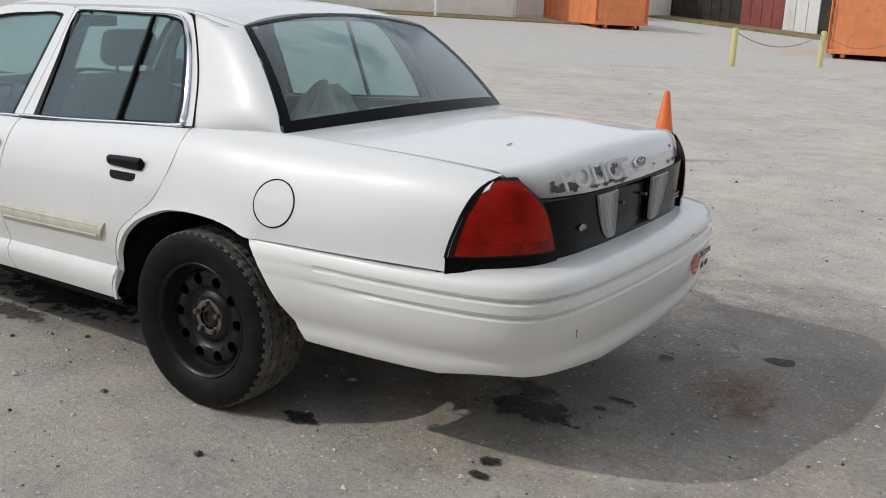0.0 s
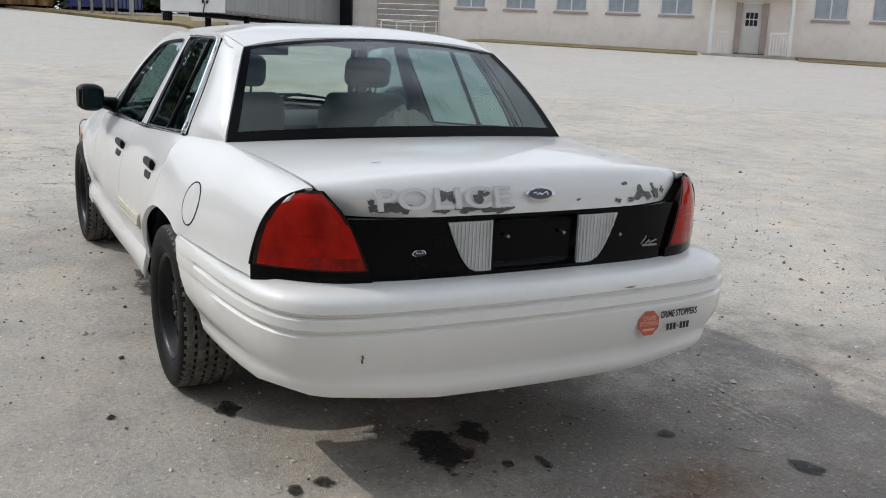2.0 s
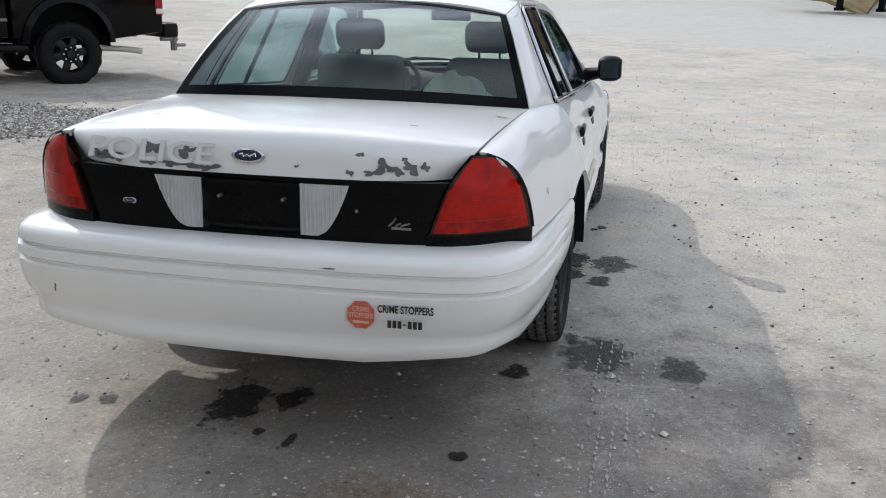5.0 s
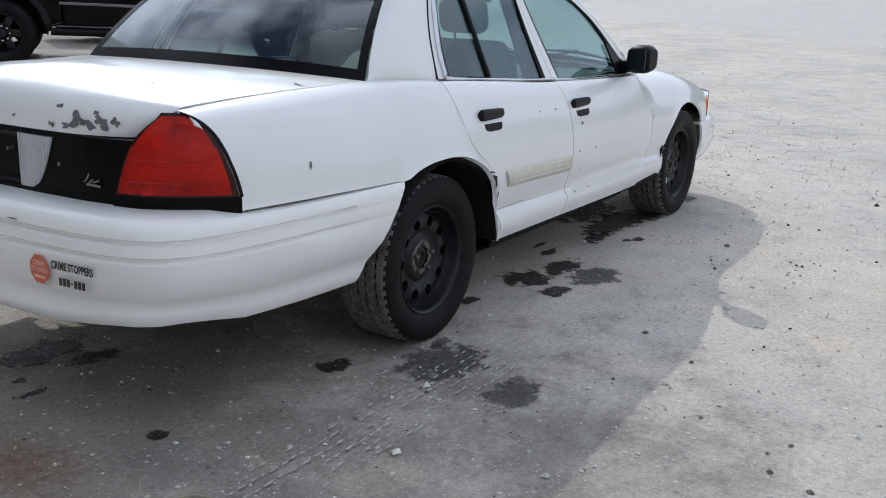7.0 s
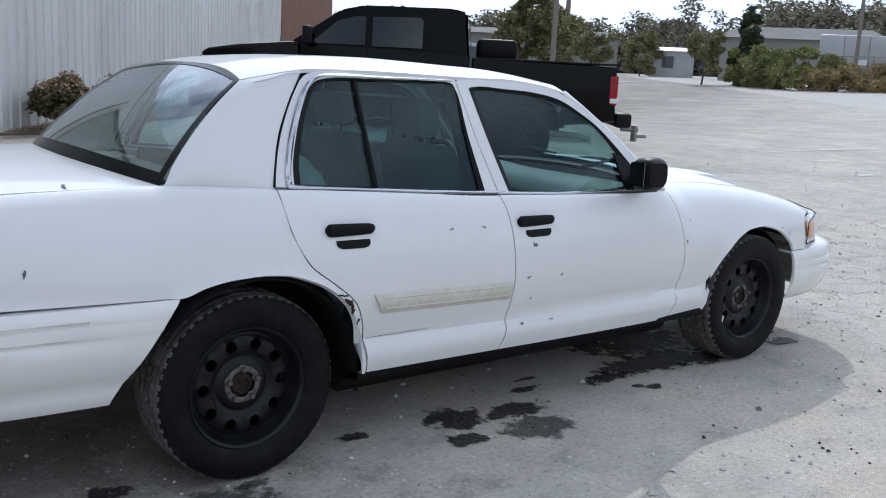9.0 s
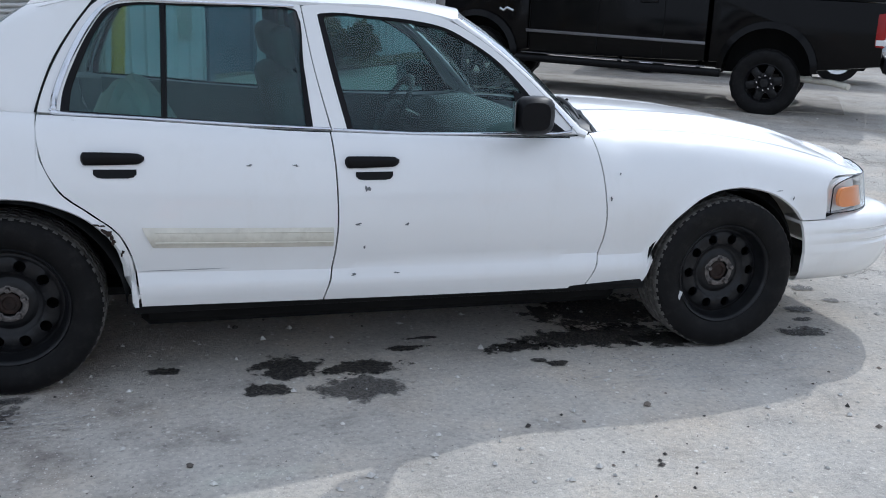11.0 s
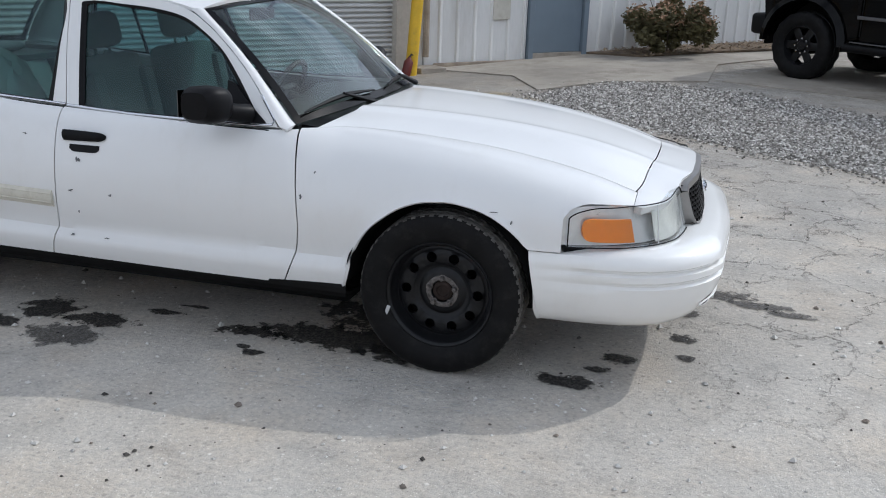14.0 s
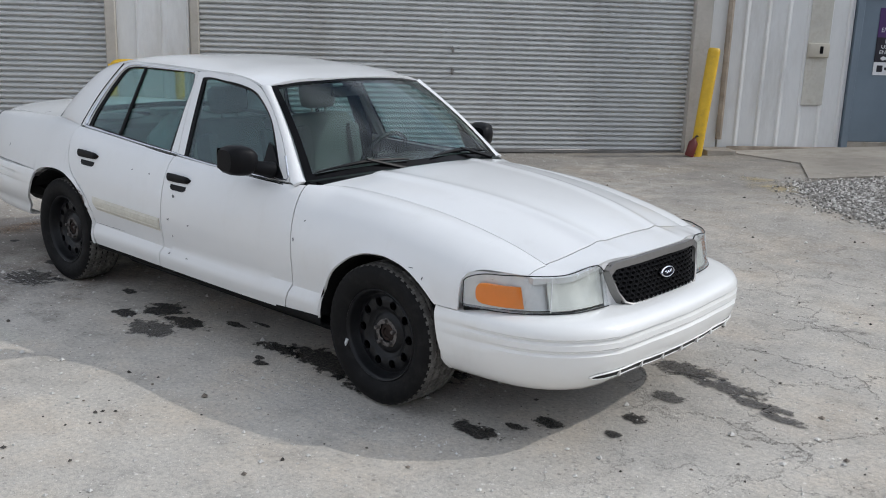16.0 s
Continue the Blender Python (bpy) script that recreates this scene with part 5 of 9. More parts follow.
def slot_point(y, v, out):
    z = 0.3515 + 0.016 * v * math.sqrt(max(0.0, 1 - abs(y / 0.63) ** 8))
    return Vector((FB_FACE(abs(y)) + FB_TUCK(z) + out, y, z))


sheet("lower_slot", [[slot_point(y, v, 0.0035) for v in lin(-1, 1, 5)] for y in lin(-0.63, 0.63, 60)], M_BLACK, fb, (1, 0, 0), 0.006, "dark slot low in the bumper")
bm = bmesh.new()
ends = lin(-0.63, 0.63, 60)
tube(bm, [slot_point(y, 1.1, 0.003) for y in ends] + [slot_point(y, -1.1, 0.003) for y in ends[::-1]] + [slot_point(ends[0], 1.1, 0.003)], 0.0035, 6)
part("slot_lip", bm, M_BUMPER, fb)
for y in lin(-0.48, 0.48, 7):
    bm = bmesh.new()
    p = slot_point(y, 0, 0.004)
    box(bm, p.x - 0.004, p.x + 0.004, y - 0.006, y + 0.006, p.z - 0.016, p.z + 0.016, 0.002)
    part("slot_rib", bm, M_BUMPER, fb)

# roof
ROOF_E = curve((0.08, 1.396), (0.16, 1.412), (0.28, 1.438), (0.4, 1.455), (0.97, 1.470), (1.35, 1.469), (1.54, 1.452), (1.72, 1.412), (1.74, 1.405))
ROOF_C = curve((0.12, 1.444), (0.4, 1.490), (0.65, 1.514), (0.95, 1.528), (1.4, 1.514), (1.7, 1.478), (1.85, 1.448))


def roof_half(x):
    """Half-width of the roof panel, drawn in at its rear corners."""
    return y_glass(ROOF_E(x)) - 0.004 - 0.042 * (1 - ss(0.08, 0.33, x))


def roof_place(u, w):
    x0 = 0.101 + 0.05 * (1 - w * w)
    x1 = 1.725 + 0.10 * (1 - abs(w) ** 2.2)
    x = x0 + (x1 - x0) * u
    ze, zc = ROOF_E(x), ROOF_C(x)
    y = w * roof_half(x)
    return (x, y, ze + (zc - ze) * (1 - abs(w) ** 3.6))


sheet("roof", [[roof_place(u, w) for w in lin(-1, 1, 41)] for u in lin(0, 1, 40)], M_WHITE, car, (0, 0, 1), 0.015)

# pillars
DF_EDGE = curve((1.03, 0.132), (1.067, 0.142), (1.195, 0.187), (1.317, 0.256), (1.44, 0.345))


def rear_pane(u, w):
    a = Vector((-0.258 - 0.075 * (1 - w * w), 0.768 * w, 1.043 + 0.018 * (1 - w * w)))
    b = Vector((0.098 + 0.05 * (1 - w * w), 0.606 * w, 1.396 + 0.05 * (1 - w * w)))
    return a.lerp(b, u) + Vector((-0.022, 0, 0.03)) * (4 * u * (1 - u)) * (1 - 0.4 * w * w)


for s, _ in SIDES:
    P = []
    for v in lin(0, 1, 22):
        zb = 1.030 + 0.412 * v
        a = rear_pane(v, s) + Vector((0.003, s * 0.004, 0.002))
        b = Vector(glass_place(s, DF_EDGE(zb) - 0.004, zb, 0.004))
        row = []
        for u in lin(0, 1, 16):
            p = a.lerp(b, u) + Vector((0, s * 0.022 * math.sin(math.pi * u**0.6), 0.004 * math.sin(math.pi * u)))
            if v < 0.12:
                k = 1 - v / 0.12
                zt = BELT(p.x) - 0.003
                p = p.lerp(Vector((p.x, s * (EDGE(p.x) - 0.002), zt)), k)
            if v > 0.80:
                x_top = 0.100 + 0.244 * u
                p = p.lerp(Vector((x_top, s * (roof_half(x_top) + 0.002), ROOF_E(x_top) - 0.003)), ((v - 0.80) / 0.20) ** 1.5)
            row.append(p)
        P.append(row)
    sheet("rear_pillar", P, M_WHITE, car, (0, s, 0.3), 0.015)
    bm = bmesh.new()
    tube(bm, [Vector(glass_place(s, DF_EDGE(z) - 0.003, z, 0.004)) for z in lin(1.035, 1.432, 16)], 0.0042, 6)
    part("door_gap", bm, M_DARK, car)
    # groove beside the rear window
    bm = bmesh.new()
    tube(bm, [rear_pane(u, s) + Vector((0.045, s * 0.012, 0.008)) for u in lin(0.04, 0.93, 14)] + [Vector(glass_place(s, x, z, 0.010)) for x, z in ((0.20, 1.408), (0.27, 1.428), (0.335, 1.436))], 0.0022, 5)
    part("pillar_groove", bm, M_GHOSTLINE, car)
    P = []
    outer = [(1.70, 1.412), (1.818, 1.337), (1.918, 1.260), (2.008, 1.180), (2.078, 1.107), (2.20, 0.965), (2.235, 0.955)]
    inner = [(1.74, 0.605, 1.412), (1.845, 0.638, 1.325), (1.945, 0.672, 1.240), (2.035, 0.705, 1.160), (2.105, 0.735, 1.092), (2.22, 0.79, 0.985), (2.245, 0.80, 0.965)]
    for (x, z), q in zip(outer, inner):
        a = Vector(glass_place(s, x, z, 0.003))
        b = Vector((q[0], s * q[1], q[2]))
        m = (a + b) / 2 + Vector((0.012, s * 0.012, 0.008))
        P.append([a, (a + m) / 2 + Vector((0.002, s * 0.003, 0.002)), m, (b + m) / 2 + Vector((0.003, 0, 0.002)), b])
    sheet("front_pillar", P, M_WHITE, car, (0.6, s, 0.5), 0.015)

# windshield and rear window


def pane(base, top, bulge):
    def at(u, w):
        a, b = Vector(base(w)), Vector(top(w))
        p = a.lerp(b, u)
        return p + Vector(bulge) * (4 * u * (1 - u)) * (1 - 0.4 * w * w)

    return at


ws = pane(lambda w: (2.245 + 0.125 * (1 - w * w), 0.80 * w, 0.966 + 0.034 * (1 - w * w)), lambda w: (1.733 + 0.10 * (1 - abs(w) ** 2.2), 0.607 * w, 1.412 + 0.035 * (1 - w * w)), (0.02, 0, 0.028))
rg = rear_pane
wsh = sheet("windshield", [[ws(u, w) for w in lin(-1, 1, 25)] for u in lin(0, 1, 13)], M_WSHIELD, car, (1, 0, 1), 0.005, "clear windshield with dark border")
rgl = sheet("rear_window", [[rg(u, w) for w in lin(-1, 1, 25)] for u in lin(0, 1, 13)], M_REARGLASS, car, (-1, 0, 1), 0.005, "rear window with black printed border")
for fn, own, hint, low, side, high in ((ws, wsh, (1, 0, 1), 0.05, 0.055, 0.03), (rg, rgl, (-1, 0, 1), 0.085, 0.05, 0.03)):
    off = Vector(hint).normalized() * 0.0025
    sheet("border", [[fn(u, w) + off for w in lin(-1, 1, 25)] for u in lin(0, low, 3)], M_GLOSSBLACK, own, hint, 0.0)
    sheet("border", [[fn(u, w) + off for w in lin(-1, 1, 25)] for u in lin(1 - high, 1, 3)], M_GLOSSBLACK, own, hint, 0.0)
    for s in (-1, 1):
        sheet("border", [[fn(u, s * w) + off for w in lin(1 - side, 1, 3)] for u in lin(low, 1 - high, 12)], M_GLOSSBLACK, own, hint, 0.0)

# cowl, wipers
P = [[(x, y, z) for x, z in ((2.24 + 0.125 * (1 - w * w) - 0.01, 0.955 + 0.034 * (1 - w * w)), (2.30 + 0.115 * (1 - w * w), 0.950 + 0.04 * (1 - w * w)), (2.345 + 0.10 * (1 - w * w), 0.942 + 0.045 * (1 - w * w)))] for w in lin(-1, 1, 21) for y in [0.79 * w if abs(w) < 0.9 else 0.72 * w]]
sheet("cowl", P, M_BLACK, car, (0, 0, 1), 0.02, "black plastic cowl below the windshield")
for y0, y1 in ((-0.72, -0.12), (0.08, 0.66)):
    bm = bmesh.new()
    pts = []
    for k, u in enumerate(lin(0, 1, 7)):
        y = y0 + (y1 - y0) * u
        p = ws(0.045 + 0.03 * math.sin(math.pi * u), y / 0.78)
        pts.append(p + Vector((0.014, 0, 0.014)))
    tube(bm, pts, [0.004, 0.007, 0.010, 0.011, 0.010, 0.007, 0.004], 6)
    yb = y1 - 0.02
    tube(bm, [(2.31 + 0.06 * (1 - (yb / 0.8) ** 2), yb, 0.985), pts[3] + Vector((0.005, 0, 0.012))], [0.014, 0.007], 6)
    part("wiper", bm, M_BLACK, car, "black wiper arm and blade")

# door mirrors
for s, _ in SIDES:
    bm = bmesh.new()
    rings = []
    for u in lin(0, 1, 9):
        y = 0.945 + 0.150 * u
        k = 1 - abs(2 * u - 1.0) ** 3 * 0.30
        ring = []
        for a in lin(0, 2 * math.pi, 17)[:-1]:
            ca, sa = math.cos(a), math.sin(a)
            sx = math.copysign(abs(ca) ** 0.6, ca) * 0.080 * k
            sz = math.copysign(abs(sa) ** 0.6, sa) * 0.078 * k
            ring.append(bm.verts.new((1.945 + sx * 0.98 - 0.03 * (u - 0.5) + 0.018 * max(0.0, ca) * (1 - 0.6 * u), s * y, 1.056 + sz + 0.006 * u)))
        rings.append(ring)
    for a, b in zip(rings, rings[1:]):
        for q in range(16):
            bm.faces.new((a[q], a[(q + 1) % 16], b[(q + 1) % 16], b[q]))
    bm.faces.new(rings[0])
    bm.faces.new(rings[-1][::-1])
    tube(bm, [(2.05, s * 0.86, 1.005), (2.03, s * 0.93, 1.02), (1.97, s * 0.99, 1.035)], [0.045, 0.038, 0.034], 10)
    mir = part("door_mirror", bm, M_FADED, car, "black plastic door mirror")
    P = [[(1.865 - 0.030 * (u - 0.5), s * (0.962 + 0.116 * u), 1.004 + 0.108 * v + 0.008 * u) for v in lin(0, 1, 5)] for u in lin(0, 1, 7)]
    sheet("mirror_glass", P, M_MIRROR, mir, (-1, 0, 0), 0.004, "mirror glass")


# wheels
def wheel(x, s, lean=0.0):
    hub = (x, s * (0.815 if s < 0 else 0.848), 0.3415)
    bm = bmesh.new()
    R = 0.342
    prof = [(0.222, 0.098), (0.232, 0.108), (0.262, 0.119), (0.295, 0.122), (0.316, 0.117), (0.327, 0.110), (0.333, 0.102), (0.3355, 0.092), (0.336, 0.072), (0.327, 0.069), (0.327, 0.060), (0.3375, 0.057), (0.338, 0.027), (0.328, 0.024), (0.328, 0.013), (0.338, 0.010)]
    prof = prof + [(r, -a) for r, a in prof[::-1]]

    def notch(q, k):
        kk = min(k, len(prof) - 1 - k)
        if 5 <= kk <= 8:
            return -0.003 if q % 4 == 0 else 0.0
        return -0.004 if (q % 4 == 0 and kk > 10) else 0.0

    prof = [(r + 0.0035 * ss(0.30, 0.333, r), a) for r, a in prof]
    lathe(bm, prof, 216, "y", notch)
    w = part("wheel", bm, [M_RUBBER, M_TREAD], car, "worn black tyre on a steel rim", sharp=30)
    me = w.data
    for p in me.polygons:
        c = p.center
        r = math.hypot(c.x, c.z)
        block = int((math.atan2(c.z, c.x) / (2 * math.pi) + 1) * 216) % 4
        if r > 0.3325 or (r > 0.326 and block in (1, 2)):
            p.material_index = 1
    w.matrix_basis = Matrix.Translation(hub) @ pose(0, 0, 0, 0, lean, 0 if s < 0 else 180)
    # outer side of the wheel is -y before it is turned
    bm = bmesh.new()
    lathe(bm, [(0.226, -0.098), (0.220, -0.104), (0.212, -0.100), (0.206, -0.088), (0.200, -0.060), (0.192, -0.045), (0.183, -0.046), (0.1785, -0.050)], 60)
    lathe(bm, [(0.226, -0.098), (0.21, -0.06), (0.205, 0.09), (0.226, 0.098)], 48)
    lathe(bm, [(0.1225, -0.050), (0.112, -0.040), (0.100, -0.038), (0.088, -0.046), (0.080, -0.050), (0.046, -0.050), (0.044, -0.04), (0.044, -0.03)], 60)
    rim = part("rim", bm, M_STEEL, w, "black steel rim with round vent holes")
    # band with ten holes
    bm = bmesh.new()
    n_h = 10
    for k in range(n_h):
        a0, a1 = 2 * math.pi * (k - 0.5) / n_h, 2 * math.pi * (k + 0.5) / n_h
        per = []
        r0, r1 = 0.1225, 0.1785
        for t in lin(0, 1, 9)[:-1]:
            per.append((r1, a0 + (a1 - a0) * t))
        for t in lin(0, 1, 5)[:-1]:
            per.append((r1 + (r0 - r1) * t, a1))
        for t in lin(0, 1, 9)[:-1]:
            per.append((r0, a1 + (a0 - a1) * t))
        for t in lin(0, 1, 5)[:-1]:
            per.append((r0 + (r1 - r0) * t, a0))
        am, rm = (a0 + a1) / 2, 0.151
        cx, cz = rm * math.cos(am), rm * math.sin(am)
        o, h, d = [], [], []
        for r, a in per:
            px, pz = r * math.cos(a), r * math.sin(a)
            L = math.hypot(px - cx, pz - cz)
            hx, hz = cx + (px - cx) / L * 0.0215, cz + (pz - cz) / L * 0.0215
            bulge = -0.050 - 0.006 * math.sin(math.pi * (r - r0) / (r1 - r0))
            o.append(bm.verts.new((px, bulge, pz)))
            h.append(bm.verts.new((hx, -0.0565, hz)))
            d.append(bm.verts.new((hx, -0.038, hz)))
        m = len(per)
        for q in range(m):
            q2 = (q + 1) % m
            bm.faces.new((o[q], o[q2], h[q2], h[q]))
            bm.faces.new((h[q], h[q2], d[q2], d[q]))
    part("vent_band", bm, M_STEEL, w)
    bm = bmesh.new()
    lathe(bm, [(0.001, 0.02), (0.19, 0.02)], 32)
    part("brake_disc", bm, M_DARK, w)
    bm = bmesh.new()
    lathe(bm, [(0.001, -0.040), (0.022, -0.041), (0.026, -0.050), (0.034, -0.050), (0.041, -0.045), (0.043, -0.03)], 32)
    part("hub_cap", bm, M_RUST, w, "rusty bare hub centre")
    for k in range(5):
        a = 2 * math.pi * k / 5 + math.pi / 2
        bm = bmesh.new()
        lathe(bm, [(0.001, -0.074), (0.008, -0.074), (0.0105, -0.070), (0.0105, -0.052), (0.016, -0.050)], 6)
        bmesh.ops.translate(bm, verts=bm.verts, vec=(0.057 * math.cos(a), 0, 0.057 * math.sin(a)))
        part("lug_nut", bm, M_LUG, w, smooth=False)
    bm = bmesh.new()
    lathe(bm, [(0.068, -0.0515), (0.066, -0.053), (0.05, -0.053), (0.048, -0.0515)], 40)
    part("hub_ring", bm, M_LUG, w, "worn bare metal ring round the hub")
    if x > 1 and s < 0:
        bm = bmesh.new()
        a = math.radians(203)
        box(bm, -0.008, 0.008, -0.112, -0.102, -0.024, 0.024, 0.003, 2, pose(0.236 * math.cos(a), 0, 0.236 * math.sin(a), 0, 20, 0))
        part("balance_weight", bm, M_REV, w, "pale balance weight on the rim")
    return w


for x in (0.0, 2.913):
    for s, _ in SIDES:
        wheel(x, s)

# cabin
bm = bmesh.new()
box(bm, -0.2, 2.3, -0.78, 0.78, 0.33, 0.36)
box(bm, -0.25, -0.2, -0.72, 0.72, 0.33, 1.0)
box(bm, 2.25, 2.3, -0.72, 0.72, 0.33, 0.92)
part("cabin_floor", bm, M_DARK, car)


def seat(x, y, w, mat, back_lean=0.22, height=0.62, head=True, name="front_seat"):
    bm = bmesh.new()
    box(bm, x - 0.02, x + 0.48, y - w / 2, y + w / 2, 0.42, 0.60, 0.05, 3)
    m = Matrix.Translation((x + 0.06, y, 0.56)) @ pose(0, 0, 0, 0, -math.degrees(back_lean), 0)
    box(bm, -0.09, 0.06, -w / 2 + 0.02, w / 2 - 0.02, 0.0, height, 0.055, 3, m)
    for k in (-1, 1):
        box(bm, -0.05, 0.10, k * w * 0.40 - 0.05, k * w * 0.40 + 0.05, 0.05, height - 0.08, 0.04, 2, m)
    if head:
        box(bm, -0.05, 0.06, -0.14, 0.14, height + 0.03, height + 0.20, 0.05, 3, m)
        for k in (-0.06, 0.06):
            tube(bm, [m @ Vector((0, k, height - 0.03)), m @ Vector((0, k, height + 0.08))], 0.007, 6)
    return part(name, bm, mat, car, "grey cloth bucket seat with headrest" if head else "pale vinyl rear bench")


seat(1.15, -0.38, 0.54, M_CLOTH)
seat(1.15, 0.38, 0.54, M_CLOTH)
bm = bmesh.new()
box(bm, 0.10, 0.62, -0.58, 0.58, 0.42, 0.60, 0.06, 3)
mrs = Matrix.Translation((0.16, 0, 0.55)) @ pose(0, 0, 0, 0, -18, 0)
box(bm, -0.10, 0.05, -0.58, 0.58, 0.0, 0.46, 0.06, 3, mrs)
part("rear_bench", bm, M_VINYL, car, "pale vinyl rear bench")
P = [[(x, y, 1.012 + 0.02 * math.sin(7 * y + 3 * x) * 0.3) for y in lin(-0.72, 0.72, 13)] for x in lin(-0.32, 0.06, 6)]
sheet("parcel_shelf", P, M_VINYL, car, (0, 0, 1), 0.03, "pale grey parcel shelf")
bm = bmesh.new()
box(bm, -0.22, -0.10, -0.11, 0.11, 1.03, 1.075, 0.012, 2)
lampbox = part("high_brake_lamp", bm, M_VINYL, car, "high brake lamp in a pale housing")
bm = bmesh.new()
box(bm, -0.226, -0.219, -0.075, 0.075, 1.04, 1.068, 0.002)
part("lens", bm, M_REDDEEP, lampbox)
bm = bmesh.new()
bmesh.ops.create_uvsphere(bm, u_segments=18, v_segments=10, radius=1, matrix=pose(-0.14, 0.45, 1.045) @ Matrix.Diagonal((0.10, 0.13, 0.03, 1)))
bmesh.ops.create_uvsphere(bm, u_segments=14, v_segments=8, radius=1, matrix=pose(-0.1, -0.42, 1.04) @ Matrix.Diagonal((0.09, 0.2, 0.022, 1)))
part("folded_cloth", bm, M_VINYL, car, "crumpled pale cloth on the parcel shelf")
P = []
for y in lin(-0.76, 0.76, 17):
    hoodlet = 0.045 * math.exp(-(((y - 0.38) / 0.2) ** 2))
    P.append([(x, y, z) for x, z in ((2.24, 0.955), (2.05, 0.965 + hoodlet), (1.88, 0.945 + hoodlet), (1.82, 0.90), (1.80, 0.80), (1.86, 0.62), (1.95, 0.5))])
sheet("dashboard", P, M_DASH, car, (-0.3, 0, 1), 0.02, "dark grey padded dashboard")
bm = bmesh.new()
mst = Matrix.Translation((1.68, 0.38, 0.93)) @ pose(0, 0, 0, 0, -62, 0)
N = 32
ringv = []
for q in range(N):
    a = 2 * math.pi * q / N
    c = Vector((0.185 * math.cos(a), 0.185 * math.sin(a), 0))
    rad = Vector((math.cos(a), math.sin(a), 0))
    ringv.append([bm.verts.new(mst @ (c + 0.015 * (math.cos(b) * rad + math.sin(b) * Vector((0, 0, 1))))) for b in lin(0, 2 * math.pi, 9)[:-1]])
for q in range(N):
    for k in range(8):
        bm.faces.new((ringv[q][k], ringv[q][(k + 1) % 8], ringv[(q + 1) % N][(k + 1) % 8], ringv[(q + 1) % N][k]))
box(bm, -0.09, 0.05, -0.09, 0.09, -0.03, 0.015, 0.02, 2, mst)
for a in (1.57, -1.57, 3.14):
    tube(bm, [mst @ Vector((0, 0, -0.01)), mst @ Vector((0.18 * math.cos(a), 0.18 * math.sin(a), 0))], 0.014, 6)
tube(bm, [mst @ Vector((0, 0, -0.02)), (1.95, 0.38, 0.80)], 0.035, 8)
part("steering_wheel", bm, M_DASH, car, "dark steering wheel")
bm = bmesh.new()
box(bm, 1.72, 1.745, -0.13, 0.13, 1.335, 1.395, 0.012, 2)
tube(bm, [(1.75, 0, 1.37), (1.80, 0, 1.425)], 0.008)
part("inside_mirror", bm, M_DASH, car)
P = [[(x, y, min(ROOF_E(x), ROOF_C(x)) - 0.035 + 0.03 * (1 - (y / 0.6) ** 2)) for y in lin(-0.58, 0.58, 9)] for x in lin(0.2, 1.7, 9)]
sheet("headliner", P, M_VINYL, car, (0, 0, -1), 0.0)
for s, _ in SIDES:
    bm = bmesh.new()
    tube(bm, [(1.16, s * 0.78, 0.4), (1.13, s * 0.76, 1.0), (1.08, s * 0.60, 1.42)], [0.05, 0.045, 0.04], 8)
    part("inner_pillar", bm, M_DASH, car)

# rear lettering and peeled patches
rng = random.Random(7)
face_m = Matrix.Translation((lid_face(0.35, 0.975) - 0.0095, 0.352, 0.976)) @ FACE_B @ pose(0, 0, 0, -24, -4.6, 0)
lettering("lettering_edge", "POLICE", 0.098, face_m, M_GHOSTLINE, lid, 0.0006, 0.0022, 0.462)
lettering("lettering", "POLICE", 0.098, face_m @ Matrix.Translation((0, 0, 0.0012)), M_GHOST, lid, 0.0006, 0.0, 0.456, "POLICE in faded white letters")


def peel(y, z, ry, rz, n=28):
    pts = [(lid_face(py, pz) - 0.0035, py, pz) for py, pz in blob(rng, y, z, ry, rz, n, 0.5)]
    fan("peeled_patch", pts, (lid_face(y, z) - 0.0035, y, z), M_PEEL, lid, "bare primer where paint has peeled")


for y, z, a, b in ((0.515, 0.944, 0.035, 0.010), (0.565, 0.957, 0.014, 0.014), (0.49, 0.955, 0.03, 0.016), (0.36, 0.938, 0.02, 0.008), (0.345, 0.99, 0.018, 0.024), (0.325, 0.975, 0.012, 0.010), (0.225, 0.982, 0.026, 0.018), (0.215, 0.940, 0.07, 0.009), (0.14, 0.936, 0.03, 0.010), (0.28, 0.938, 0.025, 0.007), (-0.36, 1.0, 0.010, 0.008), (-0.43, 0.965, 0.024, 0.016), (-0.47, 0.955, 0.022, 0.014), (-0.40, 0.945, 0.02, 0.010), (-0.52, 0.96, 0.022, 0.016), (-0.50, 0.985, 0.012, 0.008), (-0.33, 0.943, 0.012, 0.008), (-0.155, 0.955, 0.005, 0.006), (-0.56, 0.965, 0.012, 0.012)):
    peel(y, z, a, b)


RBX0 = curve(*[(b, a) for a, b in RB[:6]])


def chip(parent, place_fn, x, z, a, b):
    pts = [place_fn(p, q) for p, q in blob(rng, x, z, a, b, 14, 0.5)]
    fan("paint_chip", pts, place_fn(x, z), M_PEEL, parent)


for x, y, a in ((-0.985, 0.466, 0.012), (-0.98, -0.465, 0.012), (-0.55, -0.70, 0.018)):
    chip(lid, lambda p, q: (p, q, lid_top(p, q) + 0.003), x, y, a * 0.5, a)
for own, s, x, z, a, b in ((fender[-1], -1, 2.332, 0.701, 0.006, 0.008), (quarter[-1], -1, -0.726, 0.814, 0.005, 0.012), (rb, -1, 0, 0, 0, 0)):
    if a:
        chip(own, lambda p, q, s=s: (p, s * (y_side(p, q) + 0.0025), q), x, z, a, b)

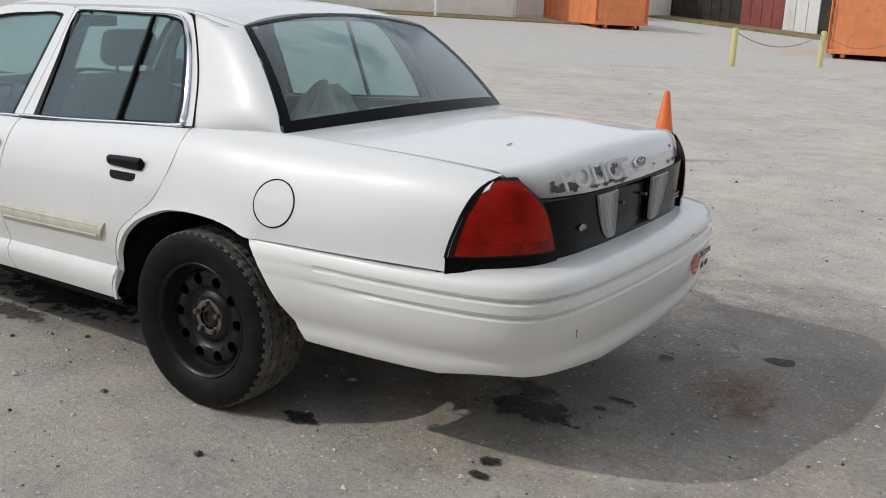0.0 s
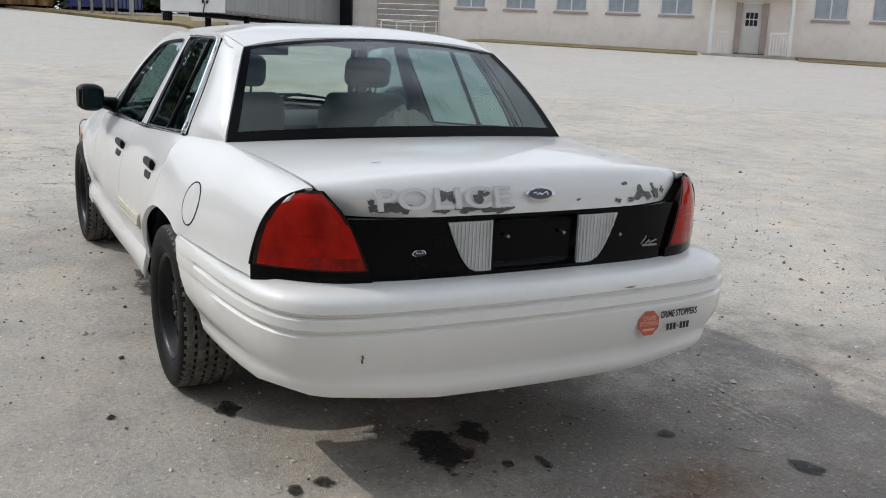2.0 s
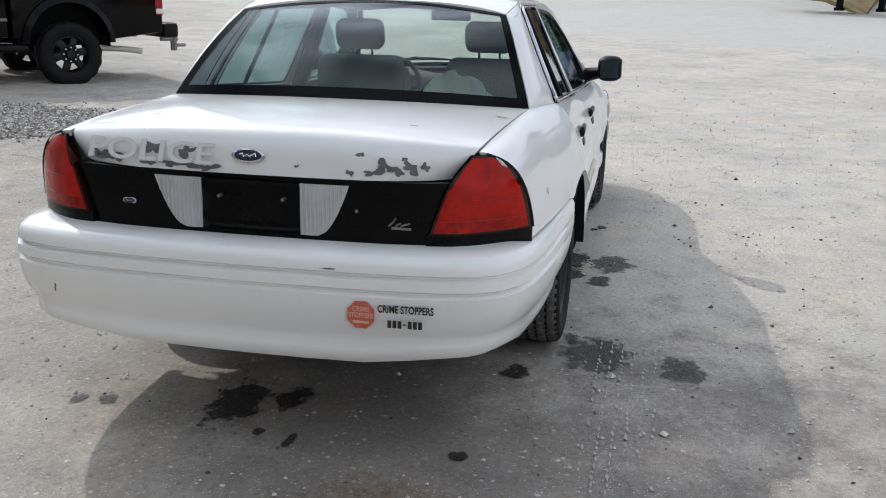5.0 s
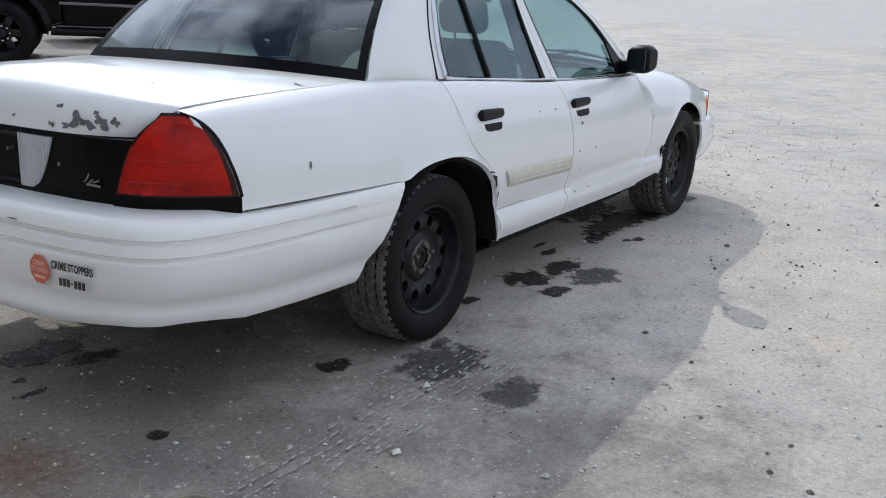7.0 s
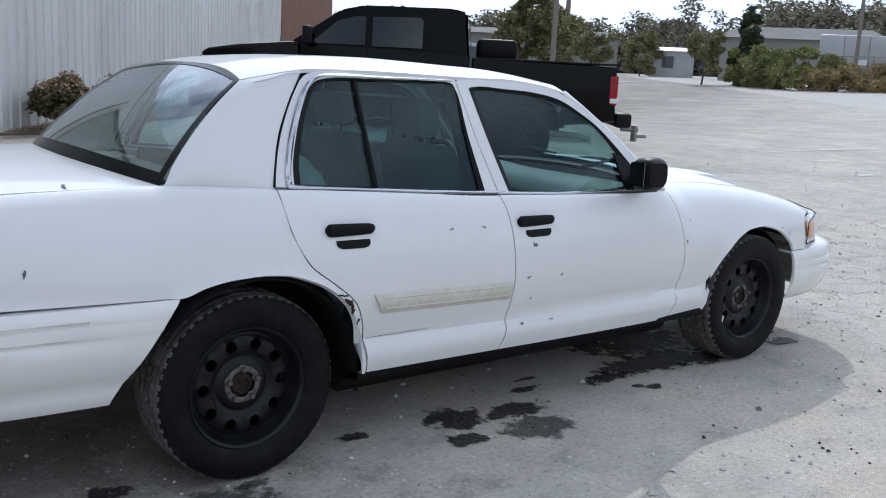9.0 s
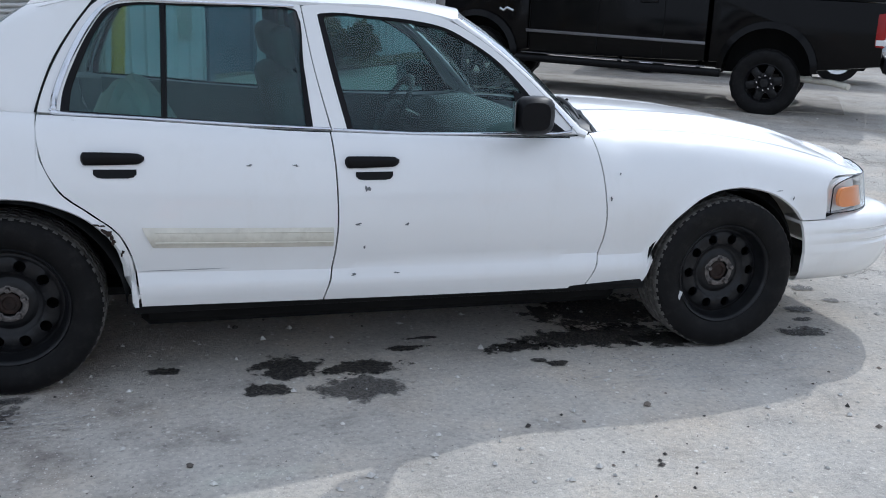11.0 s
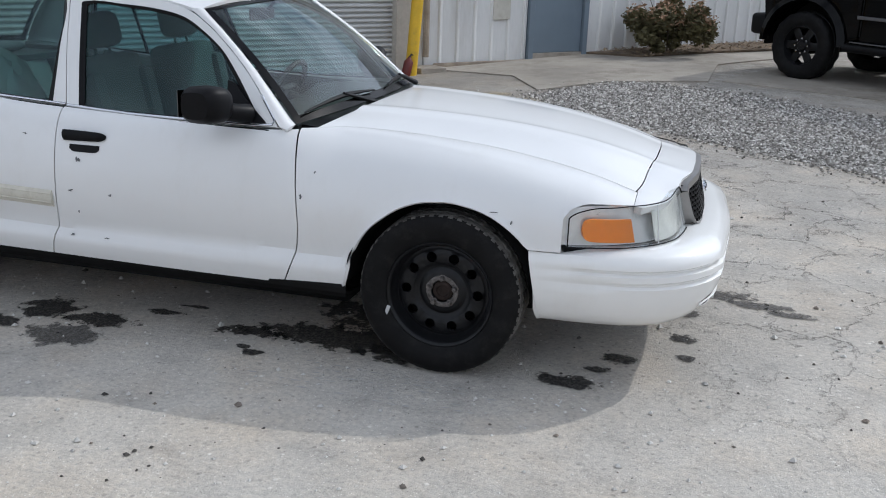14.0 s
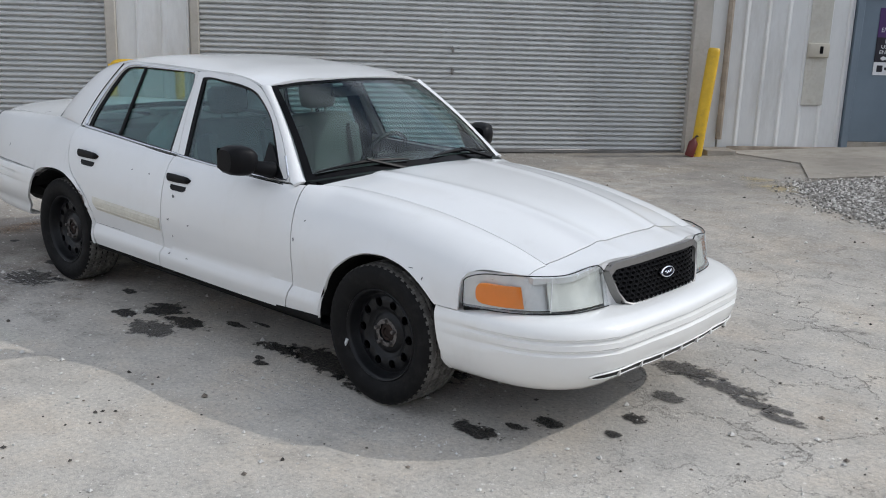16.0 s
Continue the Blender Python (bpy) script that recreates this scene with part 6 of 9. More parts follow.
for x, z, a, b in ((0.358, 0.628, 0.016, 0.012), (0.375, 0.60, 0.010, 0.016), (0.33, 0.655, 0.020, 0.004), (0.405, 0.548, 0.005, 0.012)):
    pts = [(p, -(y_side(p, q) + 0.0125), q) for p, q in blob(rng, x, z, a, b, 16, 0.5)]
    fan("rust_spot", pts, (x, -(y_side(x, z) + 0.0125), z), M_RUST, quarter[-1])
for x, z, a, b in ((3.13, 0.716, 0.020, 0.0016), (3.20, 0.680, 0.003, 0.010), (2.38, 0.80, 0.004, 0.004)):
    chip(fender[-1], lambda p, q: (p, -(y_side(p, q) + 0.0125 * (1 if p > 3.0 else 0.2)), q), x, z, a, b)
for y, z, L in ((-0.30, 0.672, 0.06), (0.645, 0.525, 0.010)):
    chip(rb, lambda p, q: (RBX0(abs(p)) - 0.009, p, q), y, z, L * 0.5, 0.0018 if L > 0.02 else 0.010)

# fuel flap on the left rear quarter
fc = [(-0.352 + 0.084 * math.cos(a), 0.831 + 0.079 * math.sin(a)) for a in lin(0, 2 * math.pi, 41)]
bm = bmesh.new()
tube(bm, [(x, y_side(x, z) + 0.0005, z) for x, z in fc], 0.0028, 5, cap=False)
part("flap_gap", bm, M_DARK, quarter[1])
fan("fuel_flap", [(x, y_side(x, z) + 0.002, z) for x, z in [(-0.352 + 0.081 * math.cos(a), 0.831 + 0.076 * math.sin(a)) for a in lin(0, 2 * math.pi, 41)[:-1]]], (-0.352, y_side(-0.352, 0.831) + 0.002, 0.831), M_WHITE, quarter[1], "round white fuel flap")

# stickers at the back
RBX = curve(*[(b, a) for a, b in RB[:6]])
stk = Matrix.Translation((RBX(0.40) - 0.0045, -0.402, 0.531)) @ FACE_B
octo = [stk @ Vector((0.047 * math.cos(a), 0.047 * math.sin(a), 0)) for a in lin(math.pi / 8, math.pi / 8 + 2 * math.pi, 9)[:-1]]
ngon_slab("octagon_sticker", octo, M_STICKER, rb, (-0.0012, 0, 0), "faded red octagon sticker")
for txt, z, w in (("CRIME", 0.018, 0.055), ("STOPPERS", -0.002, 0.078)):
    lettering("sticker_print", txt, 0.022, stk @ Matrix.Translation((0, z, 0.0018)), M_STICKTXT, rb, 0.0003, 0.0004, w)
bm = bmesh.new()
box(bm, -0.026, 0.026, -0.027, -0.019, 0.0012, 0.002)
bmesh.ops.transform(bm, matrix=stk, verts=bm.verts)
part("print_bar", bm, M_STICKTXT, rb)
lm = Matrix.Translation((RBX(0.54) - 0.007, -0.542, 0.553)) @ FACE_B @ pose(0, 0, 0, 0, 4, 0)
lettering("sticker_words", "CRIME STOPPERS", 0.034, lm, M_INK, rb, 0.0003, 0.0009, 0.175, "CRIME STOPPERS in black capitals")
bm = bmesh.new()
for k in range(7):
    if k != 3:
        box(bm, -0.056 + 0.016 * k, -0.044 + 0.016 * k, -0.058, -0.034, 0.0, 0.001)
    else:
        box(bm, -0.056 + 0.016 * k, -0.046 + 0.016 * k, -0.048, -0.044, 0.0, 0.001)
bmesh.ops.transform(bm, matrix=lm, verts=bm.verts)
part("number_bars", bm, M_INK, rb)
dm = Matrix.Translation((PANEL_X(0.49) - 0.003, -0.488, 0.788)) @ FACE_B
bm = bmesh.new()
box(bm, -0.038, 0.038, -0.018, -0.010, 0, 0.001)
for a0, b0, a1, b1 in ((-0.036, -0.008, -0.02, 0.006), (-0.02, 0.006, -0.012, 0.02), (-0.014, -0.008, 0.004, 0.004), (0.004, -0.006, 0.034, 0.004)):
    tube(bm, [(a0, b0, 0.001), (a1, b1, 0.001)], 0.003, 4)
bmesh.ops.transform(bm, matrix=dm, verts=bm.verts)
part("small_emblem", bm, M_DULLMETAL, panel, "small worn silver emblem")
for own, x, z, a, b in ((-1, 1.263, 0.637, 0.010, 0.005), (-1, 1.457, 0.631, 0.009, 0.004), (-1, 1.30, 0.775, 0.008, 0.012), (-1, 1.29, 0.54, 0.006, 0.004), (-1, 0.86, 0.865, 0.009, 0.003), (-1, 1.03, 0.865, 0.010, 0.003), (-1, 1.25, 0.43, 0.012, 0.003), (-1, 1.42, 0.43, 0.009, 0.003), (-1, 0.8, 0.445, 0.05, 0.0018), (-1, 0.62, 0.47, 0.12, 0.0014)):
    dd = [o for o in car.children if o.name.startswith("rear_door" if x < 1.17 else "front_door")][0]
    chip(dd, lambda p, q: (p, -(y_side(p, q) + 0.0025), q), x, z, a, b)


# ---- final proportions of the whole body: length, width and height along the car ----
LONG = curve((-1.6, -1.645), (-1.1, -1.143), (-0.7, -0.737), (0.0, -0.028), (0.16, 0.134), (1.25, 1.239), (2.33, 2.322), (2.913, 2.913), (3.39, 3.392), (3.87, 3.905), (3.95, 4.02), (4.2, 4.28))
BROAD = curve((-1.5, 1.003), (-0.7, 0.985), (0.1, 0.975), (1.25, 0.935), (2.33, 0.945), (2.913, 0.965), (3.4, 1.0), (3.9, 1.02))
HIGH = curve((-1.4, 1.012), (0.16, 1.006), (1.25, 0.985), (2.33, 0.997), (3.4, 1.003))


def car_shape(x, y, z):
    if x < -1.6 or x > 4.2:
        return x, y, z
    w = BROAD(x) if abs(y) < 1.6 else 1.0
    nose = ss(3.3, 3.65, x) * ss(0.3, 0.62, abs(y))
    left = 0.034 * ss(0.3, 0.85, y) * (1 - ss(2.4, 3.4, x))
    return LONG(x) + 0.045 * nose, y * w + left + math.copysign(0.012 * nose, y), z * HIGH(x)


for ob in list(car.children_recursive):
    if not ob.data:
        continue
    up = ob
    while up.parent is not car:
        up = up.parent
    m = Matrix.Identity(4)
    o = ob
    while o is not car:
        m = o.matrix_parent_inverse @ o.matrix_basis @ m
        o = o.parent
    if up.name.startswith("wheel"):
        if ob is up:
            x, y, z = car_shape(*m.translation)
            ob.matrix_basis = Matrix.Translation((x - m.translation.x, y - m.translation.y, 0)) @ ob.matrix_basis
        continue
    back = m.inverted()
    if ob.type != "MESH":
        ob.matrix_basis = Matrix.Translation(Vector(car_shape(*m.translation)) - m.translation) @ ob.matrix_basis
        continue
    if ob.data.users > 1:
        ob.data = ob.data.copy()
    for v in ob.data.vertices:
        v.co = back @ Vector(car_shape(*(m @ v.co)))


# a pale bag left on the rear bench
rb5 = random.Random(8)
bm = bmesh.new()
bmesh.ops.create_icosphere(bm, subdivisions=4, radius=1)
ph = [rb5.uniform(0, 6.28) for _ in range(9)]
for v in bm.verts:
    a, e = math.atan2(v.co.y, v.co.x), v.co.z
    f = 1 + 0.10 * math.sin(3 * a + ph[0]) * (1 - e * e) + 0.06 * math.sin(9 * a + 3 * e + ph[1]) + 0.05 * math.sin(7 * e + 4 * a + ph[2]) + 0.03 * math.sin(15 * a - 8 * e + ph[3])
    v.co = Vector((0.17 * f * v.co.x * (1.1 - 0.25 * e), 0.22 * f * v.co.y * (1.1 - 0.25 * e), max(-0.24, 0.27 * f * v.co.z)))
bag = part("cloth_bag", bm, M_BAG)
bag.matrix_world = pose(0.42, -0.30, 0.845, 0, 0, 20)
tagged(bag, "pale crumpled cloth bag on the rear bench", "bag")

# ---- the metal building beside the lot ----
WALL_RZ = 51.0
WALL = pose(-0.504, 8.16, 0, 0, 0, WALL_RZ)  # along the wall: +x; into the building: +y


def on_wall(s, out, z=None):
    p = WALL @ Vector((s, -out, 0))
    return (p.x, p.y, gz(p.x, p.y) if z is None else z)


def wall_mesh(name, s0, s1, z0, z1, y0=0.0, mat=None, label="", depth=0.25):
    """Ribbed upright sheet from s0 to s1, facing the lot."""
    xs = []
    s = s0
    while s < s1 - 1e-6:
        for ds, out in ((0.0, 0.0), (0.22, 0.0), (0.236, 0.030), (0.254, 0.030), (0.30, 0.0)):
            if s + ds <= s1:
                xs.append((s + ds, out))
        s += 0.305
    xs.append((s1, 0.0))
    verts, faces = [], []
    for x, out in xs:
        for z in (z0, z1):
            verts.append(WALL @ Vector((x, y0 - out, z)))
    n = len(xs)
    for k in range(n - 1):
        faces.append((2 * k, 2 * k + 2, 2 * k + 3, 2 * k + 1))
    b = len(verts)
    for x in (s0, s1):
        for z in (z0, z1):
            verts.append(WALL @ Vector((x, y0 + depth, z)))
    faces += [(b, b + 1, b + 3, b + 2), (0, 1, b + 1, b), (2 * n - 2, b + 2, b + 3, 2 * n - 1)]
    top = [2 * k + 1 for k in range(n)]
    faces.append(tuple(top) + (b + 3, b + 1))
    ob = from_lists(name, verts, faces, mat or M_SHEET, smooth=False)
    return tagged(ob, label or "white ribbed metal wall with dirt streaks", "wall", kind="structure")


WALL_H = 5.6
wall_mesh("wall_front", 0.68, 2.52, 0.0, WALL_H)
wall_mesh("wall_front_far", 3.75, 25.0, 0.0, WALL_H)
wall_mesh("wall_front_lintel", 2.52, 3.75, 2.38, WALL_H)
wall_mesh("wall_front_near", -28.0, -14.5, -0.1, WALL_H)
wall_mesh("wall_front_over_shutters", -14.5, 0.68, 4.4, WALL_H)


def block(name, s0, s1, y0, y1, z0, z1, mat, label, category, kind="", parent=None, bevel=0.01):
    bm = bmesh.new()
    box(bm, s0, s1, y0, y1, z0, z1, bevel)
    ob = part(name, bm, mat, parent)
    if not parent:
        ob.matrix_world = WALL
    return tagged(ob, label, category, kind=kind)


# jambs between and beside the shutters
for k, (s0, s1) in enumerate(((0.17, 0.42), (-7.44, -7.31), (-6.43, -6.32), (-14.5, -14.1))):
    block("jamb_%d" % (k + 1), s0 + 0.003, s1 - 0.003, -0.06, 0.3, 0.0, 4.4, M_JAMB, "stained pale door jamb", "jamb", "structure")
block("jamb_5", 0.42, 0.66, 0.0, 0.3, 0.0, 4.4, M_SHEET, "flat white metal wall strip", "jamb", "structure")
wall_mesh("wall_between_shutters", -7.31, -6.43, 0.0, 4.4, 0.02)
for s in (0.66,):
    bm = bmesh.new()
    tube(bm, [(s, -0.07, 0.25), (s, -0.07, 4.6)], 0.045, 8)
    ob = part("downpipe", bm, M_PIPE)
    ob.matrix_world = WALL
    tagged(ob, "brown rust-stained downpipe fixed to the wall", "pipe")


def shutter(s0, s1, z0):
    sh = thing("roller_shutter", "closed grey steel roller shutter with narrow slats", "roller shutter", on_wall(s0, 0, z0), "roller shutters", WALL_RZ)
    L, H = s1 - s0, 0.066
    prof = [(0.012, 0.0), (-0.016, 0.004), (-0.032, 0.020), (-0.029, 0.038), (-0.012, 0.050), (0.012, 0.054), (0.016, 0.061), (0.012, H)]
    verts = [(x, 0.06 + o, z) for x in (0.0, L) for o, z in prof]
    n = len(prof)
    faces = [(k, n + k, n + k + 1, k + 1) for k in range(n - 1)]
    first = from_lists("slat", verts, faces, M_ROLLER, sh)
    for k in range(1, 64):
        o = new("slat", first.data)
        o.parent = sh
        o.matrix_basis = Matrix.Translation((0, 0, k * H))
    bm = bmesh.new()
    box(bm, 0.0, L, 0.015, 0.075, -0.04, 0.012, 0.006)
    part("bottom_bar", bm, M_DULLMETAL, sh)
    for z in (1.02, 1.30):
        bm = bmesh.new()
        box(bm, L - 3.29, L - 3.26, 0.0, 0.03, z - 0.04, z + 0.04, 0.004)
        part("latch", bm, M_DULLMETAL, sh)
    return sh


shutter(-6.32, 0.17, 0.06)
shutter(-14.1, -7.44, 0.03)

# staff door
dz = 0.225
door_ob = thing("door_1", "closed blue-grey steel door with a notice", "door", on_wall(2.535, 0, dz), rz=WALL_RZ)
door_ob["kind"] = "structure"
bm = bmesh.new()
box(bm, 0.0, 0.10, -0.05, 0.16, -0.15, 2.10, 0.006)
box(bm, 1.10, 1.20, -0.05, 0.16, -0.15, 2.10, 0.006)
box(bm, 0.10, 1.10, -0.05, 0.16, 2.0, 2.10, 0.006)
part("door_frame", bm, M_DOORBLUE, door_ob)
bm = bmesh.new()
box(bm, 0.108, 1.092, 0.0, 0.05, 0.008, 1.992, 0.004)
leaf = part("door_leaf", bm, M_DOORBLUE, door_ob)
bm = bmesh.new()
box(bm, 0.10, 1.10, -0.04, 0.16, -0.15, 0.005, 0.004)
part("threshold", bm, M_CONCRETE, door_ob)
for z in (0.25, 1.0, 1.75):
    bm = bmesh.new()
    tube(bm, [(0.104, -0.012, z - 0.06), (0.104, -0.012, z + 0.06)], 0.010, 6)
    part("hinge", bm, M_BLACK, door_ob)
bm = bmesh.new()
box(bm, 0.975, 1.045, -0.018, 0.0, 0.99, 1.13, 0.004)
tube(bm, [(1.01, -0.02, 1.02), (1.01, -0.055, 1.02)], 0.012)
tube(bm, [(1.02, -0.055, 1.02), (0.93, -0.055, 1.02)], 0.009)
tube(bm, [(1.01, -0.018, 1.10), (1.01, -0.032, 1.10)], 0.022, 12)
part("door_handle", bm, M_CHROME, door_ob, "steel lever handle and lock")
sign = thing("door_sign", "purple and black notice with white print", "sign", on_wall(3.17, 0.008, 1.177), rz=WALL_RZ)
SW = 0.27
for z0, z1, mt, nm in ((0.18, 0.52, M_SIGNDARK, "lower_field"), (0.52, 0.92, M_PURPLE, "upper_field"), (-0.0, 0.18, M_SIGNWHITE, "white_strip")):
    bm = bmesh.new()
    box(bm, -SW, SW, -0.006, 0.0, z0 - 0.46 + 0.46, z1, 0.0)
    part(nm, bm, mt, sign)
UP = pose(0, -0.0075, 0, 90)
for txt, z, w, sz in (("STAFF", 0.82, 0.30, 0.085), ("ONLY", 0.72, 0.26, 0.085), ("ENTRANCE", 0.62, 0.44, 0.085), ("PLEASE", 0.465, 0.28, 0.07), ("USE MAIN", 0.39, 0.38, 0.07), ("ENTRANCE", 0.315, 0.42, 0.07)):
    lettering("print", txt, sz, Matrix.Translation((0, 0, z)) @ UP, M_SIGNWHITE, sign, 0.0008, 0.0, w)
ngon_slab("arrow", [(-0.19, -0.0085, 0.232), (-0.13, -0.0085, 0.27), (-0.13, -0.0085, 0.252), (0.17, -0.0085, 0.252), (0.17, -0.0085, 0.212), (-0.13, -0.0085, 0.212), (-0.13, -0.0085, 0.194)], M_SIGNWHITE, sign, (0, 0.002, 0))
bm = bmesh.new()
box(bm, -0.22, -0.13, -0.008, -0.006, 0.045, 0.135)
part("logo_square", bm, M_SIGNDARK, sign)
bm = bmesh.new()
box(bm, -0.10, 0.22, -0.008, -0.006, 0.07, 0.11)
part("print_bar", bm, M_SIGNDARK, sign)

# keypad box
kb = thing("entry_keypad", "beige keypad box on the ribbed wall", "keypad", on_wall(2.01, 0.03, 1.40), rz=WALL_RZ)
bm = bmesh.new()
box(bm, -0.15, 0.15, -0.06, 0.03, 0.0, 0.19, 0.012, 2)
part("case", bm, M_BEIGE, kb)
bm = bmesh.new()
box(bm, 0.0, 0.05, -0.068, -0.058, 0.05, 0.15, 0.004)
part("buttons", bm, M_BLACK, kb)

bm = bmesh.new()
box(bm, -0.16, 0.16, -0.006, 0.0, -0.66, 0.85, 0.002)
plate = part("cover_plate", bm, M_PLATE)
plate.matrix_world = pose(*on_wall(2.01, 0.032, 1.40), 0, 0, WALL_RZ)
tagged(plate, "tan painted cover plate behind the keypad", "plate")
block("kerb", 0.36, 0.78, -0.42, -0.065, -0.05, 0.14, M_CONCRETE, "short dirty concrete kerb at the wall's foot", "kerb", "structure")
block("wall_base", 0.80, 2.50, -0.065, -0.035, 0.0, 0.155, M_PIPE, "dirty splash strip along the wall's foot", "trim", "structure")

# bollards
for s, out, h, r, lean in ((0.20, 0.40, 1.44, 0.080, 5.0),):
    bo = thing("bollard", "yellow painted steel bollard before the wall", "bollard", on_wall(s, out), "yellow bollards", WALL_RZ)
    bm = bmesh.new()
    prof = [(r, -0.2), (r, h - 0.05), (r * 0.93, h - 0.015), (r * 0.75, h), (0.001, h + 0.005)]
    lathe(bm, prof, 24, "z")
    bmesh.ops.rotate(bm, verts=bm.verts, cent=(0, 0, 0), matrix=pose(0, 0, 0, 0, lean, 0).to_3x3())
    part("post", bm, M_YELLOW, bo)
hp = thing("hoop_barrier", "yellow painted steel hoop guarding the wall", "barrier", on_wall(-7.31, 0.45), rz=WALL_RZ)
bm = bmesh.new()
tube(bm, smooth_path([(0, 0, -0.1), (0, 0, 0.95), (0.02, 0, 1.06), (0.1, 0, 1.1), (0.4, 0, 1.1), (0.68, 0, 1.1), (0.76, 0, 1.06), (0.78, 0, 0.95), (0.78, 0, -0.1)], 4), 0.057, 14)
part("pipe", bm, M_YELLOW, hp)
bt = thing("bottle", "small red and black canister at a bollard's foot", "canister", on_wall(0.08, 0.46), rz=WALL_RZ)
bm = bmesh.new()
lathe(bm, [(0.001, 0), (0.06, 0.0), (0.065, 0.02), (0.065, 0.22), (0.03, 0.27), (0.02, 0.30), (0.001, 0.30)], 16, "z")
part("body", bm, M_EXTRED, bt)
bm = bmesh.new()
tube(bm, [(0, 0, 0.3), (0.02, 0, 0.34), (0.07, 0, 0.33), (0.085, 0, 0.2), (0.08, 0.0, 0.06)], 0.015, 6)
part("hose", bm, M_CONEBASE, bt)
bt.matrix_world = bt.matrix_world @ pose(0, 0, 0.008, 0, 14, 0) @ Matrix.Diagonal((0.95, 0.95, 0.85, 1))

# a brown wall past the end of the sheeting, and the building's closed sides
bm = bmesh.new()
box(bm, 25.3, 42.0, 0.6, 8.0, 0.0, 4.6)
ob = part("wall_brown", bm, M_BROWN)
ob.matrix_world = WALL
tagged(ob, "brown end wall beyond the metal sheeting", "wall", kind="structure")
bm = bmesh.new()
box(bm, -28.0, 25.0, 0.28, 20.0, 4.4, WALL_H - 0.1)
ob = part("warehouse_roof", bm, M_ROOFTILE)
ob.matrix_world = WALL
tagged(ob, "low roof of the metal building", "roof", kind="structure")


# concrete walk by the door, gravel bed
def flat_area(name, poly, mat, lift, label, category, cuts=3):
    bm = bmesh.new()
    f = bm.faces.new([bm.verts.new((x, y, 0)) for x, y in poly])
    bmesh.ops.triangulate(bm, faces=[f])
    for _ in range(cuts):
        bmesh.ops.subdivide_edges(bm, edges=bm.edges, cuts=1, use_grid_fill=True)
    rim = [e for e in bm.edges if e.is_boundary]
    top = list(bm.verts)
    for v in top:
        v.co.z = gz(v.co.x, v.co.y) + lift
    got = bmesh.ops.extrude_edge_only(bm, edges=rim)
    for v in got["geom"]:
        if isinstance(v, bmesh.types.BMVert):
            v.co.z -= lift + 0.06
    ob = part(name, bm, mat, smooth=False)
    return tagged(ob, label, category, kind="structure")


def w2(s, out):
    p = WALL @ Vector((s, -out, 0))
    return (p.x, p.y)


flat_area("pavement", [w2(0.7, 0.02), w2(1.2, 1.35), (1.84, 7.14), (2.54, 8.03), (3.8, 8.49), w2(4.4, 2.1), w2(7.6, 1.75), w2(7.8, 1.15), w2(4.0, 0.95), w2(3.7, 0.02)], M_CONCRETE, 0.018, "pale worn concrete walk in front of the door", "pavement")
flat_area("drive_slab", [(3.97, 8.61), (5.18, 8.16), (7.18, 7.4), (9.4, 6.71), (10.58, 8.43), (8.11, 10.29), (6.46, 11.56), w2(8.0, 1.8)], M_CONCRETE, 0.012, "cracked concrete drive under the pickup", "pavement")
flat_area("planting_bed", [w2(3.75, 0.02), w2(4.05, 0.92), w2(7.8, 1.10), w2(24, 2.2), w2(24, 0.02)], M_MULCH, 0.05, "strip of leaf litter along the wall", "bed")

GRAVEL_POLY = [(1.80, 6.78), (2.29, 7.50), (2.85, 8.15), (4.0, 7.75), (5.0, 7.15), (5.69, 6.6), (6.0, 5.7), (5.95, 4.8), (6.25, 4.35), (6.9, 4.15), (6.6, 3.6), (5.5, 3.9), (4.9, 4.25), (4.41, 4.5), (3.33, 5.31), (2.48, 5.8)]

rl = random.Random(77)
verts, faces = [], []
for _ in range(5200):
    p = w2(rl.uniform(3.9, 12.5), rl.uniform(0.05, 1.15))
    a, r, t = rl.uniform(0, 6.28), rl.uniform(0.012, 0.042), rl.uniform(-0.5, 0.5)
    z = gz(p[0], p[1]) + 0.055 + rl.uniform(0.0, 0.02)
    b0 = len(verts)
    for q, (u, v) in enumerate(((1, 0), (0, 0.45), (-1, 0), (0, -0.45))):
        verts.append((p[0] + r * (u * math.cos(a) - v * math.sin(a)), p[1] + r * (u * math.sin(a) + v * math.cos(a)), z + r * abs(t) * (1 + u)))
    faces.append((b0, b0 + 1, b0 + 2, b0 + 3))
tagged(from_lists("leaf_litter", verts, faces, M_LITTER, smooth=False), "dry brown leaves lying along the wall", "leaf litter", kind="stuff")


def inside(x, y, poly):
    c = False
    n = len(poly)
    for k in range(n):
        (x0, y0), (x1, y1) = poly[k], poly[(k + 1) % n]
        if (y0 > y) != (y1 > y) and x < (x1 - x0) * (y - y0) / (y1 - y0) + x0:
            c = not c
    return c


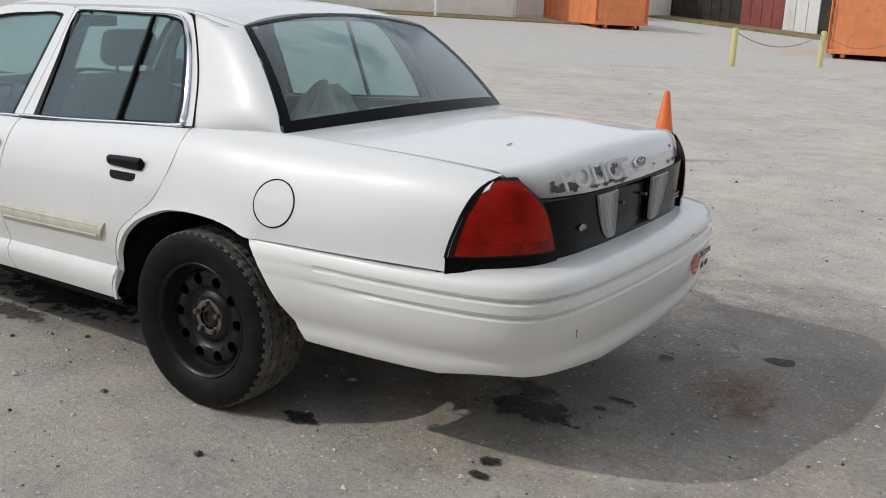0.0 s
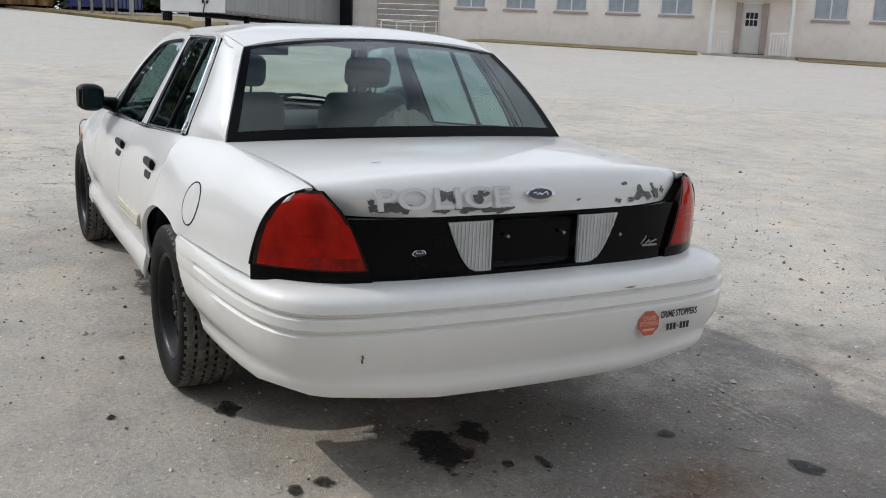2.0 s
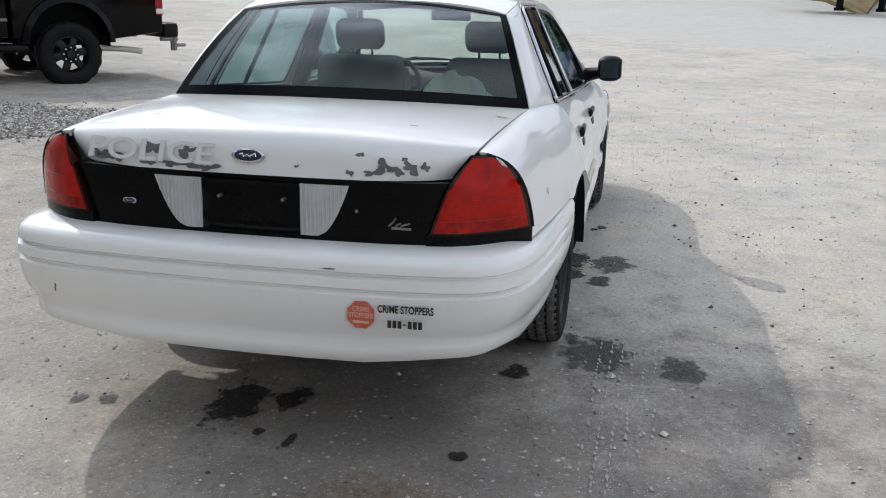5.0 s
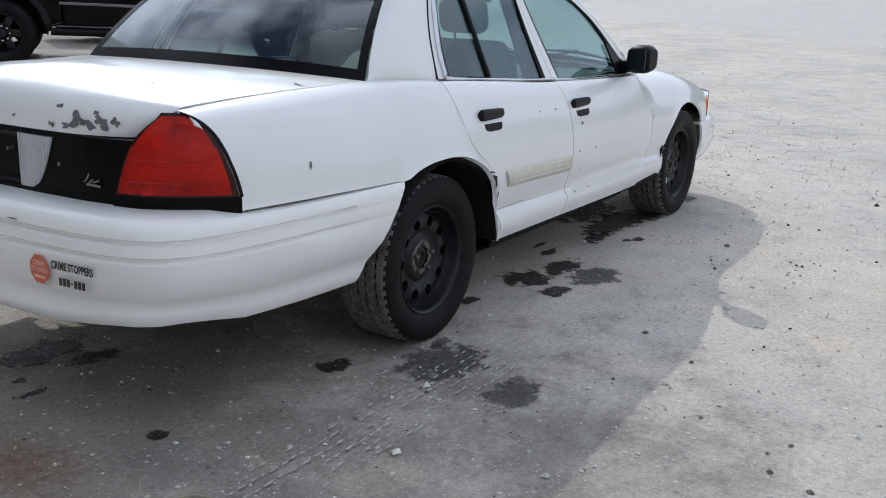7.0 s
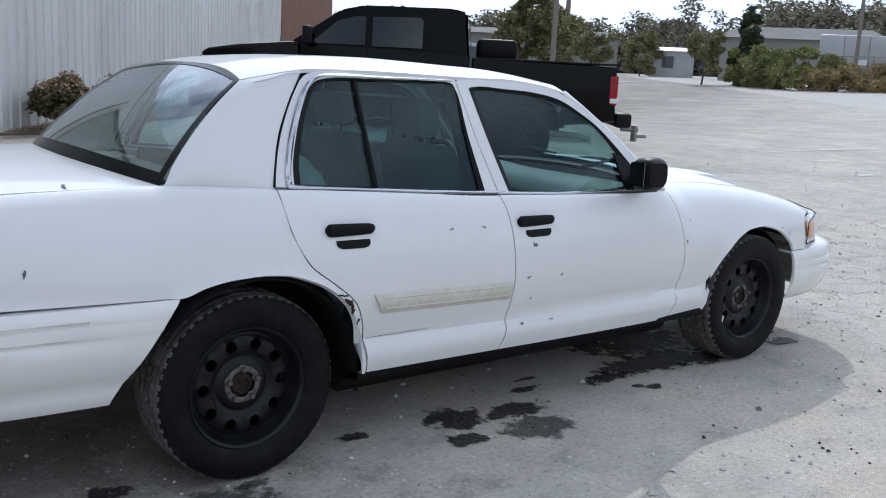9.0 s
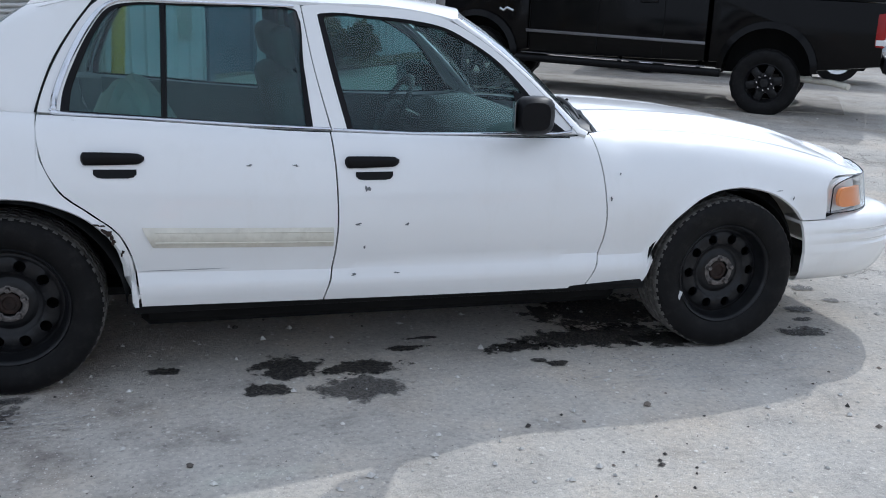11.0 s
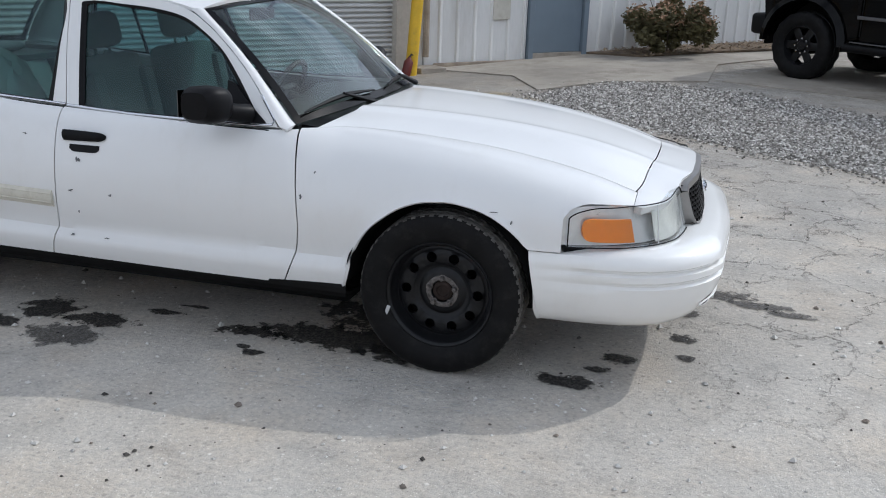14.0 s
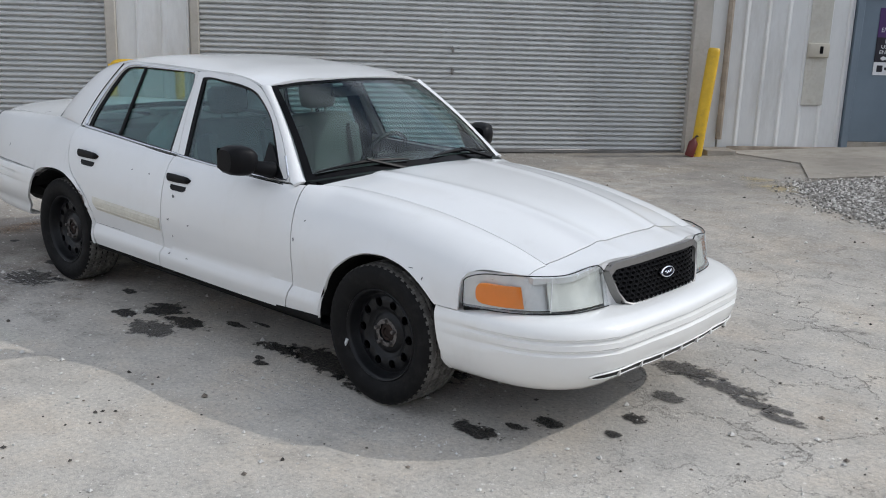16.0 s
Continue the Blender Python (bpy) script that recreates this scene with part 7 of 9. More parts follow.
def stones(name, places, mat, label, category, lift=0.0):
    """Many small angular stones as one object."""
    base = [Vector(v) for v in ((1, 0, 0), (-1, 0, 0), (0, 1, 0), (0, -1, 0), (0, 0, 1), (0, 0, -0.6))]
    tri = ((0, 2, 4), (2, 1, 4), (1, 3, 4), (3, 0, 4), (2, 0, 5), (1, 2, 5), (3, 1, 5), (0, 3, 5))
    rg2 = random.Random(5)
    verts, faces = [], []
    for x, y, r in places:
        a = rg2.uniform(0, 6.28)
        ca, sa = math.cos(a), math.sin(a)
        z = gz(x, y) + r * 0.25 + lift
        b = len(verts)
        for v in base:
            q = Vector((v.x * rg2.uniform(0.7, 1.3), v.y * rg2.uniform(0.6, 1.1), v.z * rg2.uniform(0.45, 0.85))) * r
            verts.append((x + ca * q.x - sa * q.y, y + sa * q.x + ca * q.y, z + q.z))
        faces += [tuple(b + k for k in t) for t in tri]
    ob = from_lists(name, verts, faces, mat, smooth=False)
    return tagged(ob, label, category, kind="stuff")


flat_area("gravel_bed", GRAVEL_POLY, M_GRAVELBASE, 0.006, "packed bed of fine crushed stone", "gravel")
rg = random.Random(11)
spots = []
while len(spots) < 24000:
    x, y = rg.uniform(1.2, 7.5), rg.uniform(3.2, 9.0)
    if inside(x + rg.gauss(0, 0.15), y + rg.gauss(0, 0.15), GRAVEL_POLY):
        spots.append((x, y, rg.uniform(0.008, 0.023)))
stones("gravel", spots, M_GRAVEL, "bed of grey crushed stone beside the drive", "gravel", 0.006)
spots = []
for _ in range(5200):
    k = rg.random()
    if k < 0.62:
        x, y = rg.uniform(-5, 8), rg.uniform(-7, 6)
        r = 0.0025 + rg.expovariate(1 / 0.0028)
    else:
        x, y = rg.uniform(-4, 22), rg.uniform(-22, 8)
        r = 0.003 + rg.expovariate(1 / 0.004)
    spots.append((x, y, min(r, 0.022)))
for _ in range(350):
    u = rg.random()
    x, y = 9.5 * u - 0.5 + rg.gauss(0, 0.25), -2.9 - 2.2 * math.sin(u * 2.2) + rg.gauss(0, 0.22)
    spots.append((x, y, min(0.003 + rg.expovariate(1 / 0.004), 0.016)))
for x, y, r in ((0.59, -1.59, 0.022), (0.38, -1.86, 0.02), (-0.1, -2.05, 0.016), (-0.86, -2.18, 0.02), (-0.36, -2.35, 0.016), (-0.42, -2.48, 0.018), (-0.24, -2.31, 0.015), (-0.14, -2.36, 0.015), (4.51, 0.51, 0.024), (4.76, 0.12, 0.02), (4.44, -0.25, 0.014), (4.59, -0.76, 0.024), (4.73, -0.7, 0.018), (4.12, -0.67, 0.012), (4.53, -0.38, 0.011), (4.32, -0.44, 0.011), (4.7, 0.7, 0.014), (3.07, -1.59, 0.017), (3.06, -1.78, 0.017), (2.11, -1.89, 0.017), (2.16, -1.82, 0.013), (1.77, -1.52, 0.018), (4.1, -1.14, 0.012), (1.17, 0.96, 0.02), (0.91, 0.76, 0.022)):
    spots.append((x, y, r * 0.8))
stones("loose_stones", spots, M_PEBBLE, "scattered dark pebbles and grit on the lot", "pebbles")
spots = []
for _ in range(21000):
    k = rg.random()
    if k < 0.7:
        x, y = rg.uniform(-5, 8), rg.uniform(-6, 5)
        r = 0.0025 + rg.expovariate(1 / 0.0025)
    else:
        x, y = rg.uniform(-4, 16), rg.uniform(-16, 7)
        r = 0.004 + rg.expovariate(1 / 0.005)
    spots.append((x, y, min(r, 0.022)))
stones("pale_chips", spots, M_PALEPEBBLE, "scattered pale stone chips on the lot", "stone chips")


# shrub by the wall
def leaf_cloud(name, clumps, count, size, mat, parent, seed, label="", flat=0.5):
    """Many small leaves in round clumps (x, y, z, radius), as one part."""
    r = random.Random(seed)
    verts, faces = [], []
    weights = [c[3] ** 2 for c in clumps]
    for _ in range(count):
        cx, cy, cz, cr = r.choices(clumps, weights)[0]
        u, v = r.uniform(-1, 1), r.uniform(0, 6.2832)
        w = math.sqrt(1 - u * u)
        d = cr * r.uniform(0.35, 1.0) ** 0.6 * r.uniform(0.75, 1.08)
        c = Vector((cx + d * w * math.cos(v), cy + d * w * math.sin(v), cz + d * u * 0.85))
        a = Vector((r.gauss(0, 1), r.gauss(0, 1), r.gauss(0, flat))).normalized()
        b = a.cross(Vector((r.gauss(0, 1), r.gauss(0, 1), r.gauss(0, 1)))).normalized()
        s = size * r.uniform(0.6, 1.4)
        k = len(verts)
        verts += [c - a * s, c + b * s * 0.45, c + a * s, c - b * s * 0.45]
        faces.append((k, k + 1, k + 2, k + 3))
    ob = from_lists(name, verts, faces, mat, parent, label, smooth=False)
    return ob


bp = (3.09, 11.45)
bush = thing("shrub", "leafy shrub with reddish tips beside the metal wall", "shrub", (0, 0, 0))
gzb = gz(*bp)
rb2 = random.Random(3)
for k in range(14):
    bm = bmesh.new()
    a, L = rb2.uniform(0, 6.28), rb2.uniform(0.5, 0.9)
    e = (bp[0] + 0.45 * math.cos(a), bp[1] + 0.45 * math.sin(a), gzb + L)
    tube(bm, [(bp[0] + 0.05 * math.cos(a), bp[1] + 0.05 * math.sin(a), gzb - 0.02), (bp[0] + 0.2 * math.cos(a), bp[1] + 0.2 * math.sin(a), gzb + L * 0.5), e], [0.012, 0.009, 0.004], 5)
    part("stem", bm, M_BARK, bush)
cl = [(bp[0] + rb2.gauss(0, 0.26), bp[1] + rb2.gauss(0, 0.26), gzb + rb2.uniform(0.14, 0.74), rb2.uniform(0.13, 0.24)) for _ in range(28)]
leaf_cloud("leaves", cl, 11000, 0.04, M_LEAF_BUSH, bush, 4)
leaf_cloud("reddish_growth", [(x * 1.0, y, z + 0.07, r2) for x, y, z, r2 in cl if z > gzb + 0.4], 1500, 0.035, M_LEAF_RED, bush, 6, "reddish leaf tips")

# ---- black pickup ----
truck = thing("pickup_truck", "lifted black crew-cab pickup parked on the drive", "pickup truck", (5.52, 10.06, -0.137), rz=142.0)
GZF, GZR = 0.33, 0.21


def extrude_side(name, outline2, y0, y1, mat, parent, bevel=0.02, label="", seg=2):
    """A solid from a side outline (x, z), between two widths."""
    bm = bmesh.new()
    a = [bm.verts.new((x, y0, z)) for x, z in outline2]
    b = [bm.verts.new((x, y1, z)) for x, z in outline2]
    bm.faces.new(a)
    bm.faces.new(b[::-1])
    n = len(a)
    for k in range(n):
        bm.faces.new((a[k], b[k], b[(k + 1) % n], a[(k + 1) % n]))
    bmesh.ops.recalc_face_normals(bm, faces=bm.faces)
    if bevel:
        es = [e for e in bm.edges if abs(e.verts[0].co.y - e.verts[1].co.y) < 1e-6]
        bmesh.ops.bevel(bm, geom=es, offset=bevel, segments=seg, affect="EDGES", profile=0.6)
    return part(name, bm, mat, parent, label, sharp=35)


def arch_pts(xc, zc, r, a0, a1, n=10):
    return [(xc + r * math.cos(a), zc + r * math.sin(a)) for a in lin(a0, a1, n)]


# front axle at x = 0, rear axle at x = -4.08, forward +x
HW = 0.98
front = [(0.62, 1.08), (0.66, 1.35), (0.64, 1.66), (0.55, 1.72), (0.1, 1.80), (-0.55, 1.86), (-0.78, 1.88), (-0.78, 0.92), (-0.56, 0.86)] + arch_pts(0, 0.80, 0.56, math.pi - 0.05, 0.12)
extrude_side("front_body", front, -HW, HW, M_TRUCK, truck, 0.05)
cab = [(-0.79, 0.86), (-0.79, 1.86), (-3.28, 1.80), (-3.28, 0.88)]
cabp = extrude_side("cab_side", cab, -HW + 0.005, HW - 0.005, M_TRUCK, truck, 0.05)
gh = bmesh.new()
vs = []
for y, w in ((1, 1), (-1, -1)):
    vs.append([gh.verts.new((x, y * yy, z)) for x, yy, z in ((-0.62, 0.95, 1.84), (-1.36, 0.77, 2.36), (-1.70, 0.75, 2.44), (-3.02, 0.74, 2.45), (-3.22, 0.76, 2.40), (-3.27, 0.94, 1.79))])
for k in range(5):
    gh.faces.new((vs[0][k], vs[0][k + 1], vs[1][k + 1], vs[1][k]))
gh.faces.new(vs[0])
gh.faces.new(vs[1][::-1])
bmesh.ops.bevel(gh, geom=[e for e in gh.edges], offset=0.035, segments=2, affect="EDGES")
cabtop = part("cab_roof", gh, M_TRUCK, truck)
ngon_slab("rear_window", [(-3.292, -0.66, 1.90), (-3.292, 0.66, 1.90), (-3.252, 0.60, 2.30), (-3.252, -0.60, 2.30)], M_TRUCKGLASS, cabtop, (-0.012, 0, 0))


def cab_y(x, z):
    return 0.95 - (z - 1.82) * 0.36


for s in (-1, 1):
    for pts in ([(-0.95, 1.86), (-1.44, 2.30), (-1.74, 2.33), (-1.74, 1.86)], [(-1.84, 1.85), (-1.84, 2.33), (-2.50, 2.33), (-2.58, 2.26), (-2.58, 1.85)]):
        ngon_slab("side_window", [(x, s * (cab_y(x, z) + 0.012), z) for x, z in pts], M_TRUCKGLASS, cabtop, (0, -0.02 * s, 0))
    for x in (-0.80, -1.79, -2.70):
        bm = bmesh.new()
        tube(bm, [(x, s * (HW - 0.002), 0.95), (x, s * (HW - 0.002), 1.78)], 0.006, 5)
        part("door_seam", bm, M_DARK, cabp)
    for x in (-1.50, -2.48):
        bm = bmesh.new()
        box(bm, x - 0.12, x + 0.12, s * HW - 0.01, s * HW + 0.035, 1.62, 1.665, 0.012, 2)
        part("door_handle", bm, M_TRUCKPLASTIC, cabp)
    extrude_side("cab_trim", [(-0.75, 1.16), (-0.75, 1.20), (-3.27, 1.14), (-3.27, 1.10)], s * HW - 0.01, s * HW + 0.022, M_TRUCKTRIM, cabp, 0.008, "dull grey lower body trim")
    extrude_side("step_strip", [(-0.70, 0.868), (-0.70, 0.882), (-3.30, 0.822), (-3.30, 0.808)], s * 0.98 - 0.03, s * 0.98 + 0.045, M_TRUCKTRIM, cabp, 0.004, "dull grey tread strip on the side step")
    bm = bmesh.new()
    tube(bm, [(-0.62, s * 0.98, 0.80), (-3.5, s * 0.98, 0.74)], 0.055, 10)
    for x in (-1.0, -2.1, -3.2):
        tube(bm, [(x, s * 0.98, 0.78), (x, s * 0.70, 0.88)], 0.03, 6)
    part("side_step", bm, M_TRUCKPLASTIC, truck, "black tubular side step")
    bm = bmesh.new()
    box(bm, -0.98, -0.86, s * 1.08 - 0.09, s * 1.08 + 0.13, 1.84, 2.10, 0.03, 2)
    tube(bm, [(-0.90, s * 0.95, 1.90), (-0.92, s * 1.08, 1.92)], 0.03, 6)
    part("door_mirror", bm, M_TRUCKPLASTIC, truck)
    for xc, nm in ((0.0, "front"), (-4.08, "rear")):
        bm = bmesh.new()
        o, i = arch_pts(xc, 0.80, 0.64, 0.0, math.pi, 16), arch_pts(xc, 0.80, 0.555, 0.0, math.pi, 16)
        A = [[bm.verts.new((x, s * y, z)) for x, z in q] for q, y in ((o, HW - 0.01), (o, HW + 0.03), (i, HW + 0.075), (i, HW - 0.05))]
        for r1, r2 in zip(A, A[1:]):
            for k in range(15):
                bm.faces.new((r1[k], r1[k + 1], r2[k + 1], r2[k]))
        part("fender_flare", bm, M_TRUCK, truck, sharp=30)
bed = [(-3.33, 0.88), (-3.33, 1.755), (-5.44, 1.715), (-5.46, 0.93), (-4.70, 0.84)] + arch_pts(-4.08, 0.80, 0.56, math.pi - 0.2, 0.15)
bedp = extrude_side("bed", bed, -HW, HW, M_TRUCK, truck, 0.03)
crate = bmesh.new()
box(crate, -4.02, -3.40, -0.62, 0.10, 1.74, 2.06, 0.07, 3)
part("storage_box", crate, M_TRUCKPLASTIC, truck, "black plastic storage box behind the cab")
for s in (-1, 1):
    bm = bmesh.new()
    box(bm, -5.475, -5.34, s * (HW - 0.09), s * (HW + 0.006), 1.16, 1.60, 0.03, 2)
    tlp = part("tail_lamp", bm, M_LENSRED, bedp, "red tail lamp")
    bm = bmesh.new()
    box(bm, -5.482, -5.36, s * (HW - 0.085), s * (HW + 0.010), 1.19, 1.27, 0.01)
    part("reverse_lens", bm, M_SIGNWHITE, tlp)
    bm = bmesh.new()
    box(bm, -5.46, -3.34, s * HW - s * 0.14 - 0.06, s * HW - s * 0.02 - 0.02 + 0.02, 1.735, 1.765, 0.01)
    part("bed_rail", bm, M_TRUCKPLASTIC, bedp)
bm = bmesh.new()
box(bm, -5.72, -5.48, -0.95, 0.95, 0.84, 1.06, 0.05, 2)
part("rear_bumper", bm, M_TRUCKPLASTIC, truck)
for zz in (0.70,):
    bm = bmesh.new()
    tube(bm, [(-5.65, 0.42, zz + 0.1), (-5.92, 0.42, zz + 0.1)], 0.04, 6)
    tube(bm, [(-5.86, 0.42, zz - 0.08), (-5.86, 0.42, zz + 0.16)], 0.05, 6)
    tube(bm, [(-5.88, 0.42, zz), (-6.05, 0.42, zz)], 0.03, 6)
    part("tow_hitch", bm, M_DULLMETAL, truck)
bm = bmesh.new()
box(bm, 0.60, 0.84, -0.98, 0.98, 0.86, 1.14, 0.06, 3)
box(bm, 0.58, 0.74, -0.70, 0.70, 1.14, 1.30, 0.05, 2)
part("front_bumper", bm, M_TRUCKPLASTIC, truck, "heavy black front bumper")
for s in (-1, 1):
    bm = bmesh.new()
    box(bm, 0.50, 0.675, s * 0.80 - 0.19, s * 0.80 + 0.185, 1.36, 1.62, 0.03, 2)
    hlp = part("head_lamp", bm, M_DULLMETAL, truck, "clear head lamp")
    bm = bmesh.new()
    box(bm, 0.46, 0.56, s * 0.985 - 0.015, s * 0.985 + 0.010, 1.38, 1.44, 0.008)
    part("amber_marker", bm, M_AMBER, hlp)
bm = bmesh.new()
box(bm, 0.60, 0.69, -0.58, 0.58, 1.32, 1.70, 0.04, 2)
part("grille", bm, M_TRUCKPLASTIC, truck)
bm = bmesh.new()
box(bm, -5.3, 0.5, -0.45, 0.45, 0.84, 0.98, 0.03)
tube(bm, [(0, -0.85, 0.74), (0, 0.85, 0.74)], 0.09)
tube(bm, [(-4.08, -0.85, 0.68), (-4.08, 0.85, 0.68)], 0.09)
part("chassis", bm, M_DARK, truck)
bm = bmesh.new()
tube(bm, [(-4.4, 0.72, 0.72), (-4.9, 0.80, 0.69), (-5.12, 0.96, 0.66)], 0.042, 12)
part("exhaust_pipe", bm, M_MOULD, truck, "tan discoloured exhaust tip")
bm = bmesh.new()
tube(bm, [(-0.5, 0.9, 1.86), (-0.52, 0.9, 2.20)], 0.004, 5)
part("aerial", bm, M_BLACK, truck)
bm = bmesh.new()
tube(bm, [(-0.55, 0.985, 1.44), (-0.45, 0.985, 1.48), (-0.40, 0.985, 1.44), (-0.34, 0.985, 1.47)], 0.018, 6)
part("badge", bm, M_CHROME, truck)


for xc in (0.0, -4.08):
    for s in (-1, 1):
        bm = bmesh.new()
        o = [bm.verts.new((x, s * 0.985, z)) for x, z in arch_pts(xc, 0.80, 0.575, -0.1, math.pi + 0.1, 18)]
        i = [bm.verts.new((x, s * 0.55, z)) for x, z in arch_pts(xc, 0.80, 0.575, -0.1, math.pi + 0.1, 18)]
        for k in range(17):
            bm.faces.new((o[k], o[k + 1], i[k + 1], i[k]))
        bm.faces.new(i)
        part("wheel_well", bm, M_DARK, truck)


def truck_wheel(x, s, z):
    R = 0.445
    prof = [(0.255, 0.125), (0.27, 0.14), (0.33, 0.155), (0.39, 0.155), (0.425, 0.14), (0.44, 0.12), (0.445, 0.06), (0.432, 0.055), (0.432, 0.03), (0.445, 0.025)]
    prof = prof + [(r, -a) for r, a in prof[::-1]]
    bm = bmesh.new()
    lathe(bm, prof, 64, "y", lambda q, k: -0.012 if (q % 4 < 2 and 4 <= min(k, len(prof) - 1 - k) <= 6) else 0.0)
    w = part("wheel", bm, M_RUBBER, truck, "chunky black off-road tyre")
    w.matrix_basis = Matrix.Translation((x, s * 0.87, z)) @ pose(0, 0, 0, 0, 12 * x, 0 if s > 0 else 180)
    bm = bmesh.new()
    lathe(bm, [(0.262, 0.125), (0.25, 0.13), (0.242, 0.11), (0.235, 0.06), (0.22, 0.02)], 40)
    for k in range(6):
        a = 2 * math.pi * k / 6
        m = pose(0, 0, 0, 0, -math.degrees(a), 0)
        box(bm, 0.05, 0.245, 0.045, 0.085, -0.052, 0.052, 0.012, 2, m)
    lathe(bm, [(0.001, 0.115), (0.055, 0.115), (0.065, 0.10), (0.075, 0.085), (0.13, 0.085), (0.135, 0.05)], 32)
    rim = part("rim", bm, M_STEEL, w, "black alloy rim")
    for k in range(8):
        a = 2 * math.pi * k / 8
        bm = bmesh.new()
        tube(bm, [(0.095 * math.cos(a), 0.08, 0.095 * math.sin(a)), (0.095 * math.cos(a), 0.105, 0.095 * math.sin(a))], 0.012, 6)
        part("lug_nut", bm, M_CHROME, w)


for s in (-1, 1):
    truck_wheel(0.0, s, GZF + 0.435)
    truck_wheel(-4.08, s, GZR + 0.435)


# ---- other vehicles ----
def small_car(name, at, rz, mat, label, size=1.0):
    c = thing(name, label, "car", at, rz=rz)
    c.matrix_world = c.matrix_world @ Matrix.Diagonal((size, size, size, 1.0))
    low = [(2.1, 0.30), (2.12, 0.55), (1.95, 0.74), (1.0, 0.92), (-1.9, 0.98), (-2.05, 0.80), (-2.08, 0.35), (-1.75, 0.25)] + arch_pts(-1.3, 0.30, 0.34, math.pi, 0, 8) + arch_pts(1.3, 0.30, 0.34, math.pi, 0, 8)
    b = extrude_side("body", low, -0.84, 0.84, mat, c, 0.06)
    bm = bmesh.new()
    vs = []
    for s in (1, -1):
        vs.append([bm.verts.new((x, s * y, z)) for x, y, z in ((1.05, 0.78, 0.90), (0.35, 0.62, 1.36), (-1.1, 0.62, 1.40), (-1.95, 0.76, 0.97))])
    for k in range(3):
        bm.faces.new((vs[0][k], vs[0][k + 1], vs[1][k + 1], vs[1][k]))
    bm.faces.new(vs[0])
    bm.faces.new(vs[1][::-1])
    bmesh.ops.bevel(bm, geom=list(bm.edges), offset=0.04, segments=2, affect="EDGES")
    t = part("cabin", bm, mat, c)
    for s in (-1, 1):
        for pts in ([(0.85, 0.95), (0.33, 1.30), (-0.25, 1.32), (-0.25, 0.96)], [(-0.33, 0.96), (-0.33, 1.32), (-1.05, 1.33), (-1.12, 0.98)], [(-1.2, 0.99), (-1.14, 1.31), (-1.35, 1.25), (-1.62, 1.02)]):
            ngon_slab("side_window", [(x, s * (0.79 - (z - 0.92) * 0.36), z) for x, z in pts], M_TRUCKGLASS, t, (0, -0.02 * s, 0))
        bm = bmesh.new()
        box(bm, 1.9, 2.10, s * 0.62 - 0.14, s * 0.62 + 0.14, 0.58, 0.70, 0.03, 2)
        part("head_lamp", bm, M_REFLECTOR, b)
        for x in (-1.3, 1.3):
            bm = bmesh.new()
            lathe(bm, [(0.19, 0.1), (0.22, 0.11), (0.30, 0.09), (0.31, 0.0), (0.30, -0.09), (0.19, -0.1)], 28)
            w = part("wheel", bm, M_RUBBER, c)
            w.matrix_basis = Matrix.Translation((x, s * 0.76, 0.31))
            bm = bmesh.new()
            lathe(bm, [(0.001, s * 0.08), (0.06, s * 0.09), (0.15, s * 0.07), (0.195, s * 0.10)], 20)
            part("rim", bm, M_REFLECTOR, w)
    ngon_slab("front_glass", [(1.06, -0.66, 0.93), (1.06, 0.66, 0.93), (0.42, 0.55, 1.33), (0.42, -0.55, 1.33)], M_TRUCKGLASS, t, (0.01, 0, 0.012))
    return c


small_car("hatchback_car", (58.5, 21.4, gz(58.5, 21.4)), -112, M_GREENCAR, "dark green hatchback parked by the hedge", 0.98)
small_car("parked_car", (11.0, 12.0, gz(11.0, 12.0) + 0.02), -30, M_SILVERBLUE, "pale blue car parked behind the pickup", 1.27)


# ---- cones, posts ----
def cone(at, h, r, base, label):
    c = thing("traffic_cone", label, "traffic cone", (*at, gz(*at)), "traffic cones")
    bm = bmesh.new()
    lathe(bm, [(r, 0.03), (r * 0.97, 0.05), (0.028, h - 0.01), (0.02, h), (0.001, h)], 28, "z")
    part("body", bm, M_CONE, c)
    bm = bmesh.new()
    box(bm, -base, base, -base, base, 0.0, 0.035, 0.012, 2)
    part("base", bm, M_CONEBASE, c, "black rubber base")
    return c


cone((0.86, -6.22), 0.715, 0.14, 0.19, "orange traffic cone on a black base")
cone((43.3, 39.8), 1.1, 0.15, 0.22, "orange traffic cone far along the lot")

for k, (x, y) in enumerate(((5.5, -23.9), (3.8, -26.9), (2.1, -29.9))):
    po = thing("guard_post", "faded yellow steel guard post with a chain", "post", (x, y, gz(x, y)), "guard posts")
    bm = bmesh.new()
    lathe(bm, [(0.085, -0.1), (0.085, 1.0), (0.06, 1.04), (0.001, 1.05)], 16, "z")
    part("post", bm, M_PALEYELLOW, po)
    if k < 2:
        bm = bmesh.new()
        tube(bm, [(-1.7 * u, -3.0 * u, 0.95 - 1.6 * u * (1 - u)) for u in lin(0, 1, 12)], 0.012, 5)
        part("chain", bm, M_DULLMETAL, po)

# ---- low white office ----
OFFICE = pose(20.1, -37.73, 0, 0, 0, 49.46)  # along the front: +x; local -y is indoors


def office_part(name, bm, mat, label="", category="", kind="", parent=None):
    ob = part(name, bm, mat, parent)
    if not parent:
        ob.matrix_world = OFFICE
    return tagged(ob, label, category, kind=kind)


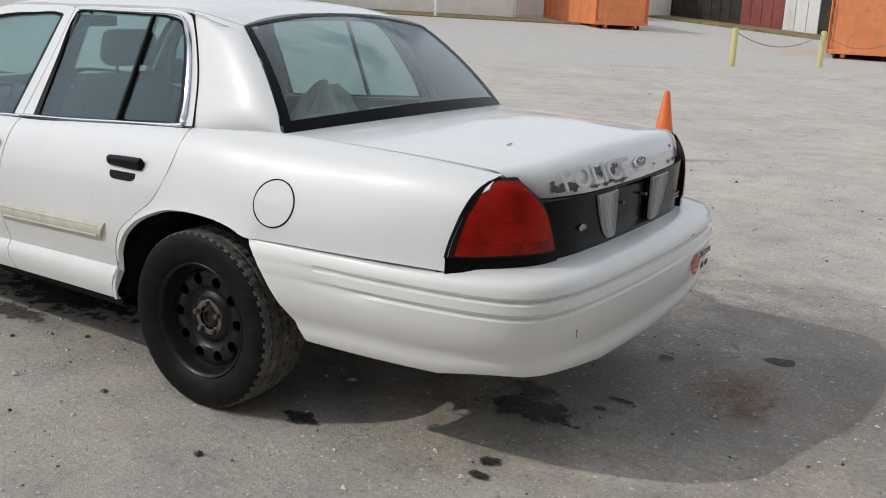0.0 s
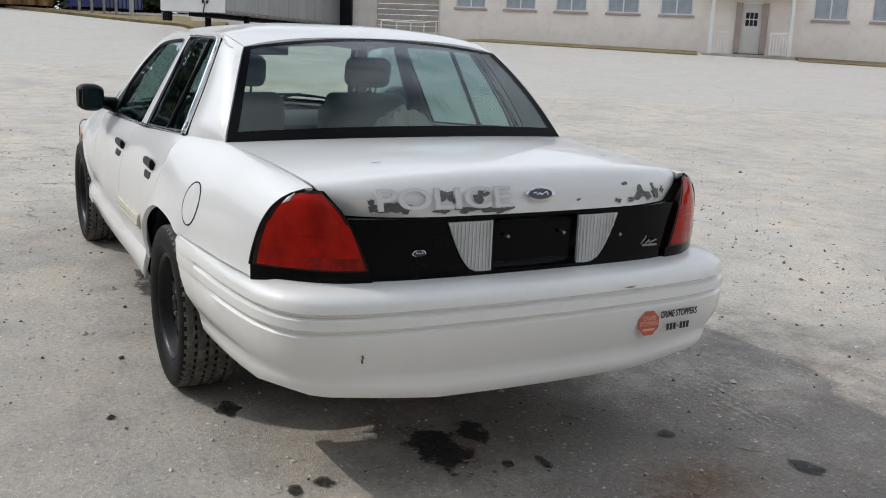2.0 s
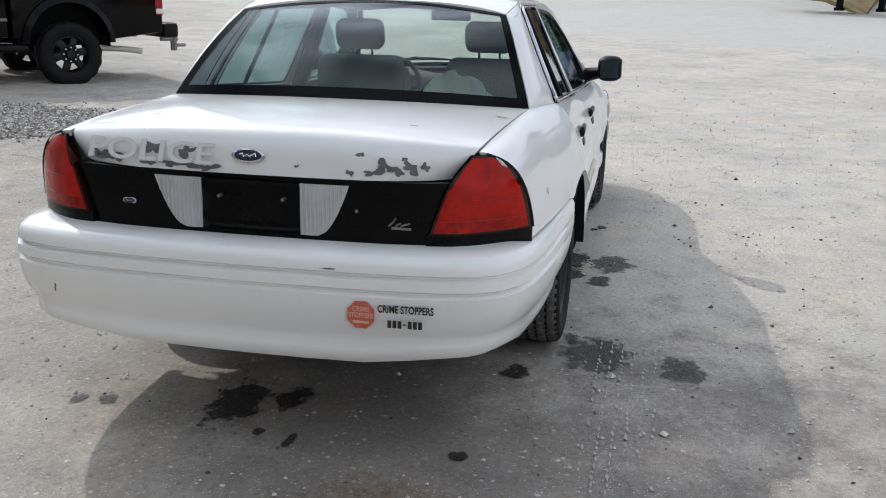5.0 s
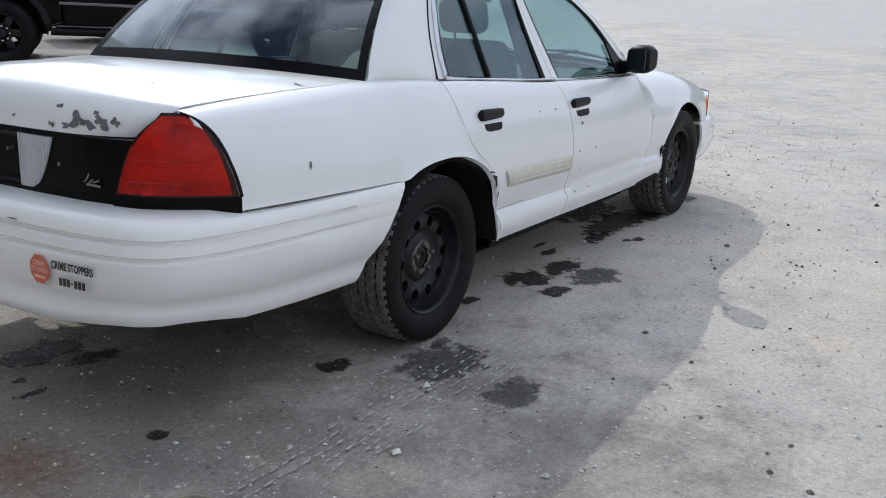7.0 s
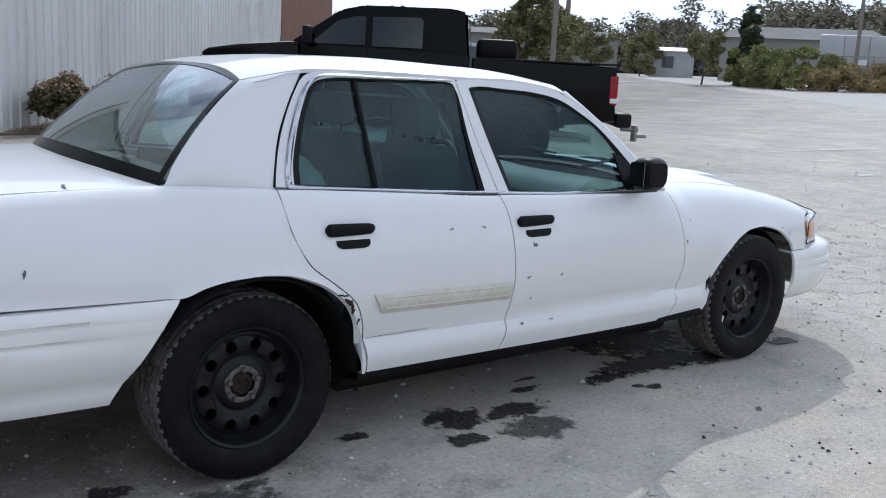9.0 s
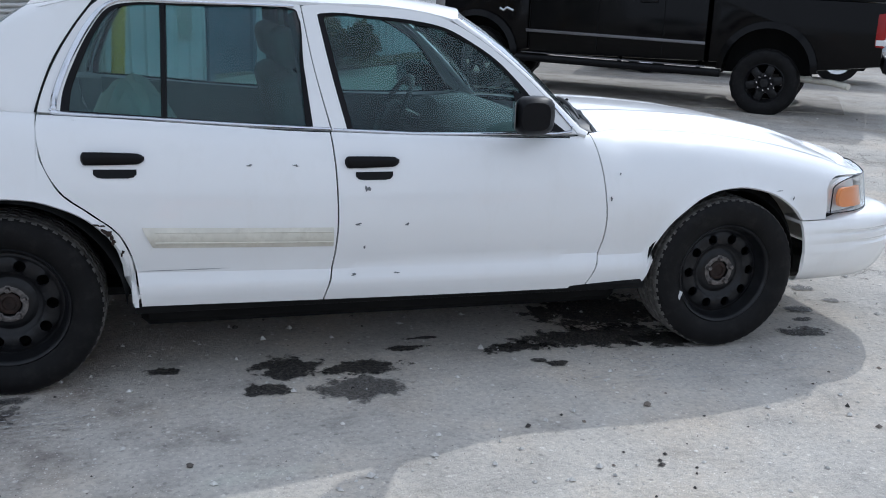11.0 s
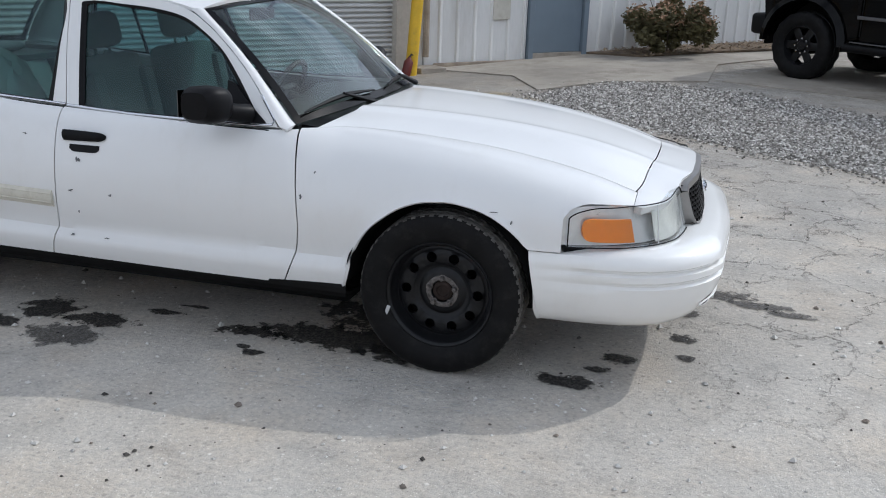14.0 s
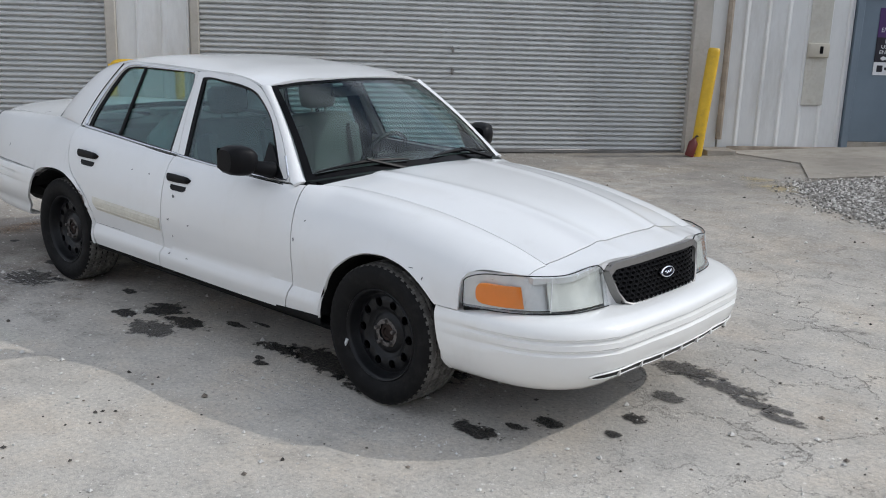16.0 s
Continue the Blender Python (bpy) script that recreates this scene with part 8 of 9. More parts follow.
OPEN = [(0.80 + 2.29 * k, 1.38) for k in range(4)] + [(13.94 + 2.27 * k, 1.38) for k in range(5)]
Z0, ZS, ZT, ZH = 0.2, 2.50, 3.48, 5.2
bm = bmesh.new()
cuts = [(a, a + w, ZS, ZT) for a, w in OPEN] + [(10.83, 12.15, Z0, 3.05)]
cuts.sort()
x = 0.0
for a, b, z0, z1 in cuts:
    box(bm, x, a, -0.25, 0.0, Z0, ZH)
    if z0 > Z0:
        box(bm, a, b, -0.25, 0.0, Z0, z0)
    box(bm, a, b, -0.25, 0.0, z1, ZH)
    x = b
box(bm, x, 25.1, -0.25, 0.0, Z0, ZH)
box(bm, 24.85, 25.1, -14, -0.25, Z0, ZH)
box(bm, 0.0, 0.25, -14, -0.25, Z0, ZH)
office_part("wall_office", bm, M_BRICKWHITE, "pinkish white painted block wall", "wall", "structure")
wing_a, wing_b = Vector((21.75, -39.1, 0.0)), Vector((19.0, -55.4, 0.0))
along = (wing_b - wing_a).normalized()
away = Vector((-along.y, along.x, 0.0))
bm = bmesh.new()
lower = [bm.verts.new(v + Vector((0, 0, 0.3))) for v in (wing_a, wing_b, wing_b + away * 6, wing_a + away * 9)]
upper = [bm.verts.new(v.co + Vector((0, 0, 4.6))) for v in lower]
bm.faces.new(upper)
for k in range(4):
    bm.faces.new((lower[k], lower[(k + 1) % 4], upper[(k + 1) % 4], upper[k]))
bmesh.ops.recalc_face_normals(bm, faces=bm.faces[:])
tagged(part("wall_office_wing", bm, M_BRICKWHITE), "plain white painted wing behind the skip", "wall", kind="structure")
bm = bmesh.new()
box(bm, -0.25, 25.35, -14.2, 0.35, ZH, ZH + 0.25)
office_part("roof_office", bm, M_ROOFTILE, "flat grey roof edge", "roof", "structure")
for k, (a, w) in enumerate(OPEN):
    wd = new("window_%d" % (k + 1))
    wd.matrix_world = OFFICE @ Matrix.Translation((a, 0, ZS))
    tagged(wd, "small white sash window with pale blinds", "window", "office windows", "structure")
    h = ZT - ZS
    bm = bmesh.new()
    for q in ((0, 0.06, 0, h), (w - 0.06, w, 0, h), (0.06, w - 0.06, 0, 0.06), (0.06, w - 0.06, h - 0.06, h), (w / 2 - 0.03, w / 2 + 0.03, 0.06, h - 0.06)):
        box(bm, q[0], q[1], -0.14, -0.06, q[2], q[3])
    part("window_frame", bm, M_TRIMWHITE, wd)
    for q in (0.06, w / 2 + 0.03):
        bm = bmesh.new()
        box(bm, q, q + w / 2 - 0.09, -0.12, -0.105, 0.06, h - 0.06)
        part("pane", bm, M_PANE, wd)
    bm = bmesh.new()
    box(bm, -0.08, w + 0.08, -0.05, 0.09, -0.10, 0.0, 0.01)
    part("window_sill", bm, M_SILL, wd)
dr = new("door_2")
dr.matrix_world = OFFICE @ Matrix.Translation((10.83, 0, 1.0))
tagged(dr, "white half-glazed front door in a small porch", "door", kind="structure")
bm = bmesh.new()
box(bm, 0.0, 0.25, -0.2, 0.1, 0, 2.1)
box(bm, 1.07, 1.32, -0.2, 0.1, 0, 2.1)
part("door_frame", bm, M_SILL, dr)
bm = bmesh.new()
box(bm, 0.25, 1.07, -0.15, -0.1, 0, 2.05)
part("door_leaf", bm, M_TRIMWHITE, dr)
for k in range(6):
    bm = bmesh.new()
    box(bm, 0.42 + 0.17 * (k % 3), 0.56 + 0.17 * (k % 3), -0.1, -0.085, 1.15 + 0.3 * (k // 3), 1.40 + 0.3 * (k // 3))
    part("pane", bm, M_TRUCKGLASS, dr)
porch = new("porch")
porch.matrix_world = OFFICE @ Matrix.Translation((9.85, 0, 0.9))
tagged(porch, "small gabled porch with white balusters", "porch")
bm = bmesh.new()
a = [bm.verts.new(p) for p in ((-0.3, 0.0, 2.45), (3.8, 0.0, 2.45), (1.75, 0.0, 3.1), (-0.3, 1.6, 2.45), (3.8, 1.6, 2.45), (1.75, 1.6, 3.1))]
for f in ((0, 2, 5, 3), (2, 1, 4, 5), (3, 5, 4), (0, 3, 4, 1)):
    bm.faces.new([a[k] for k in f])
part("roof", bm, M_BRICKWHITE, porch, smooth=False)
for x in (0.15, 3.3):
    bm = bmesh.new()
    box(bm, x - 0.07, x + 0.07, 1.35, 1.5, 0, 2.45)
    part("column", bm, M_TRIMWHITE, porch)
for x0 in (0.1, 2.55):
    bm = bmesh.new()
    box(bm, x0, x0 + 0.85, 1.40, 1.46, 0.92, 1.0)
    box(bm, x0, x0 + 0.85, 1.40, 1.46, 0.08, 0.14)
    part("rail", bm, M_TRIMWHITE, porch)
    for k in range(7):
        bm = bmesh.new()
        box(bm, x0 + 0.03 + 0.125 * k, x0 + 0.08 + 0.125 * k, 1.41, 1.45, 0.14, 0.92)
        part("baluster", bm, M_TRIMWHITE, porch)
bm = bmesh.new()
box(bm, -0.1, 3.6, 0.0, 1.7, -0.4, 0.06, 0.01)
part("step", bm, M_CONCRETE, porch)


def office_xy(s, out):
    p = OFFICE @ Vector((24.45 - s, out, 0))
    return (p.x, p.y)


flat_area("grass_strip", [office_xy(-1.2, 0.0), office_xy(-2.6, 1.6), office_xy(4, 2.2), office_xy(10.8, 2.4), office_xy(10.8, 0.0)], M_GRASS, 0.05, "strip of dry grass before the office", "grass")
flat_area("grass_strip_east", [office_xy(14.8, 0.0), office_xy(14.8, 2.5), office_xy(22, 2.6), office_xy(27.5, 2.2), office_xy(24.6, 0.0)], M_GRASS, 0.05, "strip of dry grass before the office", "grass")
bm = bmesh.new()
lathe(bm, [(0.06, 0), (0.06, 1.1), (0.045, 1.13), (0.001, 1.13)], 12, "z")
px, py = office_xy(19.85, 2.4)
ob = part("marker_post", bm, M_TRIMWHITE)
ob.matrix_world = Matrix.Translation((px, py, gz(px, py)))
tagged(ob, "slim white marker post on the grass", "post")
bm = bmesh.new()
tube(bm, [(0.05, 0.08, 0.85), (0.05, 0.08, 5.0)], 0.06, 8)
office_part("downpipe", bm, M_TRIMWHITE, "white downpipe at the office corner", "pipe")

# dock bay behind the trailer
DOCK = pose(41.96, -16.02, 0, 0, 0, 231.75)  # along the dock face: +x; local -y faces the lot
bm = bmesh.new()
box(bm, -8.0, 1.75, 0.0, 0.3, -0.3, 6.2)
box(bm, 4.85, 9.0, 0.0, 0.3, -0.3, 6.2)
box(bm, 1.75, 4.85, 0.0, 0.3, 4.45, 6.2)
box(bm, 1.75, 4.85, 0.0, 0.3, -0.3, 1.35)
ob = part("wall_dock", bm, M_BRICKWHITE)
ob.matrix_world = DOCK
tagged(ob, "pale loading bay wall", "wall", kind="structure")
sh = new("dock_shutter")
sh.matrix_world = DOCK @ Matrix.Translation((1.75, 0.16, 1.35))
tagged(sh, "closed beige loading bay shutter", "roller shutter")
for k in range(12):
    bm = bmesh.new()
    box(bm, 0.005, 3.095, -0.04, 0.0, 0.258 * k, 0.258 * k + 0.240, 0.01)
    part("slat", bm, M_JAMB, sh)
canopy = new("dock_canopy")
canopy.matrix_world = DOCK @ Matrix.Translation((-3.2, 0.0, 4.75))
tagged(canopy, "pale flat canopy over the loading bay", "canopy")
bm = bmesh.new()
box(bm, 0.0, 8.6, -1.4, -0.003, 0.0, 0.35, 0.02)
part("slab", bm, M_TRIMWHITE, canopy)
for x in (3.9, 4.5):
    bm = bmesh.new()
    box(bm, x, x + 0.10, -0.45, -0.005, -0.75, -0.003, 0.01)
    part("bracket", bm, M_DARK, canopy)
bumpers = thing("dock_seal", "black rubber seal round the loading bay opening", "dock seal", (0, 0, 0))
bumpers.matrix_world = DOCK
bm = bmesh.new()
box(bm, -0.35, 0.55, -0.30, -0.004, 1.1, 4.4, 0.04, 2)
part("pad", bm, M_TRUCKPLASTIC, bumpers)
rail = thing("ramp_rail", "white pipe handrail beside the loading ramp", "handrail")
for k in range(6):
    u = k / 5
    x, y = 31.5 + 6.0 * u, -13.6 - 6.0 * u
    z = gz(x, y)
    bm = bmesh.new()
    tube(bm, [(x, y, z), (x, y, z + 1.0)], 0.03, 6)
    part("post", bm, M_TRIMWHITE, rail)
bm = bmesh.new()
tube(bm, [(31.5 + 6 * u, -13.6 - 6 * u, gz(31.5 + 6 * u, -13.6 - 6 * u) + 1.0) for u in lin(0, 1, 6)], 0.03, 6)
part("top_rail", bm, M_TRIMWHITE, rail)

# ---- box trailer ----
tr = thing("box_trailer", "long grey box trailer backed to the loading bay", "trailer")
tr.matrix_world = pose(42.61, -14.87, 0.41, 0, -1.25, 141.75)
bm = bmesh.new()
box(bm, 0, 13.7, -1.28, 1.28, 1.05, 3.95, 0.04)
bx = part("box", bm, M_TRAILER, tr)
for k in range(12):
    bm = bmesh.new()
    box(bm, 0.6 + 1.12 * k, 0.64 + 1.12 * k, 1.278, 1.292, 1.15, 3.9)
    part("panel_seam", bm, M_TRAILER, bx)
bm = bmesh.new()
box(bm, 0.0, 13.7, 1.27, 1.30, 1.03, 1.15, 0.005)
part("side_rail", bm, M_DULLMETAL, bx)
for x in (1.9, 3.2):
    for s in (-1, 1):
        bm = bmesh.new()
        lathe(bm, [(0.28, 0.2), (0.34, 0.22), (0.48, 0.2), (0.5, 0.1), (0.5, -0.2), (0.28, -0.2)], 28)
        w = part("wheel", bm, M_RUBBER, tr)
        w.matrix_basis = Matrix.Translation((x, s * 1.0, 0.51))
        bm = bmesh.new()
        lathe(bm, [(0.001, s * 0.12), (0.1, s * 0.15), (0.2, s * 0.08), (0.28, s * 0.2)], 20)
        part("rim", bm, M_TRIMWHITE, w)
bm = bmesh.new()
box(bm, 0.4, 3.4, -0.6, 0.6, 0.75, 1.05)
box(bm, 4.0, 13.0, -0.5, 0.5, 0.92, 1.05)
part("underframe", bm, M_DARK, tr)
for s in (-0.8, 0.8):
    bm = bmesh.new()
    box(bm, 10.6, 10.78, s - 0.09, s + 0.09, 0.35, 1.05)
    box(bm, 10.55, 10.83, s - 0.14, s + 0.14, 0.25, 0.36)
    part("landing_leg", bm, M_DARK, tr)
bm = bmesh.new()
box(bm, 13.702, 13.72, -1.24, 1.24, 1.06, 3.93, 0.008)
nose_skin = part("nose_panel", bm, M_TRIMWHITE, tr, "white painted front panel")
bm = bmesh.new()
for y, z in ((0.42, 1.45), (0.58, 1.45)):
    tube(bm, [(13.71, y, z), (13.78, y, z), (13.80, y, z - 0.08)], 0.035, 8)
tube(bm, [(13.78, 0.5, 1.40), (13.80, 0.45, 1.15), (13.74, 0.4, 0.95)], 0.02, 6)
part("air_coupling", bm, M_DARK, nose_skin)
bm = bmesh.new()
box(bm, 13.722, 13.726, 0.38, 0.86, 1.86, 1.95)
part("number_bar", bm, M_INK, nose_skin)
bm = bmesh.new()
box(bm, 13.30, 13.66, -1.22, -0.98, 0.72, 1.045, 0.03)
part("corner_box", bm, M_DARK, tr)
for k in range(18):
    bm = bmesh.new()
    box(bm, 0.5 + 0.74 * k, 0.58 + 0.74 * k, 1.301, 1.306, 1.07, 1.11)
    part("marker", bm, M_TRIMWHITE, bx)


# ---- skips ----
def skip(name, at, rz, L, W, H, mat, label, group="", lift=0.0, plain=False):
    c = thing(name, label, "skip", (*at, gz(*at) + lift), group, rz)
    bm = bmesh.new()
    box(bm, 0, L, -W / 2, W / 2, 0.18, H, 0.02)
    body = part("body", bm, mat, c)
    n = max(3, int(L / 0.65))
    for k in range(n + 1):
        for s in (-1, 1):
            if plain and 0 < k < n - 1:
                continue
            bm = bmesh.new()
            x = L * k / n
            box(bm, x - 0.05, x + 0.05, s * W / 2 - 0.05, s * W / 2 + 0.07, 0.2, H - 0.05, 0.01)
            part("side_rib", bm, mat, body)
    bm = bmesh.new()
    box(bm, -0.06, L + 0.06, -W / 2 - 0.08, W / 2 + 0.08, H - 0.12, H + 0.03, 0.02)
    part("top_rail", bm, mat, body)
    bm = bmesh.new()
    box(bm, -0.08, 0.0, -W / 2 - 0.02, W / 2 + 0.02, 0.18, 0.32, 0.01)
    for s in (-1, 1):
        box(bm, -0.05, 0.02, s * W / 2 - 0.08, s * W / 2 + 0.08, 0.2, H, 0.01)
    part("door_frame", bm, mat, body)
    for s in (-1, 1):
        bm = bmesh.new()
        box(bm, 0.0, L, s * W * 0.3 - 0.07, s * W * 0.3 + 0.07, 0.06, 0.19, 0.01)
        part("skid", bm, M_DARK if mat is not M_ORANGE else mat, c)
        for x in (0.3, L - 0.4):
            bm = bmesh.new()
            tube(bm, [(x, s * W * 0.38 - 0.08, 0.1), (x, s * W * 0.38 + 0.08, 0.1)], 0.1, 12)
            part("roller", bm, M_DARK, c)
    return c


skip("roll_off_skip", (14.8, -37.9), -42, 6.4, 2.4, 2.5, M_ORANGE, "orange steel roll-off skip by the office", "orange skips", plain=True)
skip("roll_off_skip", (3.6, -32.9), -78, 6.5, 2.45, 2.6, M_ORANGE, "orange steel roll-off skip with a lidded side", "orange skips")
skip("rusty_skip", (46.0, 1.4), -62, 4.5, 2.4, 2.25, M_RUSTSKIP, "rusted brown roll-off skip")
skip("blue_skip", (60.5, -6.4), -30, 6.2, 2.4, 1.9, M_BLUESKIP, "dark blue roll-off skip", lift=0.25)
for k in range(4):
    x, y = 54.0 + 0.2 * k, -5.2 - 0.68 * k
    bm = bmesh.new()
    tube(bm, [(0, 0, 0), (0, 0, 1.9)], 0.075, 10)
    ob = part("steel_post", bm, M_DULLMETAL)
    ob.matrix_world = Matrix.Translation((x, y, gz(x, y)))
    tagged(ob, "plain grey steel post at the grass edge", "post", "grey posts")
bm = bmesh.new()
lathe(bm, [(0.11, -0.1), (0.09, 9.0), (0.001, 9.0)], 12, "z")
ob = part("utility_pole", bm, M_TRAILER)
ob.matrix_world = Matrix.Translation((50.5, -7.4, gz(50.5, -7.4)))
tagged(ob, "tall pale utility pole on the grass", "pole")
flat_area("grass_verge", [(40, -9.5), (44, -2.2), (49, 0.2), (60, -1), (75, -8), (62, -16), (48, -12)], M_GRASS, 0.12, "patch of dry grass round the posts", "grass", 4)

# fence in the far corner
fence = thing("slatted_fence", "dark board fence with a red and a pale stretch", "fence")
for k in range(26):
    u = k / 25
    x, y = 23.0 - 17.5 * u, -58.0 + 10.0 * u
    z = gz(x, y)
    bm = bmesh.new()
    dx, dy = -0.33, 0.19
    vsx = [bm.verts.new(p) for p in ((x, y, z), (x + 2 * dx, y + 2 * dy, z), (x + 2 * dx, y + 2 * dy, z + 2.1), (x, y, z + 2.1))]
    bm.faces.new(vsx)
    got = bmesh.ops.extrude_face_region(bm, geom=bm.faces[:])
    bmesh.ops.translate(bm, verts=[v for v in got["geom"] if isinstance(v, bmesh.types.BMVert)], vec=(0.02, 0.035, 0))
    part("fence_panel", bm, M_CONTAINER if 13 <= k <= 16 else M_SHEET if 17 <= k <= 19 else M_FENCE, fence)
flat_area("grass_corner", [(24, -55.5), (5.5, -45.0), (3, -43.0), (2, -46), (5, -52), (22, -62)], M_GRASS, 0.12, "dry grass below the fence", "grass")


# ---- trees ----
def tree(name, at, h, spread, mat, seed, leaves, leaf, label, group="", bare=0.35):
    r = random.Random(seed)
    z0 = gz(*at)
    t = thing(name, label, "tree", (0, 0, 0), group)
    th = h * bare
    bm = bmesh.new()
    top = Vector((at[0] + r.uniform(-0.3, 0.3), at[1] + r.uniform(-0.3, 0.3), z0 + h * 0.8))
    base = Vector((at[0], at[1], z0 - 0.1))
    tube(bm, [base, base.lerp(top, 0.35), base.lerp(top, 0.7), top], [0.018 * h, 0.014 * h, 0.009 * h, 0.003 * h], 8)
    part("trunk", bm, M_BARK, t)
    clumps = []
    for k in range(11):
        a = r.uniform(0, 6.28)
        f = r.uniform(0.35, 0.95)
        s = base.lerp(top, (0.3 if bare > 0.2 else -0.12) + (0.48 if bare > 0.2 else 0.9) * f)
        rad = spread * r.uniform(0.35, 1.0) * (1.1 - 0.5 * f)
        e = s + Vector((rad * math.cos(a), rad * math.sin(a), h * r.uniform(0.06, 0.24)))
        bm = bmesh.new()
        tube(bm, [s, s.lerp(e, 0.5) + Vector((0, 0, 0.03 * h)), e], [0.009 * h, 0.006 * h, 0.002 * h], 6)
        part("limb", bm, M_BARK, t)
        for q in range(3):
            clumps.append((e.x + r.gauss(0, 0.25 * spread), e.y + r.gauss(0, 0.25 * spread), e.z + r.gauss(0, 0.08 * h), spread * r.uniform(0.22, 0.42)))
    leaf_cloud("crown", clumps, leaves, leaf, mat, t, seed + 1)
    return t


# woods behind the skips, and behind the street, each one mass
def woods(name, line, h0, h1, depth, mat, n, seed, leaf, label):
    r = random.Random(seed)
    clumps = []
    for _ in range(n):
        u = r.random() * (len(line) - 1)
        k = min(int(u), len(line) - 2)
        f = u - k
        x = line[k][0] + (line[k + 1][0] - line[k][0]) * f + r.gauss(0, depth)
        y = line[k][1] + (line[k + 1][1] - line[k][1]) * f + r.gauss(0, depth)
        h = r.uniform(h0, h1)
        z = gz(x, y)
        for q in range(7):
            clumps.append((x + r.gauss(0, 1.5), y + r.gauss(0, 1.5), z + h * r.uniform(0.03, 1.0), r.uniform(1.0, 2.4)))
    ob = leaf_cloud(name, clumps, int(n * 330 * (0.75 / leaf) ** 0.9), leaf, mat, None, seed + 1)
    return tagged(ob, label, "woods", kind="stuff")


woods("woods_dark", [(97, 24), (96, 8), (100, -10), (104, -32)], 7, 15, 3.0, M_LEAF_DARK, 170, 21, 0.7, "dark dense woods behind the lot")
woods("woods_near", [(88, 22), (90, 8)], 1.5, 4.0, 1.2, M_LEAF_DARK, 40, 27, 0.5, "dark undergrowth at the edge of the woods")
woods("woods_street", [(40, 118), (76, 108), (104, 88), (118, 68)], 4.5, 7.5, 4.0, M_LEAF_STREET, 230, 31, 0.30, "grey olive autumn trees beyond the street")
woods("woods_rise", [(116, 74), (122, 58), (126, 38)], 6.5, 10, 4.0, M_LEAF_STREET, 190, 33, 0.30, "taller grey olive trees behind the grey building")
woods("woods_corner", [(32, -75), (14, -64), (-4, -58)], 3, 8, 2.0, M_LEAF_DARK, 70, 37, 0.6, "dark trees behind the fence")


def hedge(name, pts, h, w, mat, seed, leaves, leaf, label):
    r = random.Random(seed)
    clumps = []
    for (x0, y0), (x1, y1) in zip(pts, pts[1:]):
        L = math.hypot(x1 - x0, y1 - y0)
        for _ in range(int(L * 9)):
            u = r.random()
            x, y = x0 + (x1 - x0) * u + r.gauss(0, w * 0.3), y0 + (y1 - y0) * u + r.gauss(0, w * 0.3)
            clumps.append((x, y, gz(x, y) + r.uniform(0.1, h), r.uniform(0.3, 0.6)))
    ob = leaf_cloud(name, clumps, leaves, leaf, mat, None, seed)
    return tagged(ob, label, "hedge", kind="stuff")


hedge("hedge_green", [(53.5, 36.0), (50.2, 32.6), (48.8, 30.2), (48.2, 27.4)], 2.2, 1.3, M_LEAF_HEDGE, 41, 42000, 0.085, "overgrown green hedge along the lot's edge")
hedge("hedge_brown", [(48.2, 27.8), (48.8, 25.6), (50.4, 23.6)], 1.3, 1.3, M_LEAF_AUTUMN, 43, 14000, 0.07, "brown dry weeds along the lot's edge")
hedge("hedge_shrub", [(48.9, 27.2), (49.2, 25.9)], 2.1, 0.8, M_LEAF_HEDGE, 44, 9000, 0.08, "green shrub leaning over the fence")
hedge("hedge_low", [(50.6, 23.4), (51.0, 22.6)], 1.4, 0.7, M_LEAF_HEDGE, 45, 5000, 0.08, "low yellow-green shrub by the fence")
hedge("hedge_yard", [(52.6, 27.0), (56.0, 24.4), (59.5, 24.6)], 1.25, 1.4, M_LEAF_AUTUMN, 47, 16000, 0.08, "dry weeds along the yard fence")
hedge("hedge_bank", [(58.8, 24.8), (62.0, 23.0), (65.0, 19.5)], 2.0, 1.8, M_LEAF_AUTUMN, 46, 18000, 0.09, "brown undergrowth behind the parked car")
tree("street_tree", (52.0, 34.2), 5.4, 1.0, M_LEAF_DARK, 51, 9000, 0.10, "narrow dark evergreen in the hedge", "lot trees", 0.08)
tree("street_tree", (50.5, 36.4), 4.0, 1.25, M_LEAF_OLIVE, 52, 7000, 0.10, "small olive tree at the road's edge", "lot trees", 0.15)
tree("street_tree", (60.0, 21.9), 8.5, 2.6, M_LEAF_AUTUMN, 53, 5500, 0.09, "tall thin autumn tree behind the green car", "lot trees", 0.3)
tree("street_tree", (62.0, 19.6), 8.0, 2.6, M_LEAF_AUTUMN, 54, 5000, 0.09, "tall thin autumn tree behind the green car", "lot trees", 0.3)
tree("street_tree", (60.5, 24.0), 7.0, 1.8, M_LEAF_AUTUMN, 59, 4200, 0.09, "tall thin autumn tree behind the green car", "lot trees", 0.3)
tree("street_tree", (71.0, 66.0), 4.8, 2.2, M_LEAF_OLIVE, 55, 9000, 0.14, "round dark tree by the street", "lot trees", 0.2)
tree("street_tree", (69.7, 58.5), 4.6, 1.9, M_LEAF_OLIVE, 56, 8000, 0.14, "round dark tree by the street", "lot trees", 0.2)
tree("street_tree", (25.8, 25.0), 6.5, 1.5, M_LEAF_OLIVE, 57, 12000, 0.09, "green roadside tree beyond the pickup", "lot trees", 0.06)
tree("street_tree", (24.7, 25.6), 5.5, 1.2, M_LEAF_OLIVE, 58, 9000, 0.09, "yellowing roadside tree beyond the pickup", "lot trees", 0.06)

